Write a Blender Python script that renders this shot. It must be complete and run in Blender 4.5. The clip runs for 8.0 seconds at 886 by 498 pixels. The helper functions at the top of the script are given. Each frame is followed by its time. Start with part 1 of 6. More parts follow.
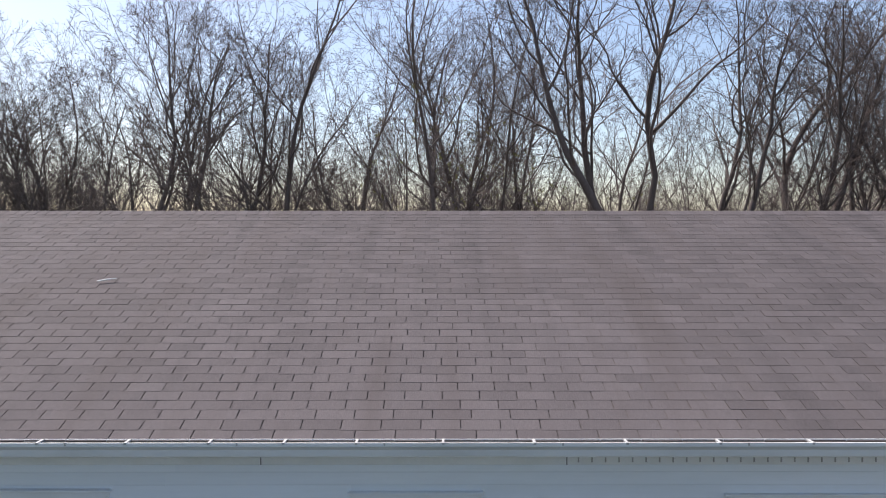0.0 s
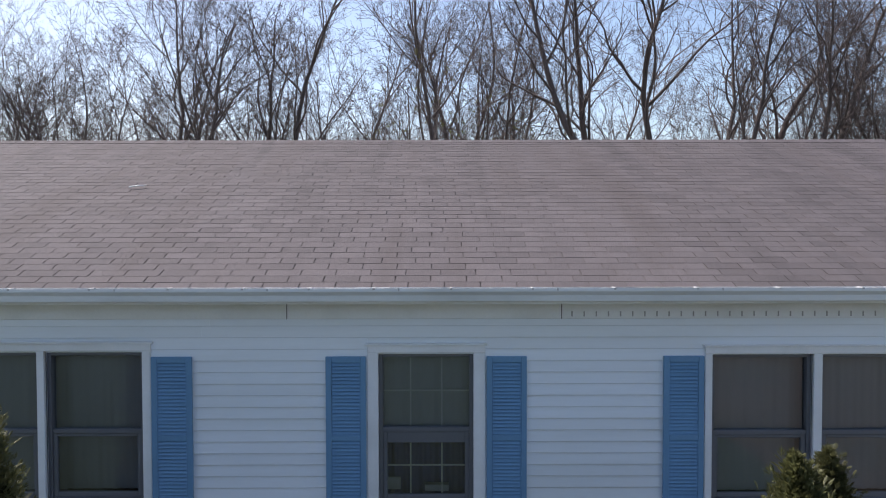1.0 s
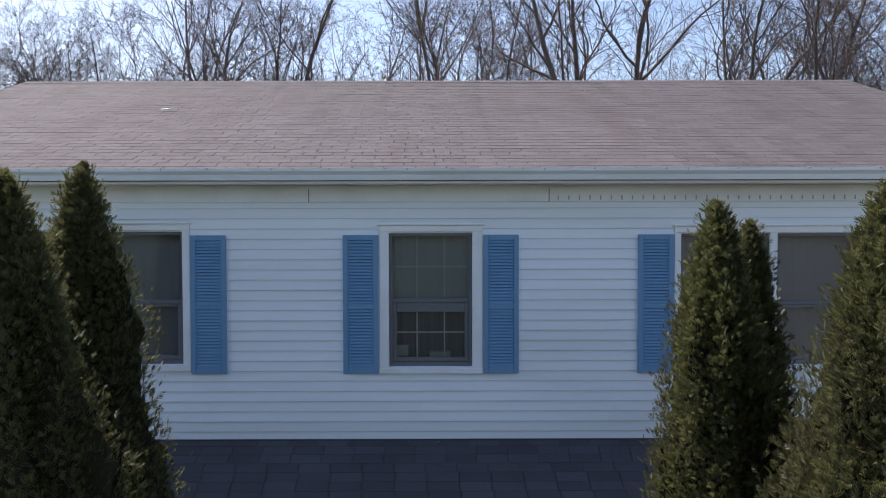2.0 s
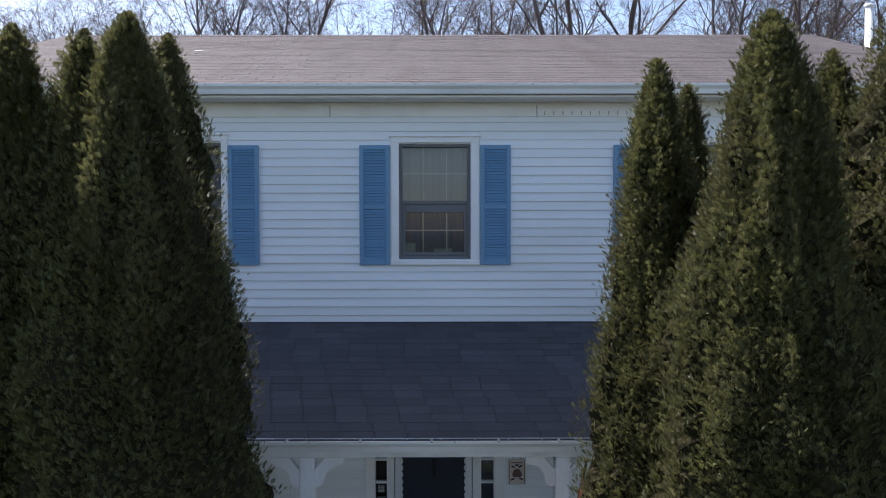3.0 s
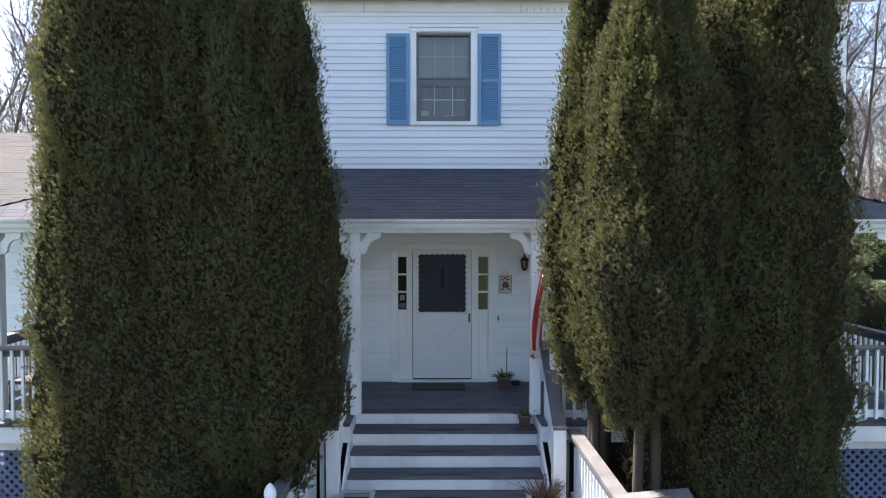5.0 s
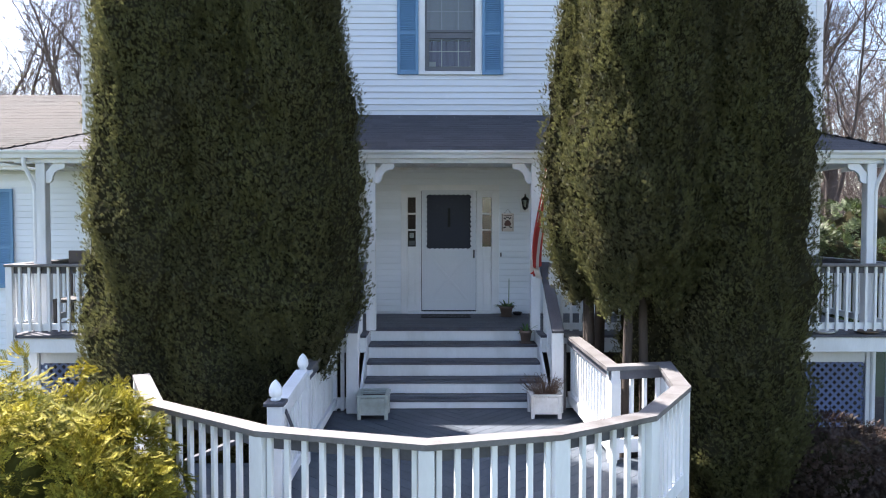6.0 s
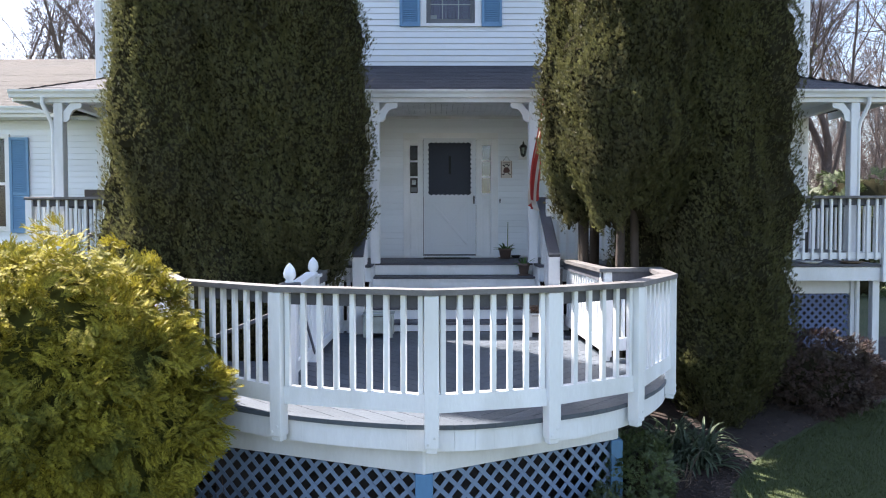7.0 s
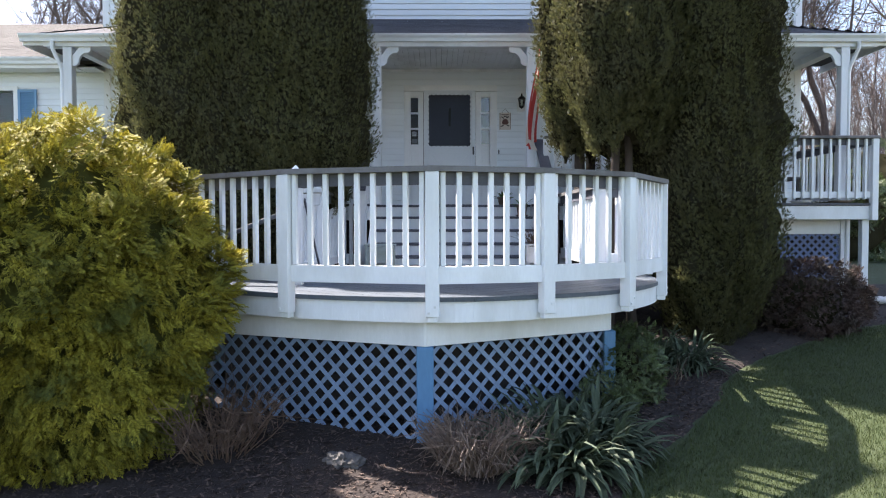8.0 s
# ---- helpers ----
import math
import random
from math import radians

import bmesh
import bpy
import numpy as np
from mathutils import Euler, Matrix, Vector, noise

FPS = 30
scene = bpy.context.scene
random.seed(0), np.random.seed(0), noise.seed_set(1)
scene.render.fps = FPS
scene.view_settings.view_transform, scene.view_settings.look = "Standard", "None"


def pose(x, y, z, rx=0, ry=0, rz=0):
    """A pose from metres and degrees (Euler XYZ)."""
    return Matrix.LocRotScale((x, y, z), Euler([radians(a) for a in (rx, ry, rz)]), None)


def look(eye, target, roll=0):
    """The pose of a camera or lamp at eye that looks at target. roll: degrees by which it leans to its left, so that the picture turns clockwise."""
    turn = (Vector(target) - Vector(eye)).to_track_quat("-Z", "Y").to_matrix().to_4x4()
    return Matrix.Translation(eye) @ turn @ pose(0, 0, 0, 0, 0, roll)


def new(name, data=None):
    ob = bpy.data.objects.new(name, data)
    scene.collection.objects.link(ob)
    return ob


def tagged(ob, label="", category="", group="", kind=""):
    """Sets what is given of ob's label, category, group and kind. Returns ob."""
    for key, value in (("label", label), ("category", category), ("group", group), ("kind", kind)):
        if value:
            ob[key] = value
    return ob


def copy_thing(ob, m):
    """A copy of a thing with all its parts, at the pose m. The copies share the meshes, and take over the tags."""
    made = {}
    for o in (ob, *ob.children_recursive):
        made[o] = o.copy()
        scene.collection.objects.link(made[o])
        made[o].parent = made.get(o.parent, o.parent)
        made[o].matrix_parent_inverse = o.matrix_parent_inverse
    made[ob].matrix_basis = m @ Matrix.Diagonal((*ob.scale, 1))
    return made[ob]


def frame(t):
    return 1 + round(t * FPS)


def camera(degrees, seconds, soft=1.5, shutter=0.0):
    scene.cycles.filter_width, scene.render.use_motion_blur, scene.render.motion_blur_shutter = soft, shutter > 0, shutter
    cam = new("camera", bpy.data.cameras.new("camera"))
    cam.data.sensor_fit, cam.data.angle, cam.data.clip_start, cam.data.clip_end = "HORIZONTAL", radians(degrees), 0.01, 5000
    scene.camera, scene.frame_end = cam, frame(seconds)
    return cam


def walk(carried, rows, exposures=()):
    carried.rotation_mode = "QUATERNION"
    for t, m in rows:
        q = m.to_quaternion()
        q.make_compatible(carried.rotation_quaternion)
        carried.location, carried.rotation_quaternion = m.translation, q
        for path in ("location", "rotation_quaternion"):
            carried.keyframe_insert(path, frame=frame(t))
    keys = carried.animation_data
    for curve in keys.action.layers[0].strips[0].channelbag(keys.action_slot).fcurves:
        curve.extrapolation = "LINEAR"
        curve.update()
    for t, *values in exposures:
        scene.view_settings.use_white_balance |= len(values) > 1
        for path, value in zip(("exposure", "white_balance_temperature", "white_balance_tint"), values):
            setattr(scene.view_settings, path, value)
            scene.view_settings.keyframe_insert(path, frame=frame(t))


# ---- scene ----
cam = camera(64.5, 8.0, soft=1.1)
PATH = [
    (0, (0.226, -5.528, 9.961), (0.229, -3.529, 9.898), 0.0),
    (0.5, (0.186, -5.835, 9.417), (0.189, -3.836, 9.355), -0.1),
    (1, (0.158, -6.195, 8.875), (0.162, -4.196, 8.817), -0.1),
    (2.5, (0.114, -7.67, 7.291), (0.118, -5.671, 7.233), -0.15),
    (3, (0.092, -8.289, 6.784), (0.097, -6.29, 6.723), -0.1),
    (3.5, (0.075, -8.952, 6.303), (0.081, -6.953, 6.234), -0.1),
    (4, (0.045, -9.65, 5.802), (0.053, -7.651, 5.733), -0.05),
    (4.5, (0.008, -10.36, 5.304), (0.018, -8.362, 5.233), 0.0),
    (5.8, (-0.173, -11.717, 4.025), (-0.158, -9.719, 3.957), 0.0),
    (6, (-0.19, -11.852, 3.833), (-0.175, -9.853, 3.765), 0.0),
    (6.5, (-0.213, -12.118, 3.356), (-0.198, -10.12, 3.29), -0.1),
    (7, (-0.22, -12.305, 2.891), (-0.204, -10.306, 2.826), -0.1),
    (7.5, (-0.228, -12.452, 2.442), (-0.213, -10.453, 2.378), -0.1),
    (8, (-0.224, -12.586, 2.006), (-0.208, -10.588, 1.942), -0.1),
]
EXPOSURES = [(0, 0.82, 6550, 15), (1, 0.86, 6400, 15.5), (2.5, 1.12, 6350, 16), (3.5, 1.38, 6300, 15), (4.5, 1.92, 6450, 15), (6, 2.12, 6520, 15.5), (8, 2.12, 6700, 15.5)]
walk(cam, [(t, look(eye, target, roll)) for t, eye, target, roll in PATH], EXPOSURES)

# ---- daylight: sun behind the house to the west ----
SUN_EL, SUN_AZ = 53.0, -52.0
world = bpy.data.worlds.new("sky")
scene.world = world
world.use_nodes = True
sky = world.node_tree.nodes.new("ShaderNodeTexSky")
sky.sky_type, sky.sun_disc = "NISHITA", False
sky.sun_elevation, sky.sun_rotation = radians(SUN_EL), radians(SUN_AZ)
sky.dust_density, sky.air_density, sky.ozone_density = 1.4, 1.0, 0.4
background = world.node_tree.nodes["Background"]
background.inputs["Strength"].default_value = 0.105
world.node_tree.links.new(sky.outputs[0], background.inputs["Color"])
lamp = bpy.data.lights.new("sun", "SUN")
lamp.energy, lamp.angle, lamp.color = 5.0, radians(0.6), (1.0, 0.95, 0.89)
sun = new("sun", lamp)
aim = Vector((math.sin(radians(SUN_AZ)) * math.cos(radians(SUN_EL)), math.cos(radians(SUN_AZ)) * math.cos(radians(SUN_EL)), math.sin(radians(SUN_EL))))
sun.matrix_world = look(aim * 60, (0, 0, 0))

# ---- tools ----
class Shape:
    """Collects vertices and faces for one mesh."""

    def __init__(self):
        self.v, self.f = [], []

    def add(self, verts, faces):
        n = len(self.v)
        self.v.extend(verts)
        self.f.extend([tuple(i + n for i in f) for f in faces])
        return self

    def box(self, lo, hi, bevel=0.004, turn=None):
        """A box from corner to corner with chamfered edges; turn: a matrix for it."""
        c = [(a + b) / 2 for a, b in zip(lo, hi)]
        h = [abs(b - a) / 2 for a, b in zip(lo, hi)]
        b = min([bevel] + [0.45 * x for x in h])
        if b <= 0:
            vs = [(sx * h[0], sy * h[1], sz * h[2]) for sx in (-1, 1) for sy in (-1, 1) for sz in (-1, 1)]
            fs = BOX_PLAIN
        else:
            vs = []
            for sx in (-1, 1):
                for sy in (-1, 1):
                    for sz in (-1, 1):
                        vs.append((sx * h[0], sy * (h[1] - b), sz * (h[2] - b)))
                        vs.append((sx * (h[0] - b), sy * h[1], sz * (h[2] - b)))
                        vs.append((sx * (h[0] - b), sy * (h[1] - b), sz * h[2]))
            fs = BOX_BEVEL
        if turn is not None:
            vs = [tuple(turn @ Vector(v)) for v in vs]
        return self.add([(v[0] + c[0], v[1] + c[1], v[2] + c[2]) for v in vs], fs)

    def prism(self, poly, z0, z1):
        """An upright prism over a flat outline given anticlockwise; z0 and z1 may be functions of x, y."""
        n = len(poly)
        f0 = z0 if callable(z0) else (lambda x, y: z0)
        f1 = z1 if callable(z1) else (lambda x, y: z1)
        vs = [(x, y, f0(x, y)) for x, y in poly] + [(x, y, f1(x, y)) for x, y in poly]
        fs = [tuple(range(n - 1, -1, -1)), tuple(range(n, 2 * n))]
        fs += [(i, (i + 1) % n, n + (i + 1) % n, n + i) for i in range(n)]
        return self.add(vs, fs)

    def bar(self, a, b, wide, high, bevel=0.003):
        """A straight bar of rectangular section from a to b; wide is level, high is across it."""
        a, b = Vector(a), Vector(b)
        d = b - a
        m = d.to_track_quat("Y", "Z").to_matrix()
        mid, l = (a + b) / 2, d.length / 2
        return self.box((mid.x - wide / 2, mid.y - l, mid.z - high / 2), (mid.x + wide / 2, mid.y + l, mid.z + high / 2), bevel, m)

    def tube(self, pts, radii, sides=8, cap=True):
        """A tapered tube along points."""
        pts = [Vector(p) for p in pts]
        rings, ref = [], None
        for i, p in enumerate(pts):
            d = (pts[min(i + 1, len(pts) - 1)] - pts[max(i - 1, 0)]).normalized()
            if ref is None:
                ref = d.orthogonal().normalized()
            ref = (ref - d * ref.dot(d)).normalized()
            side = d.cross(ref)
            rings.append([tuple(p + radii[i] * (ref * math.cos(k * 2 * math.pi / sides) + side * math.sin(k * 2 * math.pi / sides))) for k in range(sides)])
        fs = []
        for i in range(len(rings) - 1):
            for k in range(sides):
                j = (k + 1) % sides
                fs.append((i * sides + k, i * sides + j, (i + 1) * sides + j, (i + 1) * sides + k))
        if cap:
            fs += [tuple(range(sides - 1, -1, -1)), tuple(range((len(rings) - 1) * sides, len(rings) * sides))]
        return self.add([v for r in rings for v in r], fs)

    def lathe(self, centre, profile, sides=16):
        """A turned body: profile of (radius, height)."""
        x, y, z = centre
        vs = [(x + r * math.cos(k * 2 * math.pi / sides), y + r * math.sin(k * 2 * math.pi / sides), z + h) for r, h in profile for k in range(sides)]
        fs = [(i * sides + k, i * sides + (k + 1) % sides, (i + 1) * sides + (k + 1) % sides, (i + 1) * sides + k) for i in range(len(profile) - 1) for k in range(sides)]
        fs += [tuple(range(sides - 1, -1, -1)), tuple(range((len(profile) - 1) * sides, len(profile) * sides))]
        return self.add(vs, fs)

    def mesh(self, name, smooth=False):
        me = bpy.data.meshes.new(name)
        me.from_pydata(self.v, [], self.f)
        if smooth:
            me.polygons.foreach_set("use_smooth", [True] * len(me.polygons))
        me.update()
        return me


def outward(vs, fs):
    out = []
    for f in fs:
        a, b, c = (Vector(vs[i]) for i in f[:3])
        mid = sum((Vector(vs[i]) for i in f), Vector()) / len(f)
        out.append(tuple(f) if (b - a).cross(c - a).dot(mid) > 0 else tuple(reversed(f)))
    return out


def corner(sx, sy, sz):
    return 3 * ((sx > 0) * 4 + (sy > 0) * 2 + (sz > 0))


def bevel_faces():
    h, b, vs = 1.0, 0.2, []
    for sx in (-1, 1):
        for sy in (-1, 1):
            for sz in (-1, 1):
                vs += [(sx * h, sy * (h - b), sz * (h - b)), (sx * (h - b), sy * h, sz * (h - b)), (sx * (h - b), sy * (h - b), sz * h)]
    fs = []
    loop = [(-1, -1), (1, -1), (1, 1), (-1, 1)]
    for s in (-1, 1):
        fs.append([corner(s, p, q) for p, q in loop])
        fs.append([corner(p, s, q) + 1 for p, q in loop])
        fs.append([corner(p, q, s) + 2 for p, q in loop])
    for p in (-1, 1):
        for q in (-1, 1):
            fs.append([corner(p, q, -1), corner(p, q, -1) + 1, corner(p, q, 1) + 1, corner(p, q, 1)])
            fs.append([corner(p, -1, q), corner(p, -1, q) + 2, corner(p, 1, q) + 2, corner(p, 1, q)])
            fs.append([corner(-1, p, q) + 1, corner(-1, p, q) + 2, corner(1, p, q) + 2, corner(1, p, q) + 1])
            for r in (-1, 1):
                k = corner(p, q, r)
                fs.append([k, k + 1, k + 2])
    return outward(vs, fs)


def plain_faces():
    vs = [(sx, sy, sz) for sx in (-1, 1) for sy in (-1, 1) for sz in (-1, 1)]
    return outward(vs, [(0, 1, 3, 2), (4, 5, 7, 6), (0, 1, 5, 4), (2, 3, 7, 6), (0, 2, 6, 4), (1, 3, 7, 5)])


BOX_BEVEL, BOX_PLAIN = bevel_faces(), plain_faces()


def part(name, shape, material, parent=None, label="", smooth=False):
    """One mesh object, under its thing or part where one is given."""
    me = shape.mesh(name, smooth) if isinstance(shape, Shape) else shape
    if material is not None and not me.materials:
        me.materials.append(material)
    ob = new(name, me)
    if parent is not None:
        ob.parent = parent
    return tagged(ob, label)


def thing(name, label, category, group="", kind="", at=None):
    """An Empty at a thing's base; its parts are given in world places while it stands at the origin."""
    return tagged(new(name), label, category, group, kind)


def clip(poly, nx, ny, d):
    """The part of a flat outline where nx*x + ny*y <= d."""
    out = []
    for i, p in enumerate(poly):
        q = poly[(i + 1) % len(poly)]
        a, b = nx * p[0] + ny * p[1] - d, nx * q[0] + ny * q[1] - d
        if a <= 0:
            out.append(p)
        if a * b < 0:
            s = a / (a - b)
            out.append((p[0] + s * (q[0] - p[0]), p[1] + s * (q[1] - p[1])))
    return out


# ---- materials ----
def material(name, colour, vary=0.18, rough=0.6, coarse=1.5, fine=30.0, bump=0.15, bump_scale=None, stretch=(1, 1, 1), stain=None, stain_amount=0.0, stain_scale=0.8, own=0.0, island=0.0, metal=0.0, gloss=0.5, sheer=0.0):
    m = bpy.data.materials.new(name)
    m.use_nodes = True
    nt = m.node_tree
    n, link = nt.nodes, nt.links.new
    bsdf = n["Principled BSDF"]
    bsdf.inputs["Metallic"].default_value, bsdf.inputs["Specular IOR Level"].default_value = metal, gloss
    geo, mapping = n.new("ShaderNodeNewGeometry"), n.new("ShaderNodeMapping")
    mapping.inputs["Scale"].default_value = stretch
    link(geo.outputs["Position"], mapping.inputs["Vector"])

    def noise_at(scale, detail=4.0):
        t = n.new("ShaderNodeTexNoise")
        t.inputs["Scale"].default_value, t.inputs["Detail"].default_value = scale, detail
        link(mapping.outputs[0], t.inputs["Vector"])
        return t.outputs["Fac"]

    def maths(op, a, b):
        t = n.new("ShaderNodeMath")
        t.operation = op
        for i, v in enumerate((a, b)):
            if isinstance(v, (int, float)):
                t.inputs[i].default_value = v
            else:
                link(v, t.inputs[i])
        return t.outputs[0]

    shade = maths("ADD", maths("MULTIPLY", noise_at(coarse), 0.55), maths("MULTIPLY", noise_at(fine), 0.45))
    shade = maths("MULTIPLY", maths("SUBTRACT", shade, 0.5), 4.0 * vary)
    if own:
        info = n.new("ShaderNodeObjectInfo")
        shade = maths("ADD", shade, maths("MULTIPLY", maths("SUBTRACT", info.outputs["Random"], 0.5), 2 * own))
    if island:
        shade = maths("ADD", shade, maths("MULTIPLY", maths("SUBTRACT", geo.outputs["Random Per Island"], 0.5), 2 * island))
    factor = maths("ADD", shade, 1.0)
    tint = n.new("ShaderNodeVectorMath")
    tint.operation = "SCALE"
    tint.inputs[0].default_value = colour
    link(factor, tint.inputs["Scale"])
    result = tint.outputs[0]
    if stain is not None:
        ramp = n.new("ShaderNodeValToRGB")
        ramp.color_ramp.elements[0].position, ramp.color_ramp.elements[1].position = 0.48, 0.68
        link(noise_at(stain_scale, 8.0), ramp.inputs[0])
        mix = n.new("ShaderNodeMix")
        mix.data_type = "RGBA"
        link(maths("MULTIPLY", ramp.outputs[0], stain_amount), mix.inputs["Factor"])
        link(result, mix.inputs[6])
        mix.inputs[7].default_value = (*stain, 1)
        result = mix.outputs[2]
    link(result, bsdf.inputs["Base Color"])
    link(maths("ADD", maths("MULTIPLY", noise_at(fine * 0.7), 0.2), rough - 0.1), bsdf.inputs["Roughness"])
    if bump:
        b = n.new("ShaderNodeBump")
        b.inputs["Strength"].default_value, b.inputs["Distance"].default_value = bump, 0.01
        link(noise_at(bump_scale or fine * 2), b.inputs["Height"])
        link(b.outputs[0], bsdf.inputs["Normal"])
    if sheer:
        soft = n.new("ShaderNodeBsdfTranslucent")
        link(result, soft.inputs["Color"])
        blend = n.new("ShaderNodeMixShader")
        blend.inputs[0].default_value = sheer
        link(bsdf.outputs[0], blend.inputs[1])
        link(soft.outputs[0], blend.inputs[2])
        link(blend.outputs[0], n["Material Output"].inputs["Surface"])
    return m


def glass_material(name, tint=(0.9, 0.95, 0.95), rough=0.02, bend=1.42):
    m = bpy.data.materials.new(name)
    m.use_nodes = True
    n, link = m.node_tree.nodes, m.node_tree.links.new
    clear, shine, mix, fresnel = n.new("ShaderNodeBsdfTransparent"), n.new("ShaderNodeBsdfGlossy"), n.new("ShaderNodeMixShader"), n.new("ShaderNodeFresnel")
    clear.inputs["Color"].default_value = (*tint, 1)
    shine.inputs["Roughness"].default_value = rough
    fresnel.inputs["IOR"].default_value = bend
    link(fresnel.outputs[0], mix.inputs[0])
    link(clear.outputs[0], mix.inputs[1])
    link(shine.outputs[0], mix.inputs[2])
    link(mix.outputs[0], n["Material Output"].inputs["Surface"])
    return m


WHITE_SIDING = material("white_vinyl_siding", (0.77, 0.81, 0.85), 0.04, 0.45, 0.7, 14, 0.05, 25, (0.3, 1, 3), (0.52, 0.54, 0.50), 0.35, 0.5, own=0.03)
WHITE_TRIM = material("white_painted_trim", (0.80, 0.81, 0.82), 0.05, 0.5, 2, 40, 0.08, 60, stain=(0.45, 0.46, 0.42), stain_amount=0.25, stain_scale=1.6)
DECK_WHITE = material("white_painted_wood", (0.78, 0.80, 0.82), 0.07, 0.55, 3, 45, 0.15, 70, (1, 1, 0.35), (0.42, 0.42, 0.38), 0.35, 2.2, own=0.04)
DECK_GREY = material("blue_grey_deck_stain", (0.075, 0.092, 0.112), 0.25, 0.5, 2.5, 50, 0.25, 80, stain=(0.13, 0.14, 0.165), stain_amount=0.3, stain_scale=2.5, own=0.12, gloss=0.4)
GREY_WOOD = material("grey_stained_wood", (0.088, 0.09, 0.106), 0.25, 0.55, 2.5, 50, 0.25, 80, stain=(0.17, 0.175, 0.19), stain_amount=0.3, stain_scale=2.5, own=0.12, gloss=0.25)
CAP_WOOD = material("weathered_grey_cap", (0.15, 0.145, 0.145), 0.3, 0.65, 3, 60, 0.35, 90, stain=(0.07, 0.065, 0.06), stain_amount=0.7, stain_scale=4, own=0.08)
BROWN_SHINGLE = material("brown_asphalt_shingle", (0.098, 0.087, 0.090), 0.36, 0.85, 0.8, 90, 0.5, 220, (2.6, 0.30, 0.30), stain=(0.064, 0.054, 0.053), stain_amount=0.6, stain_scale=0.8, own=0.1, island=0.1, gloss=0.12)
SLATE_SHINGLE = material("slate_grey_shingle", (0.076, 0.077, 0.087), 0.22, 0.85, 0.8, 90, 0.5, 220, stain=(0.05, 0.05, 0.056), stain_amount=0.5, stain_scale=0.7, own=0.13, island=0.13, gloss=0.15)
TAN_SHINGLE = material("tan_asphalt_shingle", (0.056, 0.054, 0.052), 0.2, 0.85, 0.6, 90, 0.4, 220, stain=(0.068, 0.06, 0.054), stain_amount=0.4, stain_scale=0.6, own=0.1, island=0.1, gloss=0.12)
OLD_SHINGLE = material("worn_shingle_below", (0.07, 0.058, 0.054), 0.2, 0.9, 2, 60)
OLD_SLATE = material("worn_slate_shingle_below", (0.045, 0.047, 0.055), 0.2, 0.9, 2, 60)
# wing roof underlay; also the near-black that stands for shade under porch and deck
UNDERLAY_SHADE = material("dark_roof_underlay_and_shade", (0.035, 0.032, 0.032), 0.2, 0.9, 2, 60)
BLUE_SHUTTER = material("blue_shutter_paint", (0.135, 0.28, 0.45), 0.08, 0.5, 2, 50, 0.1, 90, own=0.02)
BLUE_LATTICE = material("blue_lattice_paint", (0.18, 0.255, 0.37), 0.15, 0.65, 2, 40, 0.25, 70, stain=(0.16, 0.22, 0.32), stain_amount=0.4, stain_scale=3, own=0.08)
BLUE_POST = material("faded_blue_post_paint", (0.085, 0.215, 0.38), 0.15, 0.65, 2, 40, 0.25, 70, (1, 1, 0.3), stain=(0.16, 0.27, 0.38), stain_amount=0.5, stain_scale=4)
GUTTER_WHITE = material("white_aluminium_gutter", (0.74, 0.76, 0.77), 0.06, 0.4, 1.2, 30, 0.05, 40, (0.4, 1, 1), (0.3, 0.3, 0.27), 0.35, 1.5)
GLASS = glass_material("window_glass", bend=1.75)
# bright east and dark west sidelight reflections, put into two separate glasses
BRIGHT_MIRROR_GLASS = glass_material("bright_reflection_sidelight_glass", (0.75, 0.8, 0.8), 0.02, 1.95)
DIM_MIRROR_GLASS = glass_material("dim_reflection_sidelight_glass", (0.7, 0.72, 0.72), 0.03, 1.3)
SCREEN_GLASS = glass_material("screened_glass", (0.7, 0.72, 0.75), 0.1, 1.1)
# unlit look of the rooms, put into a near-black wall colour
ROOM_SHADE = material("room_wall_shade", (0.05, 0.047, 0.045), 0.1, 0.9, 1, 10)
BLIND = material("pale_cloth_blind", (0.27, 0.27, 0.29), 0.06, 0.9, 2, 30, 0.1, 60)
METAL_DARK = material("black_metal", (0.02, 0.02, 0.022), 0.1, 0.4, 3, 40, metal=0.6)

# ---- ground ----
def ground_z(x, y):
    """The slope falls from the house towards the lawn."""
    base = 0.30 + 0.115 * (y + 7.3)
    if y > -2.0:
        base = 0.91 + 0.02 * min(y + 2.0, 12)
    if y < -14:
        base = 0.30 - 0.77 + 0.02 * (y + 14)
    return base


BED = [(-7, -4.2), (-6.2, -9.0), (-3, -10.4), (0.3, -8.9), (0.99, -8.08), (1.16, -7.70), (1.63, -7.25), (1.9, -6.87), (2.34, -6.29), (2.64, -5.75), (3.49, -4.91), (4.64, -4.1), (5.56, -3.61), (7.5, -3.1), (11, -2.8), (11, -0.5), (-7, -0.5)]


SOIL = material("dark_mulch_soil", (0.022, 0.014, 0.011), 0.35, 0.95, 1.5, 45, 0.9, 60, stain=(0.038, 0.025, 0.018), stain_amount=0.6, stain_scale=9)
LAWN = material("lawn_turf", (0.030, 0.045, 0.011), 0.35, 0.9, 0.9, 40, 0.6, 90, stain=(0.038, 0.046, 0.016), stain_amount=0.5, stain_scale=1.2)
FOREST_FLOOR = material("leaf_litter_ground", (0.10, 0.075, 0.05), 0.35, 0.95, 0.5, 20, 0.6, 40, stain=(0.05, 0.06, 0.025), stain_amount=0.5, stain_scale=0.3)


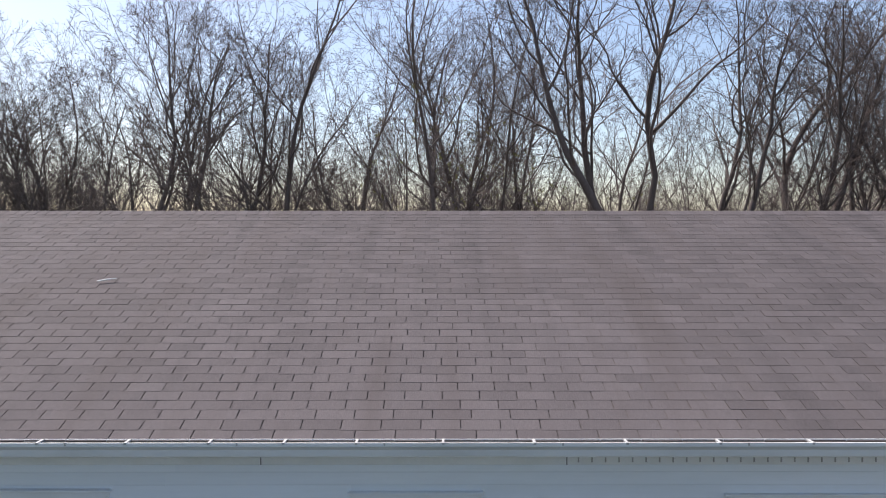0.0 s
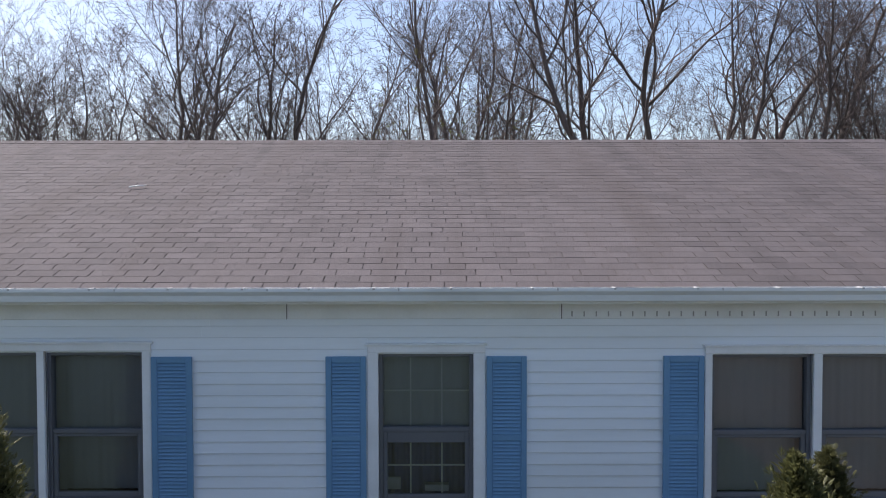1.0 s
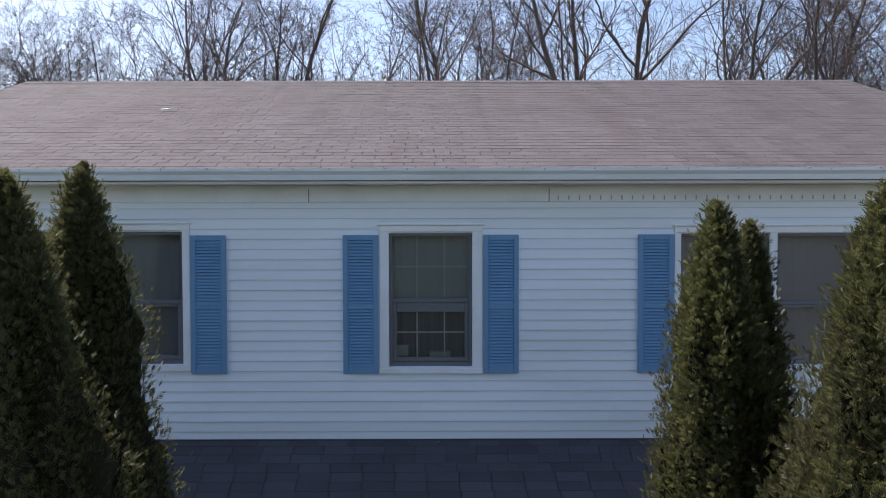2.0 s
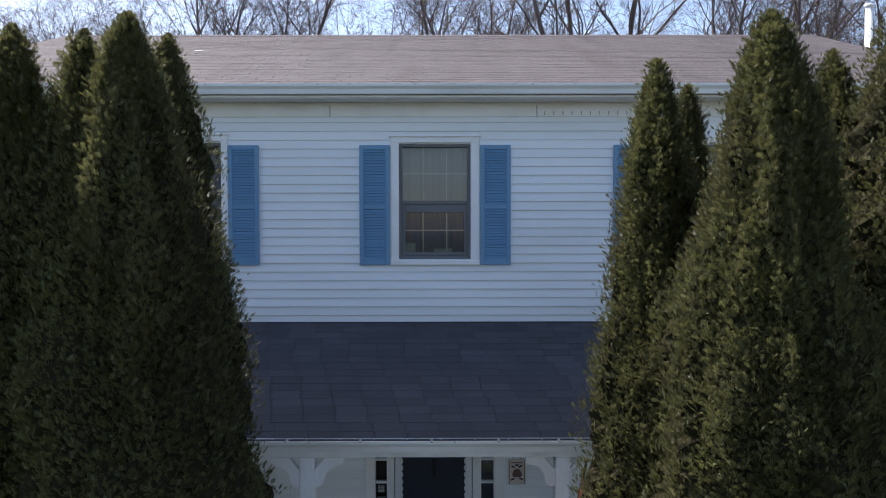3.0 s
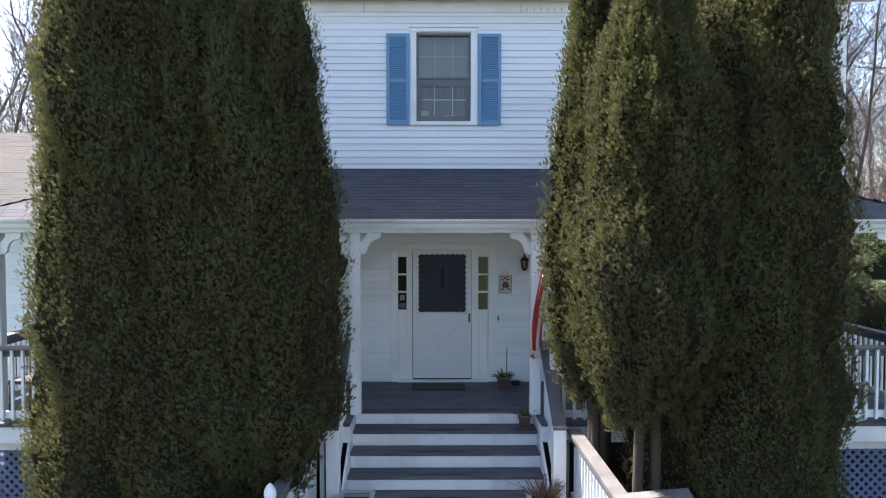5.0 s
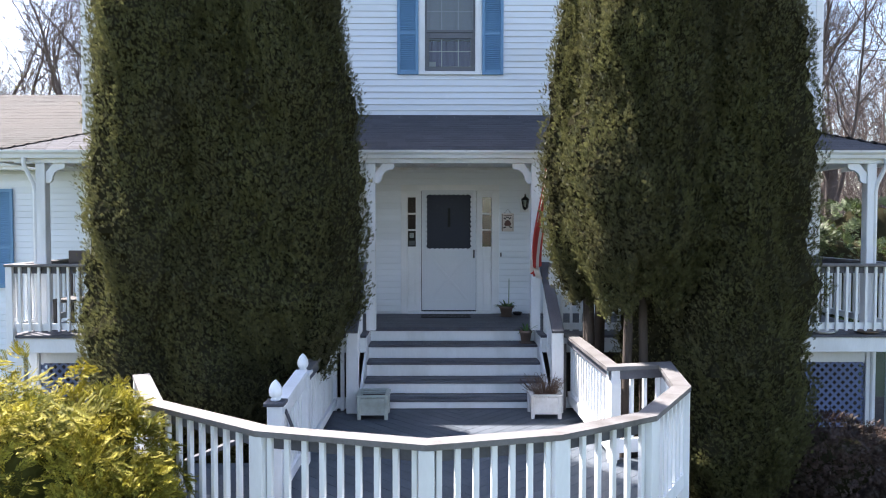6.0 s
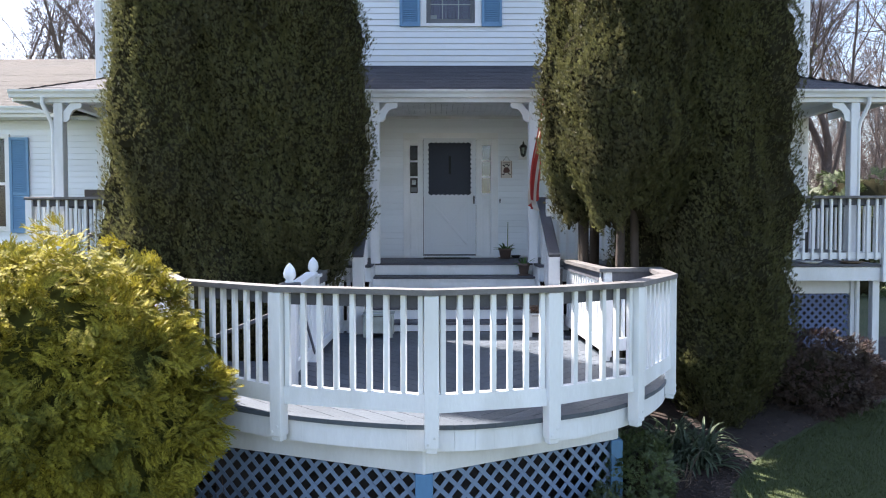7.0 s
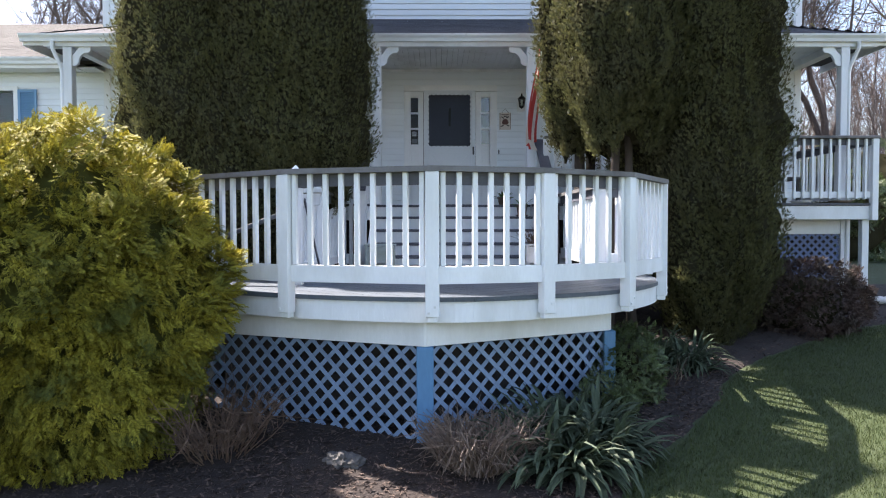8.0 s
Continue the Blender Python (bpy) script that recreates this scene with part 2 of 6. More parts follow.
def build_ground():
    xs = sorted(set([-900, -400, -150, -70, -40, -25, 25, 40, 70, 150, 400, 900] + [round(-18 + 0.4 * i, 2) for i in range(91)]))
    ys = sorted(set([-900, -400, -150, -70, -40, -28, 30, 45, 70, 150, 400, 900] + [round(-20 + 0.4 * i, 2) for i in range(90)]))
    s = Shape()
    for y in ys:
        for x in xs:
            s.v.append((x, y, ground_z(x, max(min(y, 60), -60)) + 0.02 * noise.noise((x * 0.6, y * 0.6, 0))))
    n, bins = len(xs), []
    for j in range(len(ys) - 1):
        for i in range(n - 1):
            s.f.append((j * n + i, j * n + i + 1, (j + 1) * n + i + 1, (j + 1) * n + i))
            x, y = (xs[i] + xs[i + 1]) / 2, (ys[j] + ys[j + 1]) / 2
            bins.append(1 if y > 15 or x > 13 else 0)
    ob = part("ground", s, LAWN, None, "sloping green lawn with leaf litter towards the woods", True)
    ob.data.materials.append(FOREST_FLOOR)
    ob.data.polygons.foreach_set("material_index", bins)
    tagged(ob, "", "ground", "", "structure")


build_ground()


def smooth_ring(pts, n=8):
    out = []
    for i in range(len(pts)):
        p = [Vector(pts[(i + j) % len(pts)]) for j in (-1, 0, 1, 2)]
        for k in range(n):
            t = k / n
            q = 0.5 * ((2 * p[1]) + (p[2] - p[0]) * t + (2 * p[0] - 5 * p[1] + 4 * p[2] - p[3]) * t * t + (3 * p[1] - p[0] - 3 * p[2] + p[3]) * t ** 3)
            out.append((q.x + 0.03 * noise.noise((q.x * 5, q.y * 5, 1)), q.y + 0.03 * noise.noise((q.x * 5, q.y * 5, 7))))
    return out


BED_EDGE = smooth_ring(BED)


def inside(poly, x, y):
    hit = False
    for i, (x0, y0) in enumerate(poly):
        x1, y1 = poly[i - 1]
        if (y0 > y) != (y1 > y) and x < (x1 - x0) * (y - y0) / (y1 - y0) + x0:
            hit = not hit
    return hit


def build_bed():
    """A sheet of mulch a little proud of the lawn, with a soft edge and a lumpy top."""
    s, step = Shape(), 0.1
    xs, ys = [-7.5 + step * i for i in range(190)], [-10.8 + step * j for j in range(106)]
    near = {}
    for j, y in enumerate(ys):
        for i, x in enumerate(xs):
            if inside(BED_EDGE, x, y):
                near[i, j] = True
    ids = {}
    for (i, j) in near:
        for a, b in ((i, j), (i + 1, j), (i + 1, j + 1), (i, j + 1)):
            if (a, b) not in ids:
                x, y = -7.5 + step * a, -10.8 + step * b
                ids[a, b] = len(s.v)
                full = all((a + p, b + q) in near for p in (-1, 0) for q in (-1, 0))
                if not full:
                    best = min(BED_EDGE, key=lambda e: (e[0] - x) ** 2 + (e[1] - y) ** 2)
                    x, y = best if (best[0] - x) ** 2 + (best[1] - y) ** 2 < 0.03 else (x, y)
                base = ground_z(x, y) + 0.02 * noise.noise((x * 0.6, y * 0.6, 0))
                up = 0.035 + 0.02 * noise.noise((x * 3, y * 3, 2)) + 0.015 * noise.noise((x * 11, y * 11, 4)) if full else -0.02
                s.v.append((x, y, base + up))
        s.f.append((ids[i, j], ids[i + 1, j], ids[i + 1, j + 1], ids[i, j + 1]))
    tagged(part("mulch_bed", s, SOIL, None, "dark brown mulch bed along the porch and deck", True), "", "flower bed", "", "structure")


build_bed()

# ---- house shell ----
HX0, HX1, HY1 = -6.1, 6.25, 8.44
EAVE_Y, EAVE_Z, RIDGE_Y, RIDGE_Z = -0.36, 8.40, 4.22, 10.195
FLOOR_Z, SEAM_Z = 2.34, 5.68
house = thing("house", "two-storey white clapboard house with blue shutters and brown shingle roof", "house")

# openings in the front wall: x0, x1, z0, z1
WINDOWS = [(-0.404, 0.438, 6.41, 7.765), (-4.285, -3.418, 6.44, 7.785), (-3.353, -2.488, 6.44, 7.785), (2.55, 3.449, 6.42, 7.755), (3.524, 4.42, 6.42, 7.755)]
DOORWAY = (-0.80, 0.83, FLOOR_Z, 4.47)


def wall_with_openings(x0, x1, z0, z1, y0, y1, openings):
    """One solid wall along x with openings cut right through it."""
    xs = sorted({x0, x1, *[o[0] for o in openings], *[o[1] for o in openings]})
    zs = sorted({z0, z1, *[o[2] for o in openings], *[o[3] for o in openings]})
    nx, nz = len(xs), len(zs)

    def solid(i, k):
        if not (0 <= i < nx - 1 and 0 <= k < nz - 1):
            return False
        mx, mz = (xs[i] + xs[i + 1]) / 2, (zs[k] + zs[k + 1]) / 2
        return not any(o[0] < mx < o[1] and o[2] < mz < o[3] for o in openings)

    s, ids = Shape(), {}

    def vert(i, k, back):
        if (i, k, back) not in ids:
            ids[i, k, back] = len(s.v)
            s.v.append((xs[i], y1 if back else y0, zs[k]))
        return ids[i, k, back]

    for i in range(nx - 1):
        for k in range(nz - 1):
            if solid(i, k):
                s.f.append((vert(i, k, 0), vert(i + 1, k, 0), vert(i + 1, k + 1, 0), vert(i, k + 1, 0)))
                s.f.append((vert(i, k + 1, 1), vert(i + 1, k + 1, 1), vert(i + 1, k, 1), vert(i, k, 1)))
                for di, dk, (ai, ak), (bi, bk) in ((-1, 0, (0, 1), (0, 0)), (1, 0, (1, 0), (1, 1)), (0, -1, (0, 0), (1, 0)), (0, 1, (1, 1), (0, 1))):
                    if not solid(i + di, k + dk):
                        s.f.append((vert(i + bi, k + bk, 0), vert(i + ai, k + ak, 0), vert(i + ai, k + ak, 1), vert(i + bi, k + bk, 1)))
    return s


front = part("wall_front", wall_with_openings(HX0, HX1, 0.3, 8.2, 0.0, 0.16, WINDOWS + [DOORWAY]), WHITE_SIDING, house)
part("wall_back", Shape().box((HX0, HY1 - 0.16, 0.3), (HX1, HY1, 8.2), 0), WHITE_SIDING, house)
for x0, x1 in ((HX0, HX0 + 0.16), (HX1 - 0.16, HX1)):
    s = Shape().box((x0, 0.16, 0.3), (x1, HY1 - 0.16, 8.2), 0)
    s.add([(x, y, z) for x in (x0, x1) for y, z in ((0.0, 8.2), (HY1, 8.2), (RIDGE_Y, 9.98))], [(0, 2, 1), (3, 4, 5), (0, 1, 4, 3), (1, 2, 5, 4), (2, 0, 3, 5)])
    part("wall_side", s, WHITE_SIDING, house)
# room surfaces behind the openings, all darkened to stand for indoor shade
part("floor_slab", Shape().box((HX0 + 0.16, 0.16, 5.3), (HX1 - 0.16, HY1 - 0.16, 5.5), 0), ROOM_SHADE, house)
part("ground_floor_slab", Shape().box((HX0 + 0.16, 0.16, 2.1), (HX1 - 0.16, HY1 - 0.16, 2.33), 0), ROOM_SHADE, house)
part("room_ceiling", Shape().box((HX0 + 0.16, 0.16, 8.0), (HX1 - 0.16, HY1 - 0.16, 8.15), 0), ROOM_SHADE, house)
part("room_wall", Shape().box((HX0 + 0.16, 3.4, 5.5), (HX1 - 0.16, 3.5, 8.0), 0), ROOM_SHADE, house)
part("hall_wall", Shape().box((HX0 + 0.16, 3.4, 2.33), (HX1 - 0.16, 3.5, 5.3), 0), ROOM_SHADE, house)


def lap_board(x0, x1, z0, high, y=0.0, thick=0.02):
    """One course of lapped siding, its lower edge proud."""
    s = Shape()
    pts = [(y - 0.003, z0 + high + 0.012), (y - 0.003, z0), (y - thick, z0), (y - thick - 0.002, z0 + 0.006), (y - 0.006, z0 + high + 0.012)]
    vs = [(x, p[0], p[1]) for x in (x0, x1) for p in pts]
    n = len(pts)
    fs = [tuple(range(n - 1, -1, -1)), tuple(range(n, 2 * n))] + [(i, (i + 1) % n, n + (i + 1) % n, n + i) for i in range(n)]
    return s.add(vs, [tuple(reversed(f)) for f in fs])


def siding(parent, x0, x1, z0, z1, step, gaps, y=0.0, seed=1):
    """Courses of siding between two heights, broken by gaps (x0, x1, z0, z1) and by butt joints."""
    rnd, z = random.Random(seed), z0
    while z < z1 - 0.03:
        spans = [(x0, x1)]
        for g in gaps:
            if g[2] - 0.02 < z + step / 2 < g[3] + 0.02:
                spans = [q for a, b in spans for q in ((a, min(b, g[0])), (max(a, g[1]), b)) if q[1] - q[0] > 0.03]
        for a, b in spans:
            cut = a
            while b - cut > 4.6:
                at = cut + rnd.uniform(2.4, 4.2)
                part("siding_board", lap_board(cut, at + 0.001, z, min(step, z1 - z), y, 0.020 + rnd.uniform(-0.001, 0.002)), WHITE_SIDING, parent)
                cut = at
            part("siding_board", lap_board(cut, b, z, min(step, z1 - z), y, 0.020 + rnd.uniform(-0.001, 0.002)), WHITE_SIDING, parent)
        z += step


TRIMS = [(-0.50, 0.542, 6.345, 7.845), (-4.365, -2.41, 6.375, 7.865), (2.485, 4.495, 6.36, 7.83)]

# ---- windows ----
def sheet(x0, x1, y, z0, z1):
    return Shape().add([(x0, y, z0), (x1, y, z0), (x1, y, z1), (x0, y, z1)], [(0, 1, 2, 3)])


def middle_bars(w, x0, x1, z0, z1, mid):
    zc = z0 + 0.085 + 0.55 * (mid - 0.12 - z0 - 0.085)
    part("muntin", Shape().box((x0 + 0.076, 0.0585, zc - 0.007), (x1 - 0.076, 0.0675, zc + 0.007), 0.002), MUNTIN, w)
    zc = (mid + z1) / 2
    part("muntin", Shape().box((x0 + 0.037, 0.0725, zc - 0.007), (x1 - 0.037, 0.0815, zc + 0.007), 0.002), MUNTIN, w)


def drape(x0, x1, z0, z1, y, deep):
    """A hanging cloth in soft uneven folds."""
    s, n = Shape(), 70
    for i in range(n + 1):
        at = y + deep * (math.sin(i * 0.61) + 0.6 * math.sin(i * 1.37 + 1))
        s.v += [(x0 + (x1 - x0) * i / n, at, z0), (x0 + (x1 - x0) * i / n, at, z1)]
        if i:
            s.f.append((2 * i - 2, 2 * i, 2 * i + 1, 2 * i - 1))
    return s


def sash_window(x0, x1, z0, z1, blind, grille):
    """Double-hung window: stiles, rails, grille, two panes, a blind behind the upper half."""
    w = part("window", Shape().box((x0, 0.02, z0), (x0 + 0.035, 0.10, z1), 0.003).box((x1 - 0.035, 0.02, z0), (x1, 0.10, z1), 0.003).box((x0 + 0.035, 0.02, z1 - 0.03), (x1 - 0.035, 0.10, z1), 0.003).box((x0 + 0.035, 0.02, z0), (x1 - 0.035, 0.10, z0 + 0.04), 0.003), WINDOW_GREY, house)
    mid = z0 + (0.495 if grille else 0.47) * (z1 - z0)
    top_rail = 0.12 if grille else 0.05
    part("meeting_rail", Shape().box((x0 + 0.036, 0.025, mid - 0.02), (x1 - 0.036, 0.075, mid + 0.022)), WINDOW_GREY, w)
    part("lower_sash", Shape().box((x0 + 0.036, 0.035, z0 + 0.041), (x0 + 0.075, 0.07, mid - 0.021)).box((x1 - 0.075, 0.035, z0 + 0.041), (x1 - 0.036, 0.07, mid - 0.021)).box((x0 + 0.075, 0.035, z0 + 0.041), (x1 - 0.075, 0.07, z0 + 0.085)).box((x0 + 0.075, 0.035, mid - top_rail), (x1 - 0.075, 0.07, mid - 0.021)), WINDOW_GREY, w)
    for lo, hi, y in ((z0 + 0.04, mid - 0.02, 0.052), (mid + 0.02, z1 - 0.03, 0.066)):
        g = part("pane", sheet(x0 + 0.036, x1 - 0.036, y, lo, hi), GLASS, w)
        g.visible_shadow = False
    for k in (1, 2) if grille else ():
        x = x0 + (x1 - x0) * k / 3
        part("muntin", Shape().box((x - 0.007, 0.058, z0 + 0.086), (x + 0.007, 0.068, mid - 0.121), 0.002), MUNTIN, w)
        part("muntin", Shape().box((x - 0.007, 0.072, mid + 0.023), (x + 0.007, 0.082, z1 - 0.031), 0.002), MUNTIN, w)
    if grille:
        middle_bars(w, x0, x1, z0, z1, mid)
    part("curtain", drape(x0 - 0.14, x1 + 0.14, blind, z1 + 0.1, 0.19 if round(x0, 2) in (-4.29, -0.40, 2.55) else 0.21, 0.004), BLIND, w, "pale hanging curtain behind the glass", True)
    if grille:
        part("lower_curtain", drape(x0 - 0.14, x1 + 0.14, z0 - 0.03, blind, 0.30, 0.022), LAVENDER, w, "lavender curtain hanging in the lower half", True)
    return w


LAVENDER = material("lavender_curtain_cloth", (0.10, 0.09, 0.17), 0.1, 0.9, 2, 30, 0.1)
WINDOW_GREY = material("grey_window_sash", (0.125, 0.13, 0.145), 0.08, 0.45, 3, 40, 0.05)
MUNTIN = material("pale_muntin", (0.36, 0.36, 0.38), 0.06, 0.5, 3, 40, 0.05)
for i, (x0, x1, z0, z1) in enumerate(WINDOWS):
    sash_window(x0, x1, z0, z1, 6.98 if i == 0 else z0 + 0.05, i == 0)
for x0, x1, z0, z1 in TRIMS:
    holes = [w for w in WINDOWS if w[0] > x0 and w[1] < x1]
    s = Shape()
    s.box((x0, -0.035, z1 - 0.065), (x1, 0.0, z1)).box((x0, -0.05, z0), (x1, 0.0, z0 + 0.055))
    s.box((x0, -0.033, z0 + 0.055), (holes[0][0], 0.02, z1 - 0.065)).box((holes[-1][1], -0.033, z0 + 0.055), (x1, 0.02, z1 - 0.065))
    for a, b in zip(holes, holes[1:]):
        s.box((a[1], -0.033, z0 + 0.055), (b[0], 0.02, z1 - 0.065))
    part("window_trim", s, WHITE_TRIM, house)
    part("drip_cap", Shape().box((x0 - 0.02, -0.055, z1), (x1 + 0.02, -0.002, z1 + 0.018)), WHITE_TRIM, house)
# papers and a box standing on the sill inside the middle window
part("sill_paper", Shape().box((-0.34, 0.17, 6.49), (-0.22, 0.19, 6.60), 0.002), BLIND, house)
part("sill_box", Shape().box((0.0, 0.17, 6.47), (0.22, 0.24, 6.53), 0.004), BLIND, house)


def shutter(x0, x1, z0, z1):
    """Louvred shutter: stiles, three rails, and slats each of their own."""
    sh = part("shutter", Shape().box((x0, -0.05, z0), (x0 + 0.05, -0.02, z1)).box((x1 - 0.05, -0.05, z0), (x1, -0.02, z1)).box((x0 + 0.05, -0.048, z1 - 0.055), (x1 - 0.05, -0.02, z1)).box((x0 + 0.05, -0.048, z0), (x1 - 0.05, -0.02, z0 + 0.075)).box((x0 + 0.05, -0.048, z0 + 0.655), (x1 - 0.05, -0.02, z0 + 0.71)).box((x0 + 0.05, -0.026, z0 + 0.075), (x1 - 0.05, -0.02, z1 - 0.055), 0), BLUE_SHUTTER, house)
    tilt = Matrix.Rotation(radians(-32), 3, "X")
    for lo, hi in ((z0 + 0.075, z0 + 0.655), (z0 + 0.71, z1 - 0.055)):
        n = int((hi - lo) / 0.032)
        key = round(x1 - x0, 2)
        if key not in LOUVRES:
            LOUVRES[key] = Shape().box((-(key - 0.1) / 2, -0.003, -0.0162), ((key - 0.1) / 2, 0.003, 0.0162), 0.0015, tilt).mesh("louvre")
        for i in range(n):
            o = part("louvre", LOUVRES[key], BLUE_SHUTTER, sh)
            o.location = ((x0 + x1) / 2, -0.036, lo + (i + 0.5) * (hi - lo) / n)
    return sh


LOUVRES = {}
SHUTTERS = [(-0.866, -0.512), (0.553, 0.907), (-2.402, -2.045), (-4.735, -4.38), (2.115, 2.472), (4.505, 4.86)]
for x0, x1 in SHUTTERS:
    shutter(x0, x1, 6.345, 7.75)

# ---- eaves, gutter and trim ----
part("frieze_board", Shape().box((HX0 - 0.02, -0.03, 8.08), (HX1 + 0.02, 0.0, 8.25), 0.004), WHITE_TRIM, house)
part("soffit", Shape().box((HX0 - 0.4, -0.33, 8.25), (HX1 + 0.42, -0.03, 8.27), 0.002), WHITE_TRIM, house)
part("fascia", Shape().box((HX0 - 0.4, -0.355, 8.245), (HX1 + 0.42, -0.33, 8.37), 0.003), WHITE_TRIM, house)


GUTTER_LEAVES = material("gutter_leaf_litter", (0.06, 0.05, 0.042), 0.35, 0.95, 3, 40, 0.6)
HANGER = material("dull_grey_hanger", (0.36, 0.36, 0.36), 0.2, 0.6, 4, 40, 0)


def gutter(parent, x0, x1, y, ztop, high=0.11, deep=0.10, seams=1.47):
    """K-style gutter: a hollow trough with an ogee front, and hangers along it."""
    pts = [(0.0, 0.0), (0.0, -high), (-deep * 0.62, -high), (-deep * 0.72, -high * 0.55), (-deep * 0.98, -high * 0.25), (-deep, 0.0), (-deep + 0.008, 0.0), (-deep * 0.9, -high * 0.22), (-deep * 0.66, -high * 0.5), (-deep * 0.57, -high + 0.008), (-0.006, -high + 0.008), (-0.006, 0.0)]
    n = len(pts)
    vs = [(x, y + a, ztop + b) for x in (x0, x1) for a, b in pts]
    fs = [(i, (i + 1) % n, n + (i + 1) % n, n + i) for i in range(n)] + [tuple(range(n))[::-1], tuple(range(n, 2 * n))]
    g = part("gutter", Shape().add(vs, [tuple(reversed(f)) for f in fs]), GUTTER_WHITE, parent)
    k, i = x0 + 0.42, 0
    while k < x1:
        part("gutter_hanger", Shape().box((k - 0.009, y - deep - 0.004, ztop - 0.012), (k + 0.009, y - 0.007, ztop + 0.004), 0.001), HANGER, g)
        if i % 2:
            part("gutter_seam", Shape().box((k + 0.2, y - deep - 0.002, ztop - 0.02), (k + 0.212, y - deep + 0.01, ztop + 0.003), 0.001), HANGER, g)
        k, i = k + 0.6 + 0.08 * math.sin(9 * k), i + 1
    part("gutter_debris", Shape().box((x0 + 0.01, y - deep * 0.86, ztop - 0.04), (x1 - 0.01, y - 0.008, ztop - 0.016), 0.002), GUTTER_LEAVES, g, "dull brown leaf litter lying in the gutter")
    return g


gutter(house, HX0 - 0.42, HX1 + 0.44, -0.356, 8.386)
for x in (HX0, HX1):
    s = 1 if x > 0 else -1
    part("corner_trim", Shape().box((min(x - s * 0.10, x + s * 0.02), -0.028, 0.9), (max(x - s * 0.10, x + s * 0.02), 0.0, 8.08)).box((min(x, x + s * 0.022), 0.0, 0.9), (max(x, x + s * 0.022), 0.10, 8.08)), WHITE_TRIM, house)

# ---- main roof ----
RX0, RX1 = -6.52, 6.68
slope_len = math.hypot(RIDGE_Y - EAVE_Y, RIDGE_Z - EAVE_Z)
s = Shape()
dz = 0.025
for y0, y1 in ((EAVE_Y, RIDGE_Y), (2 * RIDGE_Y - EAVE_Y, RIDGE_Y)):
    vs = [(x, y, z) for x in (RX0, RX1) for y, z in ((y0, EAVE_Z - 0.03), (y1, RIDGE_Z - 0.03), (y1, RIDGE_Z - 0.13), (y0, EAVE_Z - 0.13))]
    fs = [(0, 1, 2, 3), (7, 6, 5, 4), (0, 4, 5, 1), (1, 5, 6, 2), (2, 6, 7, 3), (3, 7, 4, 0)]
    s.add(vs, outward([(v[0] - (RX0 + RX1) / 2, v[1] - (y0 + y1) / 2, v[2] - (EAVE_Z + RIDGE_Z) / 2 + 0.08) for v in vs], fs))
roof = part("roof", s, OLD_SHINGLE, house)
for x in (RX0, RX1):
    for y0 in (EAVE_Y, 2 * RIDGE_Y - EAVE_Y):
        part("rake_board", Shape().bar((x, y0, EAVE_Z - 0.12), (x, RIDGE_Y, RIDGE_Z - 0.12), 0.03, 0.16), WHITE_TRIM, roof)


def shingle_field(parent, origin, across, up, spans, courses, exposure, tab, mat, chosen, seed, stuff_label):
    """Courses of shingle tabs on a slope. spans(v): from where to where a course runs, at v metres up. chosen(u, v): the tabs that are parts."""
    rnd = random.Random(seed)
    origin, across, up = Vector(origin), Vector(across).normalized(), Vector(up).normalized()
    normal = across.cross(up)
    turn = Matrix((across, up, normal)).transposed()
    shared = Shape().box((-(tab - 0.0075) / 2, 0, 0), ((tab - 0.0075) / 2, exposure + 0.02, 0.004), 0.001).mesh("shingle")
    shared.materials.append(mat)
    rest = Shape()
    left = 300
    for c in range(courses):
        v = c * exposure
        a, b = spans(v)
        u = a - (0.5 * c + rnd.uniform(-0.13, 0.13)) % 1.0 * tab
        while u < b:
            lo, hi = max(u + 0.00375 + rnd.uniform(-0.001, 0.001), a), min(u + tab - 0.00375, b)
            if hi - lo > 0.02:
                lift = 0.0015 + rnd.uniform(0, 0.002)
                skew = rnd.uniform(-0.003, 0.003)
                whole = hi - lo > tab - 0.02
                if whole and left and chosen(u + tab / 2, v):
                    o = part("shingle", shared, mat, parent)
                    tilt = turn @ Matrix.Rotation(-lift / exposure, 3, "X")
                    o.matrix_basis = Matrix.Translation(origin + across * (lo + hi) / 2 + up * (v + skew) + normal * lift) @ tilt.to_4x4()
                    left -= 1
                else:
                    p0 = [origin + across * q + up * (v + skew) + normal * h for q in (lo, hi) for h in (0.0, lift + 0.004)]
                    p1 = [origin + across * q + up * (v + exposure + 0.02) + normal * h for q in (lo, hi) for h in (0.0, 0.004)]
                    vs = [tuple(x) for x in p0 + p1]
                    rest.add(vs, [(1, 0, 2, 3), (1, 3, 7, 5), (0, 1, 5, 4), (2, 6, 7, 3)])
            u += tab
    tagged(part("shingle_cover", rest, mat, parent, stuff_label), "", "", "", "stuff")


up_main = (0, RIDGE_Y - EAVE_Y, RIDGE_Z - EAVE_Z)
shingle_field(roof, (0, EAVE_Y - 0.01, EAVE_Z - 0.028), (1, 0, 0), up_main, lambda v: (RX0, RX1), int(slope_len / 0.127), 0.127, 0.305, BROWN_SHINGLE, lambda u, v: -2.3 < u < 2.6 and v < 2.4, 5, "overlapping brown asphalt shingle tabs")
shingle_field(roof, (0, 2 * RIDGE_Y - EAVE_Y, EAVE_Z - 0.028), (-1, 0, 0), (0, -up_main[1], up_main[2]), lambda v: (-RX1, -RX0), int(slope_len / 0.127), 0.127, 0.305, BROWN_SHINGLE, lambda u, v: False, 6, "overlapping brown asphalt shingle tabs")
x = RX0
rnd = random.Random(3)
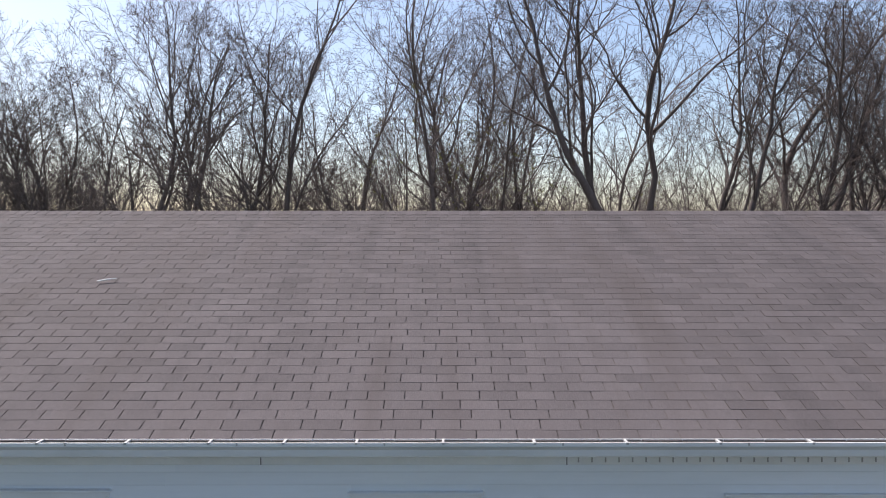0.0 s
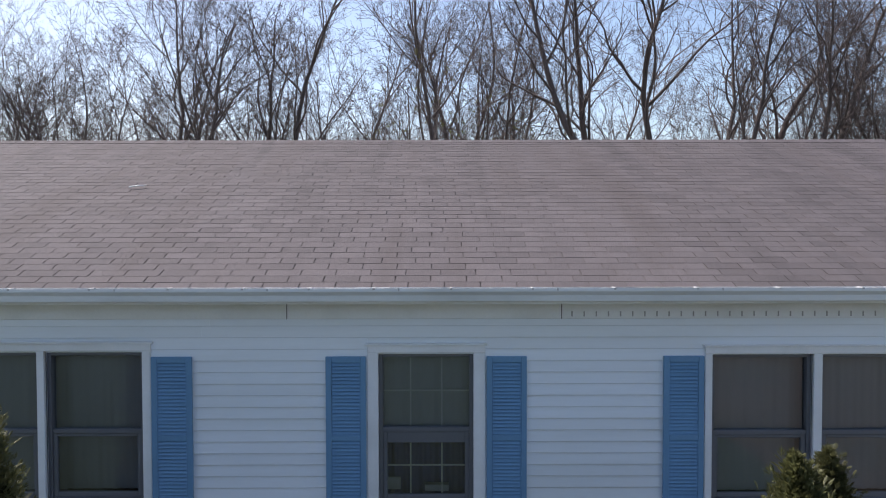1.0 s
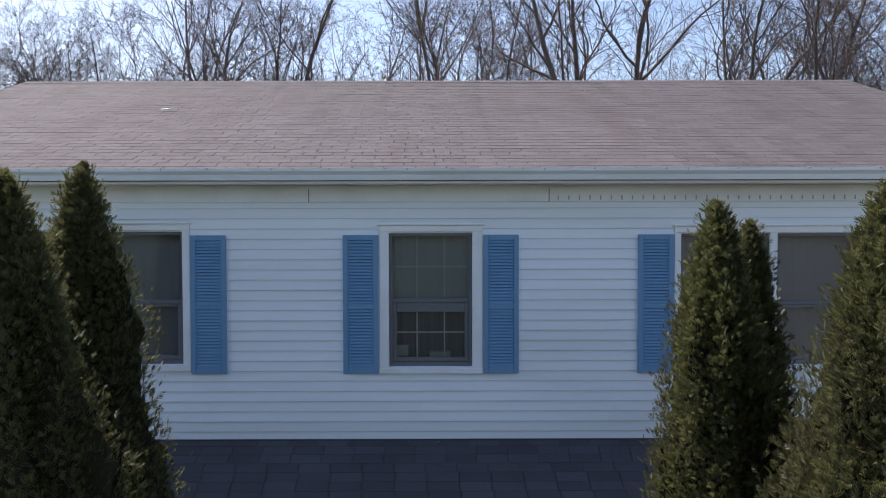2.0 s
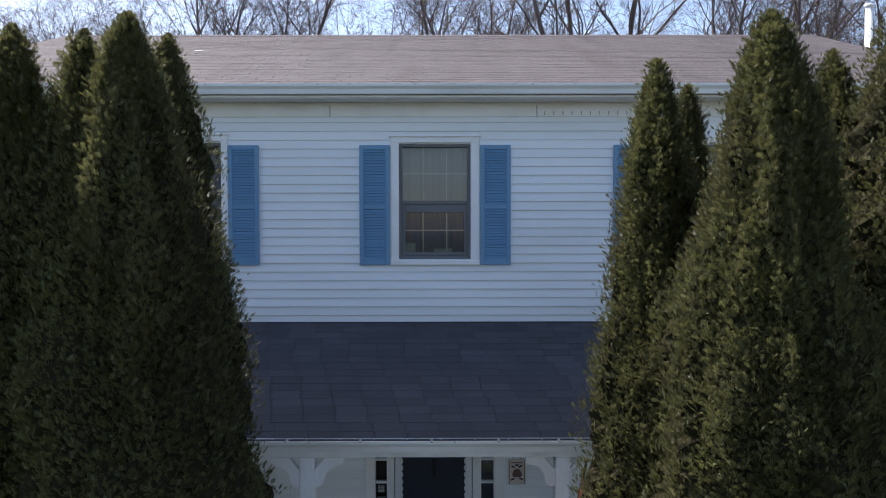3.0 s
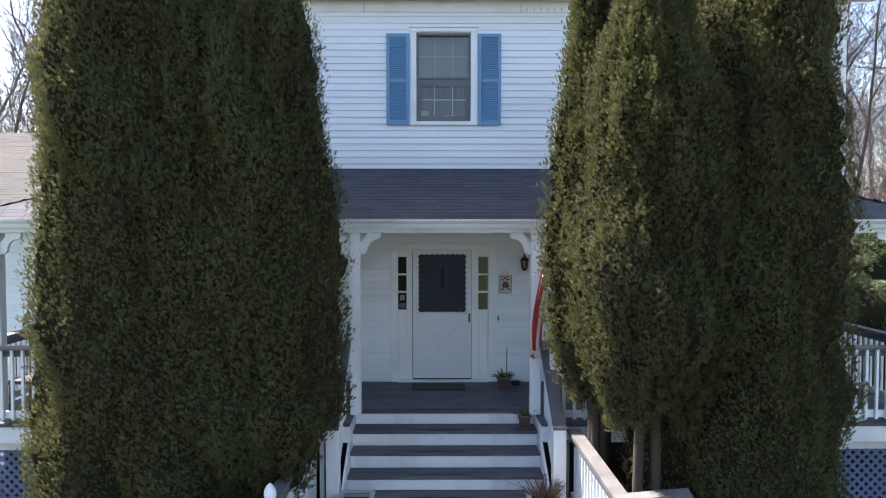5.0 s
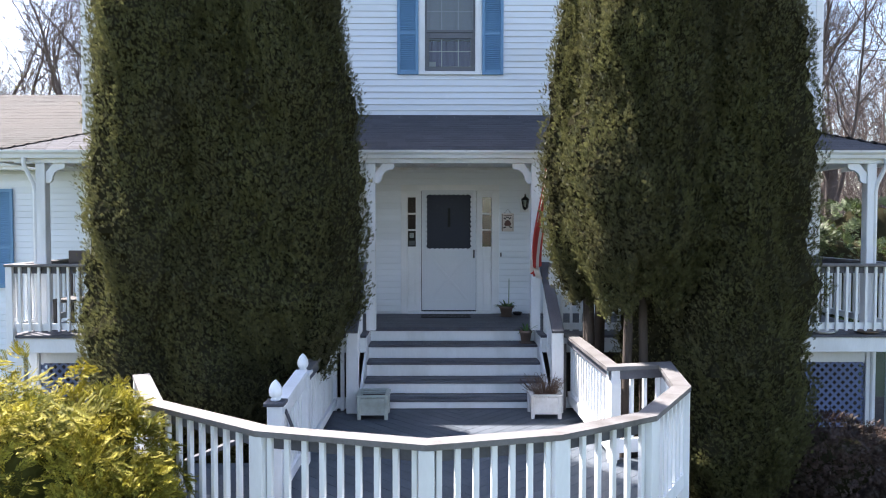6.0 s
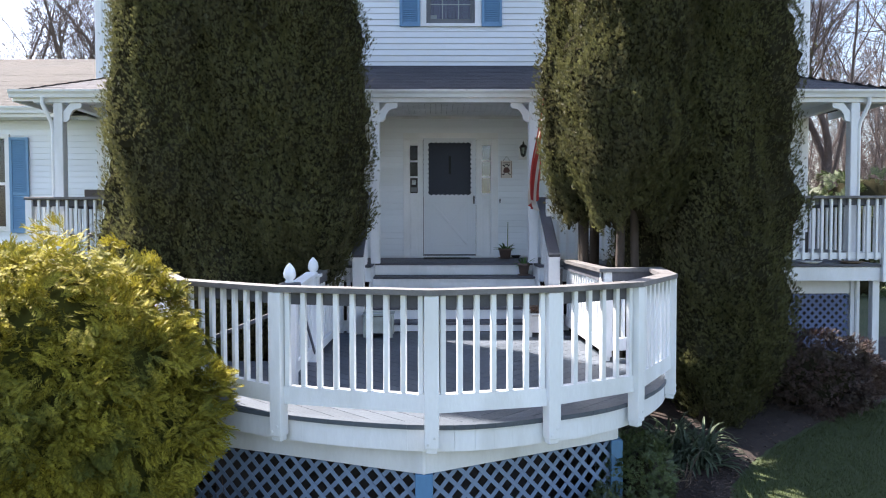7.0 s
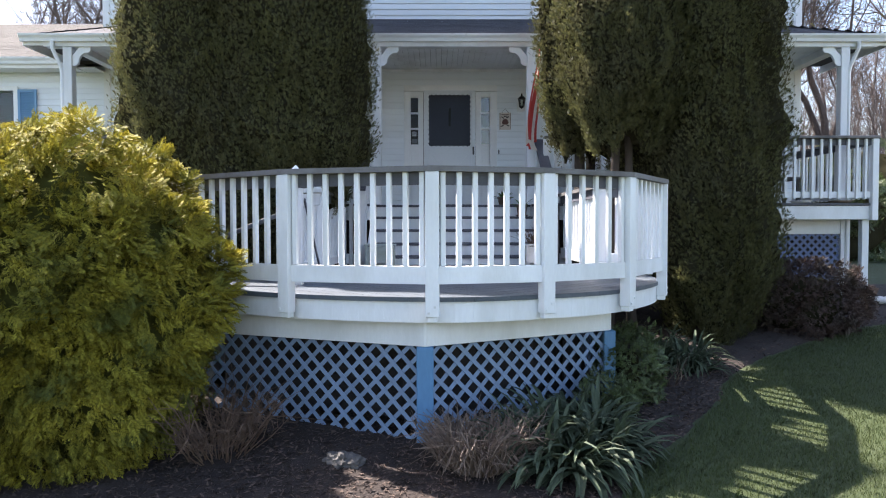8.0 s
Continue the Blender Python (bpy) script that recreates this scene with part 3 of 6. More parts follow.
while x < RX1:
    s = Shape()
    e = min(x + 0.16, RX1)
    for sgn in (-1, 1):
        vs = [(q, RIDGE_Y + sgn * w, RIDGE_Z + h + d) for q, d in ((x, 0.0), (e, 0.006)) for w, h in ((0, -0.014), (0.14, -0.0715), (0.14, -0.078))]
        s.add(vs, [(0, 3, 4, 1), (1, 4, 5, 2)] if sgn < 0 else [(1, 4, 3, 0), (2, 5, 4, 1)])
        s.add([(q[0], q[1], q[2]) for q in (vs[3], vs[4], (vs[4][0], vs[4][1], vs[4][2] - 0.008), (vs[3][0], vs[3][1], vs[3][2] - 0.008))], [(0, 1, 2, 3)])
    part("ridge_cap", s, BROWN_SHINGLE, roof)
    x += 0.145
# white vent pipe outside the east gable
pipe = thing("vent_pipe", "white plastic vent pipe standing up past the east gable", "pipe")
part("pipe", Shape().tube([(6.86, 2.9, 1.0), (6.86, 2.9, 10.25)], [0.055, 0.055], 12), WHITE_TRIM, pipe, "", True)
part("pipe_cap", Shape().tube([(6.86, 2.9, 10.25), (6.86, 2.9, 10.30)], [0.07, 0.07], 12), WHITE_TRIM, pipe, "", True)
# pale stick lying on the roof
k = 2.45
part("twig", Shape().tube([(-3.52, EAVE_Y + k, EAVE_Z + 0.392 * k + 0.01), (-3.42, EAVE_Y + k + 0.03, EAVE_Z + 0.392 * k + 0.028), (-3.33, EAVE_Y + k + 0.05, EAVE_Z + 0.392 * k + 0.036)], [0.008, 0.007, 0.004], 6), WHITE_TRIM, roof, "pale bare stick", True)

siding(front, HX0 + 0.1, HX1 - 0.1, SEAM_Z - 0.035, 8.08, 0.1031, [(t[0], t[1], t[2], t[3]) for t in TRIMS], 0.0, 11)

# ---- wing to the west ----
WING_X0 = -16.0
wing = thing("house_wing", "single-storey white clapboard wing with tan shingle roof", "house")
wing_wall = part("wall_front", wall_with_openings(WING_X0, HX0, 0.3, 4.9, 0.02, 0.18, [(-8.68, -7.72, 2.90, 4.42)]), WHITE_SIDING, wing)
part("wall_back", Shape().box((WING_X0, 7.9, 0.3), (HX0, 8.06, 4.9), 0), WHITE_SIDING, wing)
part("wall_side", Shape().box((WING_X0, 0.18, 0.3), (WING_X0 + 0.16, 7.9, 4.9), 0), WHITE_SIDING, wing)
# wall inside the wing, coloured near-black for indoor shade
part("room_wall", Shape().box((WING_X0 + 0.2, 2.6, 1.0), (HX0 - 0.02, 2.7, 4.8), 0), ROOM_SHADE, wing)
WR_Y, WR_Z, WE_Y, WE_Z = 4.09, 6.78, -0.42, 4.93
s = Shape()
for y0 in (WE_Y, 2 * WR_Y - WE_Y):
    vs = [(x, y, z) for x in (WING_X0 - 0.3, HX0) for y, z in ((y0, WE_Z - 0.03), (WR_Y, WR_Z - 0.03), (WR_Y, WR_Z - 0.14), (y0, WE_Z - 0.14))]
    s.add(vs, [(3, 2, 1, 0), (4, 5, 6, 7), (1, 5, 4, 0), (2, 6, 5, 1), (3, 7, 6, 2), (0, 4, 7, 3)] if y0 == WE_Y else [(0, 1, 2, 3), (7, 6, 5, 4), (0, 4, 5, 1), (1, 5, 6, 2), (2, 6, 7, 3), (3, 7, 4, 0)])
wing_roof = part("roof", s, UNDERLAY_SHADE, wing)
shingle_field(wing_roof, (0, WE_Y - 0.01, WE_Z - 0.028), (1, 0, 0), (0, WR_Y - WE_Y, WR_Z - WE_Z), lambda v: (-12.0, HX0 - 0.03), 38, 0.127, 0.305, TAN_SHINGLE, lambda u, v: u > -8.0 and v < 3.8, 15, "overlapping tan asphalt shingle tabs")
part("roof_fascia", Shape().box((WING_X0, WE_Y + 0.0, WE_Z - 0.20), (HX0 - 0.35, WE_Y + 0.025, WE_Z - 0.03)), WHITE_TRIM, wing)
part("soffit", Shape().box((WING_X0, WE_Y + 0.026, WE_Z - 0.19), (HX0, 0.0, WE_Z - 0.17), 0.002), WHITE_TRIM, wing)
gutter(wing, -12.0, HX0 - 0.3, WE_Y - 0.001, WE_Z - 0.03)
w = part("window", Shape().box((-8.76, -0.03, 2.82), (-8.68, 0.06, 4.50)).box((-7.72, -0.03, 2.82), (-7.64, 0.06, 4.50)).box((-8.68, -0.03, 4.42), (-7.72, 0.06, 4.50)).box((-8.68, -0.04, 2.82), (-7.72, 0.06, 2.90)).box((-8.68, 0.03, 3.62), (-7.72, 0.08, 3.67)), WHITE_TRIM, wing)
part("pane", sheet(-8.68, -7.72, 0.07, 2.90, 4.42), GLASS, w).visible_shadow = False
sh = shutter(-7.635, -7.30, 2.78, 4.44)
sh.parent = wing
siding(wing_wall, -12.0, HX0 - 0.001, 0.9, 4.74, 0.102, [(-8.76, -7.64, 2.82, 4.50)], 0.02, 21)

# ---- front porch ----
PF = FLOOR_Z
PY, PX0, PX1 = -2.38, -6.0, 6.2
BAY0, BAY1 = -1.16, 1.21
porch = thing("front_porch", "covered front porch with white posts and grey floor", "porch")
bay = [(BAY0, -1.76), (BAY1, -1.76)]
y = -0.02
rnd = random.Random(8)
while y > PY + 0.02:
    # floor boards run along the house, broken by the stair bay
    y0 = max(y - 0.135, PY)
    rows = [(PX0, PX1)] if y0 > -1.77 else [(PX0, BAY0), (BAY1, PX1)]
    for a, b in rows:
        cuts = [a] + [c + rnd.uniform(-0.4, 0.4) for c in (-3.2, 0.6, 3.4) if a + 0.8 < c < b - 0.8] + [b]
        for c, d in zip(cuts, cuts[1:]):
            part("floor_board", Shape().box((c + 0.002, y0 + 0.003, PF - 0.035), (d - 0.002, y - 0.003, PF), 0.004), GREY_WOOD, porch)
    y = y0
s = Shape()
for x0, x1 in ((PX0, BAY0), (BAY1, PX1)):
    s.box((x0 + 0.03, PY + 0.03, PF - 0.24), (x1 - 0.001, PY + 0.07, PF - 0.04))
    part("rim_joist", s, DECK_WHITE, porch)
    s = Shape()
for x in (PX0 + 0.03, PX1 - 0.07):
    part("rim_joist", Shape().box((x, PY + 0.071, PF - 0.24), (x + 0.04, -0.03, PF - 0.04)), DECK_WHITE, porch)
for x in (BAY0 - 0.04, BAY1):
    part("rim_joist", Shape().box((x, PY + 0.071, PF - 0.24), (x + 0.04, -1.78, PF - 0.04)), DECK_WHITE, porch)


def porch_post(x, y, z0, z1, size=0.135):
    p = part("post", Shape().box((x - size / 2, y - size / 2, z0), (x + size / 2, y + size / 2, z1), 0.008), DECK_WHITE, porch)
    return p


def bracket(parent, x, y, z, side):
    """A sawn scroll bracket under the beam."""
    prof = [(0, -0.135), (0.02, -0.12), (0.12, 0), (0.31, 0), (0.31, -0.055), (0.285, -0.085), (0.20, -0.10), (0.145, -0.14), (0.11, -0.20), (0.10, -0.265), (0.06, -0.30), (0, -0.31)]
    n = len(prof)
    vs = [(x + side * a * 0.86, y + d, z + b * 0.9) for d in (-0.025, 0.025) for a, b in prof]
    fs = [tuple(range(n)), tuple(range(2 * n - 1, n - 1, -1))] + [(i, n + i, n + (i + 1) % n, (i + 1) % n) for i in range(n)]
    if side < 0:
        fs = [tuple(reversed(f)) for f in fs]
    part("bracket", Shape().add(vs, fs), DECK_WHITE, parent, "curved sawn bracket")


BEAM_Z, BEAM_Y = 4.70, -1.90
POSTS = [-5.75, -1.135, 1.195, 5.94]
for x in POSTS:
    p = porch_post(x, BEAM_Y, PF + 0.001, BEAM_Z - 0.001)
    for side in (-1, 1):
        if not (x < -5 and side < 0) and not (x > 5 and side > 0):
            bracket(p, x + side * 0.068, BEAM_Y - 0.02, BEAM_Z - 0.002, side)
part("beam", Shape().box((-6.1, BEAM_Y - 0.08, BEAM_Z), (6.42, BEAM_Y + 0.08, BEAM_Z + 0.16)), DECK_WHITE, porch)
for x in (-5.75, 5.94):
    part("beam", Shape().box((x - 0.07, BEAM_Y + 0.081, BEAM_Z), (x + 0.07, -0.03, BEAM_Z + 0.16)), DECK_WHITE, porch)
s, x = Shape(), -6.0
while x < 6.27:
    s.box((x + 0.002, BEAM_Y + 0.081, BEAM_Z + 0.10), (min(x + 0.088, 6.28), -0.02, BEAM_Z + 0.12), 0.004)
    x += 0.09
part("ceiling", s, DECK_WHITE, porch, "white beaded-board porch ceiling")
part("ceiling_trim", Shape().box((-5.54, -0.045, BEAM_Z + 0.055), (5.74, -0.02, BEAM_Z + 0.098), 0.004), DECK_WHITE, porch)
# hipped porch roof against the wall
EX0, EX1, EY, EZ, TZ = -6.42, 6.62, -1.97, 4.87, 5.67
run = -EY
s = Shape()
top = [(EX0, EY, EZ), (EX1, EY, EZ), (EX1 - run, 0, TZ), (EX0 + run, 0, TZ), (EX0, 0, EZ), (EX1, 0, EZ)]
s.add([(x, y, z - 0.02) for x, y, z in top] + [(x, y, EZ - 0.02) for x, y, z in top], [(0, 1, 2, 3), (0, 3, 4), (1, 5, 2), (6 + 4, 6 + 5, 6 + 1, 6 + 0)])
porch_roof = part("roof", s, OLD_SLATE, porch)
slope = math.hypot(run, TZ - EZ)
k = run / slope
shingle_field(porch_roof, (0, EY - 0.02, EZ - 0.012), (1, 0, 0), (0, run, TZ - EZ), lambda v: (EX0 + (v + 0.1) * k, EX1 - (v + 0.1) * k), int(slope / 0.127) + 1, 0.127, 0.305, SLATE_SHINGLE, lambda u, v: -2.9 < u < 3.0, 25, "overlapping slate-grey shingle tabs")
shingle_field(porch_roof, (EX0 - 0.02, 0, EZ - 0.012), (0, -1, 0), (run, 0, TZ - EZ), lambda v: (0.0, run - v * k - 0.04), int(slope / 0.127), 0.127, 0.305, TAN_SHINGLE, lambda u, v: False, 26, "overlapping tan shingle tabs")
shingle_field(porch_roof, (EX1 + 0.02, 0, EZ - 0.012), (0, 1, 0), (-run, 0, TZ - EZ), lambda v: (-(run - v * k) - 0.02, 0.0), int(slope / 0.127), 0.127, 0.305, SLATE_SHINGLE, lambda u, v: False, 27, "overlapping slate-grey shingle tabs")
for sx, a in ((1, EX0), (-1, EX1)):
    for i in range(14):
        p, q = Vector((a + sx * run * i / 14, EY * (1 - i / 14), EZ + (TZ - EZ) * i / 14 + 0.004)), Vector((a + sx * run * (i + 1.1) / 14, EY * (1 - (i + 1.1) / 14), EZ + (TZ - EZ) * (i + 1.1) / 14 + 0.001))
        part("hip_cap", Shape().bar(p, q, 0.10, 0.006, 0.001), BROWN_SHINGLE if sx > 0 else SLATE_SHINGLE, porch_roof)
part("flashing", Shape().box((EX0 + run, -0.03, TZ - 0.02), (EX1 - run, -0.018, TZ + 0.004), 0.001), OLD_SLATE, porch_roof)
part("fascia", Shape().box((EX0 + 0.02, EY + 0.0, EZ - 0.15), (EX1 - 0.02, EY + 0.022, EZ - 0.03)), DECK_WHITE, porch)
for x in (EX0 + 0.0, EX1 - 0.022):
    part("fascia", Shape().box((x, EY + 0.023, EZ - 0.15), (x + 0.022, -0.03, EZ - 0.03)), DECK_WHITE, porch)
gutter(porch, EX0, EX1, EY - 0.001, EZ + 0.005)


def downspout(x, side):
    """From the gutter back to the post and down it."""
    pts = [(x, EY - 0.05, EZ - 0.10), (x, EY - 0.05, EZ - 0.20), (x - side * 0.09, BEAM_Y - 0.06, EZ - 0.46), (x - side * 0.105, BEAM_Y - 0.05, EZ - 0.56), (x - side * 0.105, BEAM_Y - 0.05, PF + 0.2), (x - side * 0.105, BEAM_Y - 0.05, 1.05)]
    part("downspout", Shape().tube(pts, [0.031] * 6, 8), GUTTER_WHITE, porch, "white rectangular downspout")


downspout(-5.94, -1)
downspout(6.10, 1)


# ---- porch railing, one for each run ----
BAL = {}


def baluster(parent, x, y, z0, z1, size=0.038, turn=0.0):
    key = (round(z1 - z0, 3), size)
    if key not in BAL:
        BAL[key] = Shape().box((-size / 2, -size / 2, 0), (size / 2, size / 2, z1 - z0), 0.004).mesh("baluster")
    o = part("baluster", BAL[key], DECK_WHITE, parent)
    o.matrix_basis = Matrix.Translation((x, y, z0)) @ Matrix.Rotation(turn, 4, "Z")


def straight_rail(label, a, b, z, height, posts=(True, True), gap=0.125, cap_mat=None, down=0.1):
    """A railing from a to b on a floor at z: newel posts, a bottom rail, balusters, a flat cap on a sub-rail."""
    t = thing("railing", label, "railing", "railings")
    a, b = Vector((*a, 0)), Vector((*b, 0))
    d = b - a
    ang = math.atan2(d.y, d.x)
    u = d.normalized()
    side = Vector((-u.y, u.x, 0))
    cap_z = z + height
    part("cap", Shape().bar(a - u * 0.04 + Vector((0, 0, cap_z - 0.019)), b + u * 0.04 + Vector((0, 0, cap_z - 0.019)), 0.14, 0.038, 0.006), cap_mat or CAP_WOOD, t, "weathered grey flat cap board")
    part("sub_rail", Shape().bar(a + Vector((0, 0, cap_z - 0.085)) + side * 0.03, b + Vector((0, 0, cap_z - 0.085)) + side * 0.03, 0.035, 0.09, 0.003), GREY_WOOD, t, "grey rail under the cap")
    part("bottom_rail", Shape().bar(a + Vector((0, 0, z + 0.12)) + side * 0.03, b + Vector((0, 0, z + 0.12)) + side * 0.03, 0.035, 0.09, 0.003), DECK_WHITE, t)
    for p, on in ((a, posts[0]), (b, posts[1])):
        if on:
            part("post", Shape().box((-0.045, -0.045, z - down), (0.045, 0.045, cap_z - 0.039), 0.005), DECK_WHITE, t).matrix_basis = Matrix.Translation((p.x, p.y, 0)) @ Matrix.Rotation(ang, 4, "Z")
    n = max(int(d.length / gap), 1)
    for i in range(1, n):
        p = a + d * i / n - side * 0.008
        baluster(t, p.x, p.y, z + 0.06, cap_z - 0.04, 0.036, ang)
    return t


RH = 0.97
straight_rail("white porch railing with square balusters west of the steps", (PX0 + 0.06, PY), (-3.6, PY), PF, RH, down=0.25)
straight_rail("white porch railing with square balusters west of the steps", (-3.6, PY), (BAY0 - 0.15, PY), PF, RH, (False, True), down=0.25)
straight_rail("white porch railing with square balusters east of the steps", (BAY1 + 0.15, PY), (3.8, PY), PF, RH, (True, False), down=0.25)
straight_rail("white porch railing with square balusters east of the steps", (3.8, PY), (PX1 - 0.06, PY), PF, RH, down=0.25)
straight_rail("white porch railing on the west side", (PX0 + 0.06, -0.1), (PX0 + 0.06, PY), PF, RH, (False, False))
straight_rail("white porch railing on the east side", (PX1 - 0.06, PY), (PX1 - 0.06, -0.1), PF, RH, (False, False))

# ---- porch supports and skirt lattice ----
def lattice(parent, a, b, z0, z1, mat, strip=0.036, step=0.098, outline=None, lean=0.0):
    """Crossed diagonal strips between two plan points; z0, z1 are functions of the way along (0 to 1)."""
    a, b = Vector((*a, 0)), Vector((*b, 0))
    d = b - a
    length, u = d.length, d.normalized()
    out = Vector((u.y, -u.x, 0))
    for layer, sgn in ((0, 1), (1, -1)):
        lo, hi = min(z0(0), z0(1)), max(z1(0), z1(1))
        tall = hi - lo
        pos = -tall
        while pos < length + tall:
            # a strip from (pos, lo) to (pos + sgn*tall, hi), cut to the panel
            best = []
            for i in range(41):
                q = i / 40
                x, z = pos + sgn * tall * q, lo + tall * q
                if 0 <= x <= length and z0(x / length) <= z <= z1(x / length):
                    best.append((x, z))
            if len(best) > 2:
                (x0, zz0), (x1, zz1) = best[0], best[-1]
                off = out * (0.006 if layer else -0.001)
                part("lattice_strip", strip_piece(a, u, off, x0, zz0, x1, zz1, strip), mat, parent)
            pos += step * 1.414


def strip_piece(a, u, off, x0, z0, x1, z1, wide):
    d = Vector((x1 - x0, z1 - z0)).normalized()
    n = Vector((-d.y, d.x)) * wide / 2
    out = Vector((u.y, -u.x, 0)) * 0.006
    pts = [(x0 + n.x, z0 + n.y), (x0 - n.x, z0 - n.y), (x1 - n.x, z1 - n.y), (x1 + n.x, z1 + n.y)]
    vs = []
    for k in (0, 1):
        for x, z in pts:
            p = a + u * x + off + out * k
            vs.append((p.x, p.y, z))
    c = sum((Vector(v) for v in vs), Vector()) / 8
    fs = outward([tuple(Vector(v) - c) for v in vs], [(0, 1, 2, 3), (4, 5, 6, 7), (0, 1, 5, 4), (1, 2, 6, 5), (2, 3, 7, 6), (3, 0, 4, 7)])
    return Shape().add(vs, fs)


DIM_BLUE = material("dim_blue_lattice_paint", (0.13, 0.17, 0.30), 0.15, 0.65, 2, 40, 0.2, 70)
for x0, x1 in ((3.4, 5.93), (-5.9, -3.4)):
    sk = thing("porch_skirt", "blue lattice panel under the porch in a white board surround", "lattice")
    zb = ground_z(0, -1.9) - 0.05
    part("lattice_post", Shape().box((x0 - 0.06, -1.95, zb), (x0 + 0.04, -1.85, PF - 0.05)), DECK_WHITE, sk)
    part("lattice_post", Shape().box((x1 - 0.02, -1.96, zb), (x1 + 0.12, -1.84, PF - 0.05)), DECK_WHITE, sk)
    part("top_board", Shape().box((x0 + 0.041, -1.94, 1.88), (x1 - 0.021, -1.90, PF - 0.05)), DECK_WHITE, sk)
    # added sheet, its near-black colour stands for the shade under the porch
    part("dark_backing", Shape().box((x0, -1.6, zb), (x1 + 0.1, -1.58, PF - 0.05), 0), UNDERLAY_SHADE, sk)
    lattice(sk, (x0 + 0.041, -1.91), (x1 - 0.021, -1.91), lambda q: zb, lambda q: 1.879, DIM_BLUE, 0.036, 0.085)
for x in (PX1 - 0.11, PX0 + 0.11):
    s = thing("porch_support", "slim white post holding up the porch floor corner", "post")
    part("support_post", Shape().box((x - 0.05, PY + 0.1, ground_z(x, PY) - 0.1), (x + 0.05, PY + 0.2, PF - 0.241)), DECK_WHITE, s)
# foundation behind the porch, a near-black sheet for the shade there
part("foundation", Shape().box((HX0 + 0.01, -0.004, 0.2), (HX1 - 0.01, -0.001, 2.3), 0), UNDERLAY_SHADE, house)

# ---- entrance ----
siding(front, HX0 + 0.1, HX1 - 0.1, PF + 0.03, BEAM_Z + 0.16, 0.102, [(-0.80, 0.83, PF, 4.50)], 0.0, 31)
entrance = thing("entrance", "white front door unit with sidelights", "door")
s = Shape()
for x0, x1 in ((-0.81, -0.70), (0.717, 0.842)):
    s.box((x0, -0.04, PF), (x1, 0.08, 4.40))
s.box((-0.81, -0.045, 4.405), (0.842, 0.08, 4.51))
part("casing", s, WHITE_TRIM, entrance)
for x0, x1, gx0, gx1 in ((-0.699, -0.47, -0.695, -0.562), (0.46, 0.716, 0.563, 0.712)):
    p = part("sidelight", Shape().box((x0, -0.01, PF), (gx0, 0.05, 4.404)).box((gx1, -0.01, PF), (x1, 0.05, 4.404)).box((gx0, -0.01, PF), (gx1, 0.05, 3.47)).box((gx0, -0.01, 4.30), (gx1, 0.05, 4.404)).box((gx0, -0.008, 3.735), (gx1, 0.05, 3.765)).box((gx0, -0.008, 4.01), (gx1, 0.05, 4.04)).box((gx0 + 0.02, -0.02, PF + 0.15), (gx1 - 0.02, -0.011, 3.30), 0.006), WHITE_TRIM, entrance)
    for z0, z1 in ((3.47, 3.735), (3.765, 4.01), (4.04, 4.30)):
        # east panes get the bright reflection, west panes the dark one
        g = part("pane", sheet(gx0, gx1, 0.02, z0, z1), BRIGHT_MIRROR_GLASS if x0 > 0 else DIM_MIRROR_GLASS, p)
        g.visible_shadow = False
DOOR_WHITE = material("white_storm_door", (0.66, 0.69, 0.73), 0.04, 0.4, 2, 30, 0.04, 40)
storm = part("storm_door", Shape().box((-0.395, -0.05, PF + 0.06), (0.387, -0.015, 3.415)), DOOR_WHITE, entrance, "white storm door with a large scalloped glass pane")
for x0, x1 in ((-0.46, -0.395), (0.387, 0.452)):
    part("door_stile", Shape().box((x0, -0.05, PF + 0.06), (x1, -0.015, 4.42)), DOOR_WHITE, storm)
part("door_top_rail", Shape().box((-0.395, -0.05, 4.365), (0.387, -0.015, 4.42)), DOOR_WHITE, storm)
part("door_pane", sheet(-0.395, 0.387, -0.03, 3.415, 4.365), SCREEN_GLASS, storm).visible_shadow = False
part("inner_door", Shape().box((-0.46, 0.06, PF + 0.02), (0.452, 0.11, 4.404), 0.004), material("slate_blue_door_paint", (0.028, 0.036, 0.062), 0.1, 0.45, 2, 30, 0.04), entrance, "dark blue inner door behind the glass")
part("knocker", Shape().box((-0.02, 0.045, 3.80), (0.025, 0.059, 4.12), 0.005), METAL_DARK, entrance)
# scalloped trim round the glass
s = Shape()


def scallop(cx, cz):
    """A round of the wavy trim, a thin disc."""
    pts = [(cx + 0.05 * math.cos(k * math.pi / 8), y, cz + 0.05 * math.sin(k * math.pi / 8)) for y in (-0.037, -0.032) for k in range(16)]
    s.add(pts, [tuple(range(16)), tuple(range(31, 15, -1))] + [(i, 16 + i, 16 + (i + 1) % 16, (i + 1) % 16) for i in range(16)])


for i in range(10):
    scallop(-0.36 + 0.0795 * i, 4.385)
    scallop(-0.36 + 0.0795 * i, 3.395)
for i in range(12):
    scallop(-0.415, 3.44 + 0.082 * i)
    scallop(0.407, 3.44 + 0.082 * i)
part("scalloped_trim", s, DOOR_WHITE, storm)
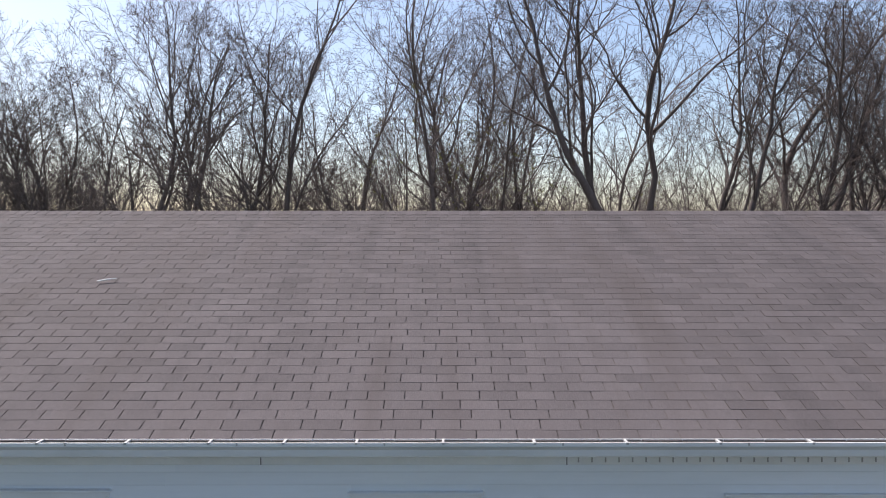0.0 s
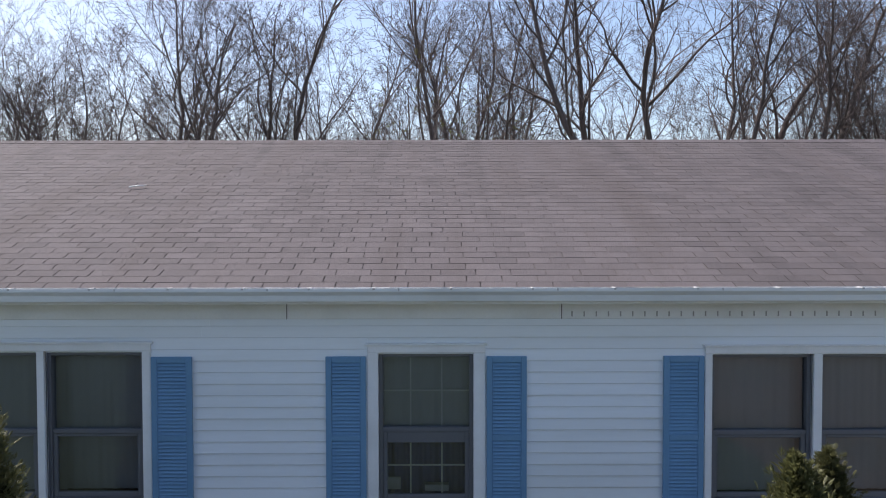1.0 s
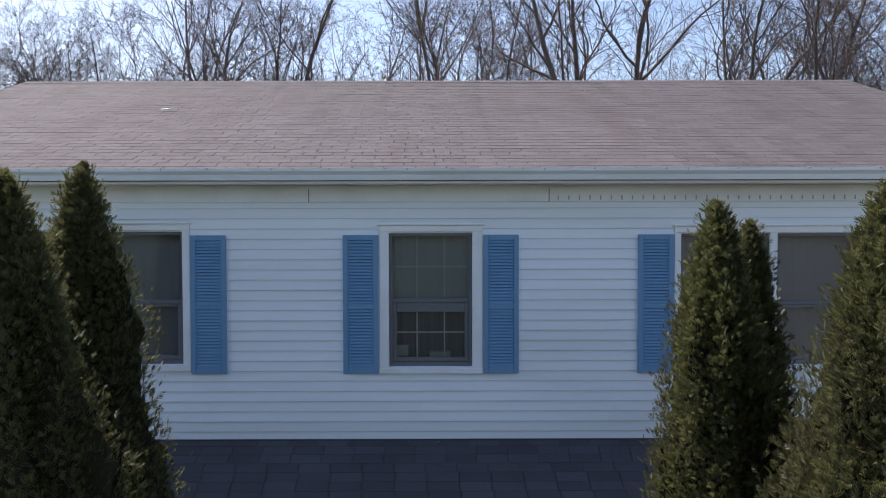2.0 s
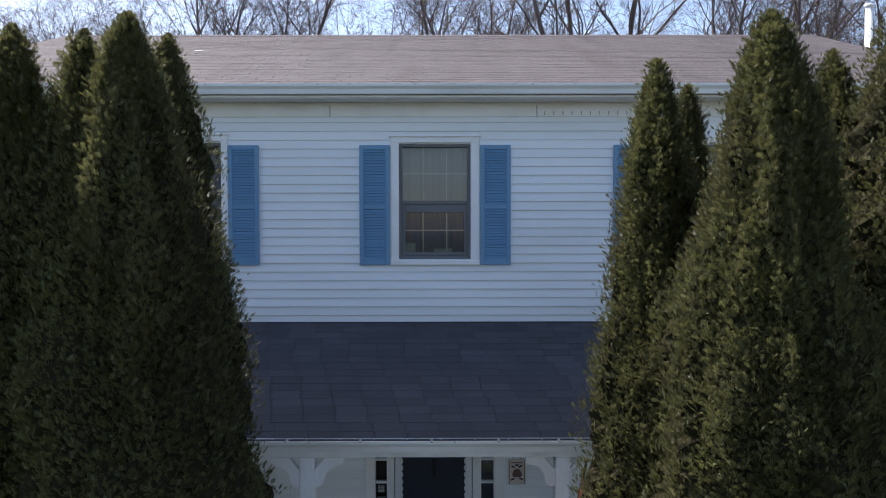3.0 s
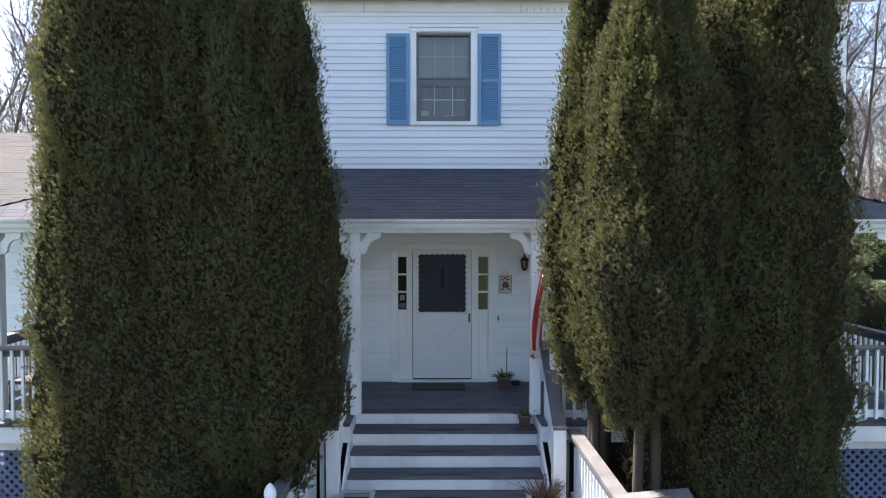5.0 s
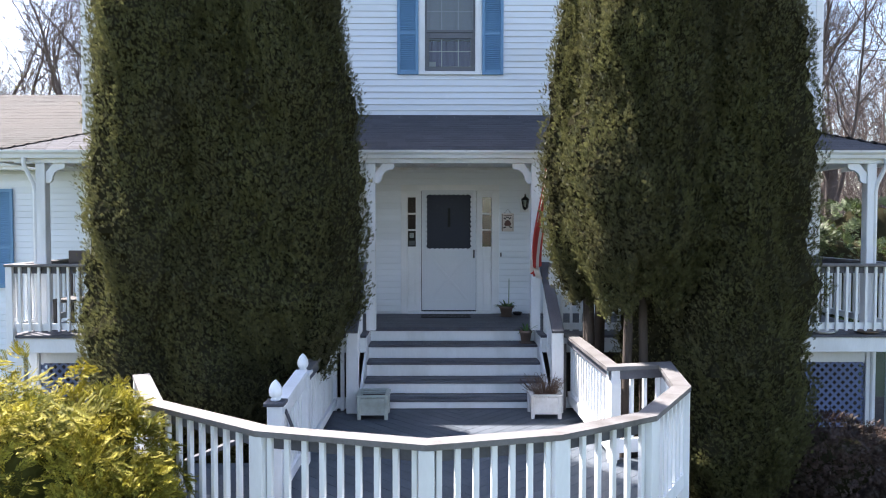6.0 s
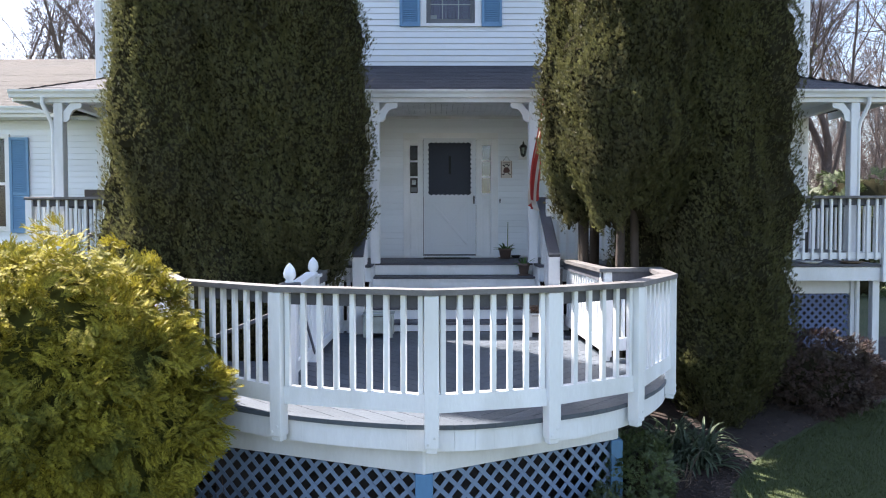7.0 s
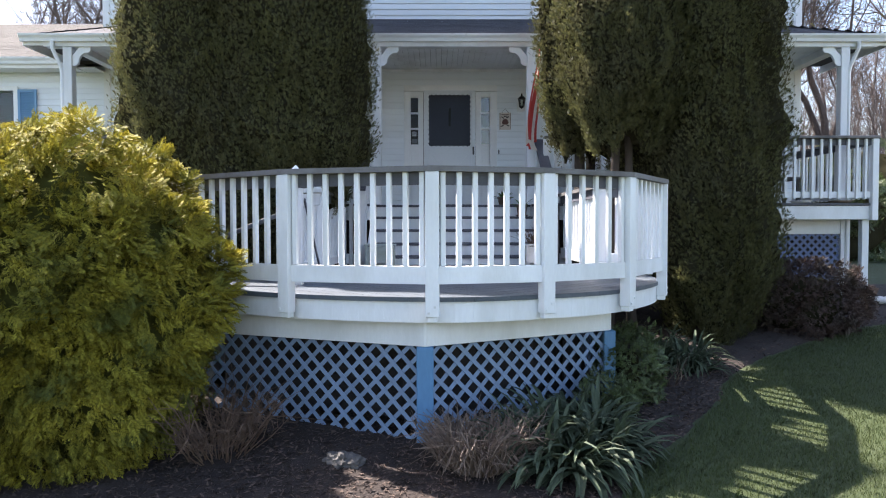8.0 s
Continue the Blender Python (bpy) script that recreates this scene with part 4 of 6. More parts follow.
# crossbuck panel
s = Shape().box((-0.34, -0.056, 2.55), (0.33, -0.0505, 2.575), 0.002).box((-0.34, -0.056, 3.30), (0.33, -0.0505, 3.325), 0.002)
s.box((-0.34, -0.056, 2.576), (-0.315, -0.0505, 3.299), 0.002).box((0.305, -0.056, 2.576), (0.33, -0.0505, 3.299), 0.002)
part("panel_moulding", s, DOOR_WHITE, storm)
for k in (1, -1):
    ang = math.atan2(0.72, 0.62) * k
    part("crossbuck", Shape().box((-0.475, -0.016 + (0.0015 if k > 0 else 0), -0.02), (0.475, 0.003, 0.02), 0.003, None), DOOR_WHITE, storm).matrix_basis = Matrix.Translation((-0.005, -0.0525, 2.937)) @ Matrix.Rotation(-ang, 4, "Y")
part("door_handle", Shape().box((0.405, -0.085, 3.28), (0.43, -0.051, 3.42), 0.006), METAL_DARK, storm, "black handle")
part("door_bell", Shape().box((0.865, -0.045, 3.30), (0.885, -0.022, 3.37), 0.004), METAL_DARK, entrance)
part("threshold", Shape().box((-0.70, -0.09, PF + 0.001), (0.716, -0.011, PF + 0.035), 0.004), WHITE_TRIM, entrance)

# ---- steps ----
stairs = thing("front_steps", "five wide steps with grey treads and white risers", "stairs")
NOSE = [(-1.76, PF), (-2.07, 2.157), (-2.345, 1.964), (-2.635, 1.772), (-2.925, 1.60)]
DECK_Z = 1.475
for i, (y, z) in enumerate(NOSE):
    back = (NOSE[i - 1][0] if i else -1.6) + 0.02
    if i:
        mid = (y + back) / 2
        part("tread", Shape().box((BAY0, y, z - 0.035), (BAY1, mid - 0.004, z), 0.006), GREY_WOOD, stairs)
        part("tread", Shape().box((BAY0, mid + 0.004, z - 0.035), (BAY1, back - 0.001, z), 0.006), GREY_WOOD, stairs)
    else:
        part("nosing", Shape().box((BAY0, -1.775, PF - 0.034), (BAY1, -1.761, PF - 0.001), 0.004), GREY_WOOD, stairs)
    low = NOSE[i + 1][1] if i < 4 else DECK_Z
    part("riser", Shape().box((BAY0, y + 0.03, low + 0.001), (BAY1, y + 0.05, z - 0.036), 0.003), DECK_WHITE, stairs)
    if i:
        part("grip_strip", Shape().box((-0.42, y + 0.07, z + 0.0005), (0.30, y + 0.10, z + 0.004), 0.001), METAL_DARK, stairs)
for x in (BAY0 - 0.032, BAY1 + 0.001):
    n = [(-1.72, PF - 0.28), (-1.72, PF + 0.02), (-1.82, PF + 0.02), (-3.06, 1.66), (-3.06, DECK_Z), (-2.75, DECK_Z)]
    vs = [(q, a, b) for q in (x, x + 0.03) for a, b in n]
    m = len(n)
    part("stringer", Shape().add(vs, [tuple(range(m)), tuple(range(2 * m - 1, m - 1, -1))] + [((i + 1) % m, i, m + i, m + (i + 1) % m) for i in range(m)]), DECK_WHITE, stairs)
for x in (BAY0 - 0.10, BAY1 + 0.10):
    r = thing("stair_railing", "white stair railing with a grey sloping cap", "railing", "stair railings")
    a, b = Vector((x, -1.98, 3.30)), Vector((x, -3.16, 2.50))
    part("cap", Shape().bar(a, b, 0.15, 0.045, 0.006), GREY_WOOD, r, "grey sloping cap board")
    part("newel", Shape().box((x - 0.075, -3.14, DECK_Z), (x + 0.075, -3.0, 2.51), 0.006), DECK_WHITE, r)
    part("skirt_board", Shape().bar((x, -2.05, 2.40), (x, -3.0, 1.76), 0.03, 0.16), DECK_WHITE, r)
    for i in range(9):
        q = (i + 0.7) / 9.6
        y = -1.98 - q * 1.05
        zt = 3.27 + (y + 1.98) * 0.678
        baluster(r, x, y, round(zt - 0.86, 2), round(zt - 0.86, 2) + 0.86, 0.036)

# ---- lower deck with its curved front ----
RAIL = [(-2.95, -5.35), (-2.42, -6.38), (-1.395, -7.10), (-0.26, -7.41), (0.61, -7.20), (1.35, -6.76), (1.92, -5.86), (2.09, -4.87), (1.53, -4.98), (1.50, -2.95)]
CAP_Z = 2.45


def smooth_line(pts, n=6):
    out = []
    for i in range(len(pts) - 1):
        p = [Vector(pts[max(min(j, len(pts) - 1), 0)]) for j in (i - 1, i, i + 1, i + 2)]
        for k in range(n):
            t = k / n
            q = 0.5 * ((2 * p[1]) + (p[2] - p[0]) * t + (2 * p[0] - 5 * p[1] + 4 * p[2] - p[3]) * t * t + (3 * p[1] - p[0] - 3 * p[2] + p[3]) * t ** 3)
            out.append((q.x, q.y))
    return out + [pts[-1]]


curve = smooth_line([(-2.9, -5.32), (-2.38, -6.32), (-1.41, -7.01), (-0.26, -7.335), (0.58, -7.14), (1.30, -6.70), (1.88, -5.84), (2.04, -4.82)])
outline = [(-1.62, -2.93), (-1.62, -4.95), (-2.9, -4.95)] + curve + [(1.58, -4.82), (1.58, -2.93)]
deck = thing("deck", "raised grey plank deck with a curved front and white rim", "deck")
V_X = 0.1
for sgn in (-1, 1):
    half = clip(outline, sgn, 0, sgn * V_X) if sgn > 0 else clip(outline, -1, 0, -V_X)
    c45 = math.sqrt(0.5)
    # boards run to the middle front; nx, ny is across them
    nx, ny = (c45, c45) if sgn > 0 else (-c45, c45)
    lo = min(nx * p[0] + ny * p[1] for p in half)
    hi = max(nx * p[0] + ny * p[1] for p in half)
    d = lo
    while d < hi:
        strip = clip(clip(half, nx, ny, d + 0.136), -nx, -ny, -d)
        if len(strip) > 2:
            area = sum(strip[i - 1][0] * strip[i][1] - strip[i][0] * strip[i - 1][1] for i in range(len(strip))) / 2
            if area > 0.002:
                part("deck_board", Shape().prism(strip, DECK_Z - 0.03, DECK_Z), DECK_GREY, deck)
        d += 0.1415
# slab under the boards, the shade below the deck put into its colour
part("deck_underside", Shape().prism([(x * 0.985, y * 0.985 - 0.05) for x, y in outline], DECK_Z - 0.2, DECK_Z - 0.032), UNDERLAY_SHADE, deck)
rim = curve
for i in range(0, len(rim) - 1):
    a, b = rim[i], rim[i + 1]
    u = (Vector(b) - Vector(a)).normalized()
    o = Vector((u.y, -u.x))
    quad = [(a[0] - o.x * 0.03, a[1] - o.y * 0.03), (a[0] + o.x * 0.012, a[1] + o.y * 0.012), (b[0] + o.x * 0.012, b[1] + o.y * 0.012), (b[0] - o.x * 0.03, b[1] - o.y * 0.03)]
    if i % 6 == 0:
        fs, ns = Shape(), Shape()
    fs.prism([q for q in quad], DECK_Z - 0.19, DECK_Z - 0.033)
    wide = [(a[0] - o.x * 0.05, a[1] - o.y * 0.05), (a[0] + o.x * 0.03, a[1] + o.y * 0.03), (b[0] + o.x * 0.03, b[1] + o.y * 0.03), (b[0] - o.x * 0.05, b[1] - o.y * 0.05)]
    ns.prism(wide, DECK_Z - 0.032, DECK_Z + 0.003)
    if i % 6 == 5 or i == len(rim) - 2:
        part("rim_board", fs, DECK_WHITE, deck)
        part("edge_board", ns, DECK_GREY, deck)

# under-structure: beam boards, blue posts, lattice
CORNER, EAST, WEST = (-0.32, -7.25), (1.29, -6.42), (-2.35, -6.42)
skirt = thing("deck_skirt", "faded blue lattice skirt under the deck with blue corner posts", "lattice")


def gz(p):
    return ground_z(*p) - 0.03


for a, b in ((WEST, CORNER), (CORNER, EAST), (EAST, (1.45, -3.1))):
    part("beam_board", Shape().bar((*a, 1.19), (*b, 1.19), 0.04, 0.20, 0.004), DECK_WHITE, skirt)
    av, bv = Vector(a), Vector(b)
    u = (bv - av).normalized()
    inn = Vector((-u.y, u.x)) * 0.03
    p, q = av + inn, bv + inn
    lattice(skirt, p, q, lambda t: gz(p) * (1 - t) + gz(q) * t, lambda t: 1.09, BLUE_LATTICE, 0.033, 0.104)
    # added sheet set back from the lattice, coloured as the shade behind it
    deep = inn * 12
    part("dark_backing", Shape().bar((p.x + deep.x, p.y + deep.y, 0.75), (q.x + deep.x, q.y + deep.y, 0.75), 0.02, 1.0, 0), UNDERLAY_SHADE, skirt)
for (x, y), w in ((CORNER, 0.13), (EAST, 0.10)):
    part("corner_post", Shape().box((x - w / 2, y - (0.02 if x < 0 else 0.045), ground_z(x, y) - 0.1), (x + w / 2, y + 0.1, 1.088), 0.006), BLUE_POST, skirt, "faded bright blue post")
part("middle_post", Shape().box((CORNER[0] - 0.01, CORNER[1] - 0.022, 1.09), (CORNER[0] + 0.01, CORNER[1] - 0.0, 1.29), 0.002), DECK_WHITE, skirt)

# ---- curved deck railing ----
rail = thing("deck_railing", "white curved deck railing with square balusters and a weathered grey cap", "railing", "railings")
for i, (a, b) in enumerate(zip(RAIL, RAIL[1:])):
    av, bv = Vector(a), Vector(b)
    u = (bv - av).normalized()
    o = Vector((u.y, -u.x))
    ang = math.atan2(u.y, u.x)

    def mitre(k):
        """Half the turn at a rail corner, as the way the cap's end is cut."""
        if k == 0 or k == len(RAIL) - 1:
            d = (Vector(RAIL[1]) - Vector(RAIL[0])).normalized() if k == 0 else (Vector(RAIL[-1]) - Vector(RAIL[-2])).normalized()
            return Vector((d.y, -d.x))
        d0, d1 = (Vector(RAIL[k]) - Vector(RAIL[k - 1])).normalized(), (Vector(RAIL[k + 1]) - Vector(RAIL[k])).normalized()
        n0, n1 = Vector((d0.y, -d0.x)), Vector((d1.y, -d1.x))
        m = (n0 + n1).normalized()
        return m / max(m.dot(n0), 0.3)

    for name, w0, w1, z0, z1, mat in (("cap", -0.075, 0.07, CAP_Z - 0.04, CAP_Z, CAP_WOOD), ("sub_rail", -0.035, -0.004, CAP_Z - 0.135, CAP_Z - 0.041, GREY_WOOD), ("bottom_rail", -0.03, 0.03, DECK_Z + 0.105, DECK_Z + 0.235, DECK_WHITE)):
        m0, m1 = mitre(i), mitre(i + 1)
        poly = [(av + m0 * w0), (av + m0 * w1), (bv + m1 * w1), (bv + m1 * w0)]
        area = sum(poly[j - 1].x * poly[j].y - poly[j].x * poly[j - 1].y for j in range(4))
        poly = [(p.x, p.y) for p in (poly if area > 0 else reversed(poly))]
        part(name, Shape().prism(poly, z0, z1), mat, rail, "weathered grey flat cap board" if name == "cap" else "")
    length = (bv - av).length
    n = max(round((length - 0.15) / 0.134), 2)
    for k in range(0, n + 1):
        p = av + u * (0.075 + (length - 0.15) * k / n) + o * 0.012
        baluster(rail, p.x, p.y, DECK_Z + 0.236, CAP_Z - 0.041, 0.038, ang)
for i, p in enumerate(RAIL[:-1]):
    prev, nxt = Vector(RAIL[max(i - 1, 0)]), Vector(RAIL[i + 1])
    d = nxt - prev
    ang = math.atan2(d.y, d.x)
    out = Vector((math.sin(ang), -math.cos(ang)))
    low = 1.30 if i < 7 else DECK_Z
    q = Vector(p) + out * 0.012
    post = part("post", Shape().box((-0.05, -0.05, low + 0.04), (0.05, 0.045, CAP_Z - 0.041), 0.004).box((-0.038, -0.035, low), (0.038, 0.04, low + 0.04), 0.004), DECK_WHITE, rail)
    post.matrix_basis = Matrix.Translation((q.x, q.y, 0)) @ Matrix.Rotation(ang, 4, "Z")
    if i < 7:
        for bx, bz in ((-0.025, low + 0.07), (0.02, low + 0.115)):
            bolt = part("bolt", Shape().tube([(bx, -0.051, bz), (bx, -0.057, bz)], [0.011, 0.009], 8), GUTTER_WHITE, post)

# rail along the west side, gate with acorn finials
straight_rail("grey-capped deck railing beside the west arborvitae", (-1.52, -2.95), (-1.52, -4.88), DECK_Z, 0.93, (True, False))
gate = thing("deck_gate", "white wooden deck gate between two posts with acorn finials", "gate")
for y in (-4.96, -6.13):
    post = part("gate_post", Shape().box((-1.58, y - 0.055, DECK_Z - 0.15), (-1.46, y + 0.055, 2.36), 0.006), DECK_WHITE, gate)
    part("post_cap", Shape().box((-1.605, y - 0.08, 2.361), (-1.435, y + 0.08, 2.395), 0.006), GREY_WOOD if y < -5.5 else DECK_WHITE, gate)
    part("finial", Shape().lathe((-1.52, y, 2.396), [(0.035, 0), (0.045, 0.012), (0.03, 0.024), (0.05, 0.045), (0.056, 0.075), (0.05, 0.11), (0.032, 0.145), (0.012, 0.165), (0.004, 0.172)], 14), DECK_WHITE, gate, "turned white acorn finial", True)
part("top_board", Shape().bar((-1.52, -5.03, 2.40), (-1.52, -6.06, 2.34), 0.12, 0.04), DECK_WHITE, gate)
part("upper_rail", Shape().bar((-1.50, -5.03, 2.30), (-1.50, -6.06, 2.25), 0.035, 0.12), DECK_WHITE, gate)
part("lower_rail", Shape().bar((-1.50, -5.03, 1.62), (-1.50, -6.06, 1.62), 0.035, 0.10), DECK_WHITE, gate)
for k in range(8):
    baluster(gate, -1.525, -5.12 - 0.125 * k, 1.56, 2.28, 0.036)
part("brace", Shape().bar((-1.475, -5.95, 2.26), (-1.475, -5.15, 1.60), 0.012, 0.045), GREY_WOOD, gate, "thin dark diagonal brace")
# steps leading down westwards from the gate
down = thing("side_steps", "narrow wooden steps going down from the deck gate", "stairs")
for k in range(3):
    part("tread", Shape().box((-1.95 - 0.3 * k, -6.0, DECK_Z - 0.20 - 0.19 * k), (-1.62 - 0.3 * k, -5.1, DECK_Z - 0.165 - 0.19 * k)), GREY_WOOD, down)
    part("tread_support", Shape().box((-1.93 - 0.3 * k, -5.95, ground_z(-2, -5.5) - 0.1), (-1.86 - 0.3 * k, -5.15, DECK_Z - 0.201 - 0.19 * k), 0.003), DECK_WHITE, down)
part("hand_rail", Shape().bar((-1.6, -6.1, 2.15), (-2.6, -6.1, 1.75), 0.09, 0.035), GREY_WOOD, down)
# loose pale slats between stair newels and side rails
for x in (-1.40, 1.42):
    t = thing("narrow_slat", "narrow upright slat filling the gap beside the steps", "slat")
    part("slat", Shape().box((x - 0.025, -3.0, DECK_Z), (x + 0.025, -2.97, DECK_Z + 0.85), 0.004), CAP_WOOD if x > 0 else DECK_WHITE, t)
    part("slat_foot", Shape().box((x - 0.12, -2.968, DECK_Z + 0.02), (x + 0.12, -2.94, DECK_Z + 0.16), 0.004), DECK_WHITE, t)

# ---- evergreen foliage ----
def mesh_from_arrays(name, verts, faces4):
    me = bpy.data.meshes.new(name)
    nv, nf = len(verts), len(faces4)
    me.vertices.add(nv)
    me.vertices.foreach_set("co", np.asarray(verts, dtype=np.float32).ravel())
    me.loops.add(nf * 4)
    me.loops.foreach_set("vertex_index", np.asarray(faces4, dtype=np.int32).ravel())
    me.polygons.add(nf)
    me.polygons.foreach_set("loop_start", np.arange(nf, dtype=np.int32) * 4)
    me.polygons.foreach_set("loop_total", np.full(nf, 4, dtype=np.int32))
    me.update(calc_edges=True)
    me.validate()
    return me


def spray_template(pairs, spread, width, droop, tip, length=0.36):
    """A flat arching frond: short leaflets in pairs along a stem that bends over, as kites."""
    vs, fs = [], []

    def kite(x, y, ang, long, w, z):
        d, n = np.array([math.cos(ang), math.sin(ang)]), np.array([-math.sin(ang), math.cos(ang)])
        p = np.array([x, y])
        k = len(vs)
        for q, h in ((p, z), (p + d * long * 0.55 + n * w, z + 0.02), (p + d * long, z - droop * long), (p + d * long * 0.5 - n * w, z - 0.02)):
            vs.append((q[0], q[1], h))
        fs.append((k, k + 1, k + 2, k + 3))

    for i in range(pairs):
        t = (i + 0.4) / pairs
        l = length * (0.55 + 1.2 * t) * (1 - t ** 2.2) + 0.06
        kite(0.82 * t, 0, spread, l, width, -droop * t * t)
        kite(0.82 * t + 0.03, 0, -spread, l * 0.92, width, -droop * t * t)
    kite(0.8, 0, 0, tip, width, -droop * 0.7)
    kite(0.0, 0, 0, 0.55, width * 0.5, 0)
    return np.array(vs), np.array(fs)


def fronds(rng, place, axis, flat, size, template):
    """Copies of a frond at places, along axis, with flat as its spread direction."""
    tv, tf = template
    axis = axis / np.linalg.norm(axis, axis=1, keepdims=True)
    side = flat - (flat * axis).sum(1, keepdims=True) * axis
    side /= np.linalg.norm(side, axis=1, keepdims=True) + 1e-9
    up = np.cross(axis, side)
    basis = np.stack([axis, side, up], 1) * size[:, None, None]
    verts = np.einsum("vk,nkj->nvj", tv, basis) + place[:, None, :]
    faces = tf[None] + (np.arange(len(place)) * len(tv))[:, None, None]
    return verts.reshape(-1, 3), faces.reshape(-1, 4)


def knobs(rng, heart, out, per, size, rise):
    """Frond places and directions on small domes round each heart, facing outwards and up."""
    heart, out, size = np.repeat(heart, per, 0), np.repeat(out, per, 0), np.repeat(size, per)
    n = len(heart)
    way = out * 0.62 + np.array([0, 0, rise]) + rng.normal(0, 0.6, (n, 3))
    way /= np.linalg.norm(way, axis=1, keepdims=True)
    place = heart + way * (size * (0.72 + 0.28 * rng.random(n)))[:, None]
    return place, way


def lumps(theta, z, seed, amount, tall=0.9):
    """Uneven radius of a crown, as a few waves round and up it."""
    r = np.random.default_rng(seed)
    out = np.zeros_like(theta)
    for k in range(9):
        a, b, c, d = r.integers(1, 6), r.uniform(0.8, 4.5) / tall, r.uniform(0, 6.28), r.uniform(0.4, 1)
        out += d * np.sin(a * theta + b * z + c)
    return amount * out / 3


def tuft_template():
    """A small flat feather of five slender leaflets."""
    vs, fs = [], []
    for u0, a, l in ((0.0, 0.0, 1.0), (0.12, 0.6, 0.6), (0.18, -0.6, 0.6), (0.42, 0.5, 0.44), (0.46, -0.5, 0.42)):
        c, s = math.cos(a), math.sin(a)
        k = len(vs)
        for u, w, h in ((0.0, 0.0, 0.0), (0.6 * l, 0.05, 0.03), (l, 0.0, -0.05), (0.55 * l, -0.05, -0.03)):
            vs.append((u0 + u * c - w * s, u * s + w * c, h))
        fs.append((k, k + 1, k + 2, k + 3))
    return np.array(vs), np.array(fs)


ARB_GREEN = material("arborvitae_foliage", (0.094, 0.096, 0.037), 0.2, 0.55, 1.2, 12, 0, island=0.5, gloss=0.35, sheer=0.38, stain=(0.066, 0.056, 0.037), stain_amount=0.4, stain_scale=1.3)
# depth shade of crowns and low shrubs, put into a near-black inner colour
INNER_SHADE = material("arborvitae_inner_shade", (0.028, 0.026, 0.015), 0.4, 1.0, 3, 25, 0.5, gloss=0.0)
BARK = material("shaggy_brown_bark", (0.046, 0.035, 0.028), 0.3, 0.9, 4, 40, 0.8, 60, (1, 1, 0.25))
ARB_FROND = tuft_template()


def arborvitae(x, y, tip, base, radius, seed, label, mat, lean=(0.0, 0.0), sprays=5500, sharp=1.9, flat_y=1.0):
    """A columnar arborvitae: trunk, inner crown coloured as shade, and thousands of small fronds."""
    rng = np.random.default_rng(seed)
    t = thing("arborvitae", label, "tree", "arborvitae by the porch")
    g = ground_z(x, y)
    tall = tip - base

    def rad(h):
        d = tall * (1 - h)
        r = radius * (1 - np.exp(-d / sharp))
        return (r + 0.035 * np.clip(d / 0.12, 0, 1)) * np.clip(0.35 + h * tall / 1.1, 0, 1) ** 0.6

    def foot(h, th):
        """How far the lowest sprays hang below or stop above the crown's foot."""
        return np.clip(1 - h / 0.12, 0, 1) * (0.10 * np.sin(3 * th + seed) + 0.09 * np.sin(7 * th + 2 * seed) + 0.06 * np.sin(13 * th))

    def skin(h, th):
        """Radius of the crown: broad waves, then upright plumes with furrows between them."""
        z = base + h * tall
        plume = np.array([noise.noise((4.2 * c, 4.2 * s + seed, 1.7 * q)) + 0.6 * noise.noise((9.5 * c, 9.5 * s - seed, 4.5 * q)) for c, s, q in zip((radius * np.cos(th)).ravel(), (radius * np.sin(th)).ravel(), z.ravel())]).reshape(th.shape)
        r = rad(h) * (1 + lumps(th, z, seed, 0.14))
        return np.maximum(r + (0.125 * plume - 0.04) * np.clip(r / 0.45, 0.2, 1), 0.0)

    # inner crown, its dark colour stands for shade in the gaps between sprays
    rows, cols = 110, 60
    h = np.linspace(0, 1, rows)[:, None]
    th = np.linspace(0, 2 * np.pi, cols, endpoint=False)[None]
    th, h = np.broadcast_arrays(th, h)
    z = base + h * tall + foot(h, th)
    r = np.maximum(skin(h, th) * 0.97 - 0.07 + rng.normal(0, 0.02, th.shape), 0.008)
    vs = np.stack([x + lean[0] * h + r * np.cos(th), y + lean[1] * h + flat_y * r * np.sin(th), z], -1).reshape(-1, 3)
    fs = [(i * cols + k, i * cols + (k + 1) % cols, (i + 1) * cols + (k + 1) % cols, (i + 1) * cols + k) for i in range(rows - 1) for k in range(cols)]
    inner = Shape().add([tuple(v) for v in vs], fs + [tuple(range(cols))[::-1]])
    part("inner_crown", inner, INNER_SHADE, t)
    # an even coat of small upright sprays, thickest on the open side
    n = int(sprays * 1.25)
    h = 1 - (1 - rng.random(n)) ** 0.85
    h = np.concatenate([h, 0.55 + 0.45 * rng.random(n // 4), 0.88 + 0.12 * rng.random(n // 10), 0.1 * rng.random(n // 10)])
    n = len(h)
    th = np.where(rng.random(n) < 0.82, -np.pi / 2 + rng.normal(0, 1.12, n), rng.random(n) * 2 * np.pi)
    out = np.stack([np.cos(th), np.sin(th), np.zeros(n)], -1)
    r = np.maximum(skin(h, th) - 0.07 * rng.random(n) ** 1.5 + 0.05 * (rng.random(n) < 0.12), 0.0)
    place = np.stack([x + lean[0] * h + r * np.cos(th), y + lean[1] * h + flat_y * r * np.sin(th), base + h * tall + foot(h, th) - 0.02 - 0.1 * rng.random(n) * (h < 0.03)], -1)
    way = out + rng.normal(0, 0.45, out.shape) * [1, 1, 0.3]
    axis = way * 0.4 + np.array([0, 0, 0.85]) + rng.normal(0, 0.28, way.shape)
    flat = np.cross(axis, way) + rng.normal(0, 0.35, way.shape)
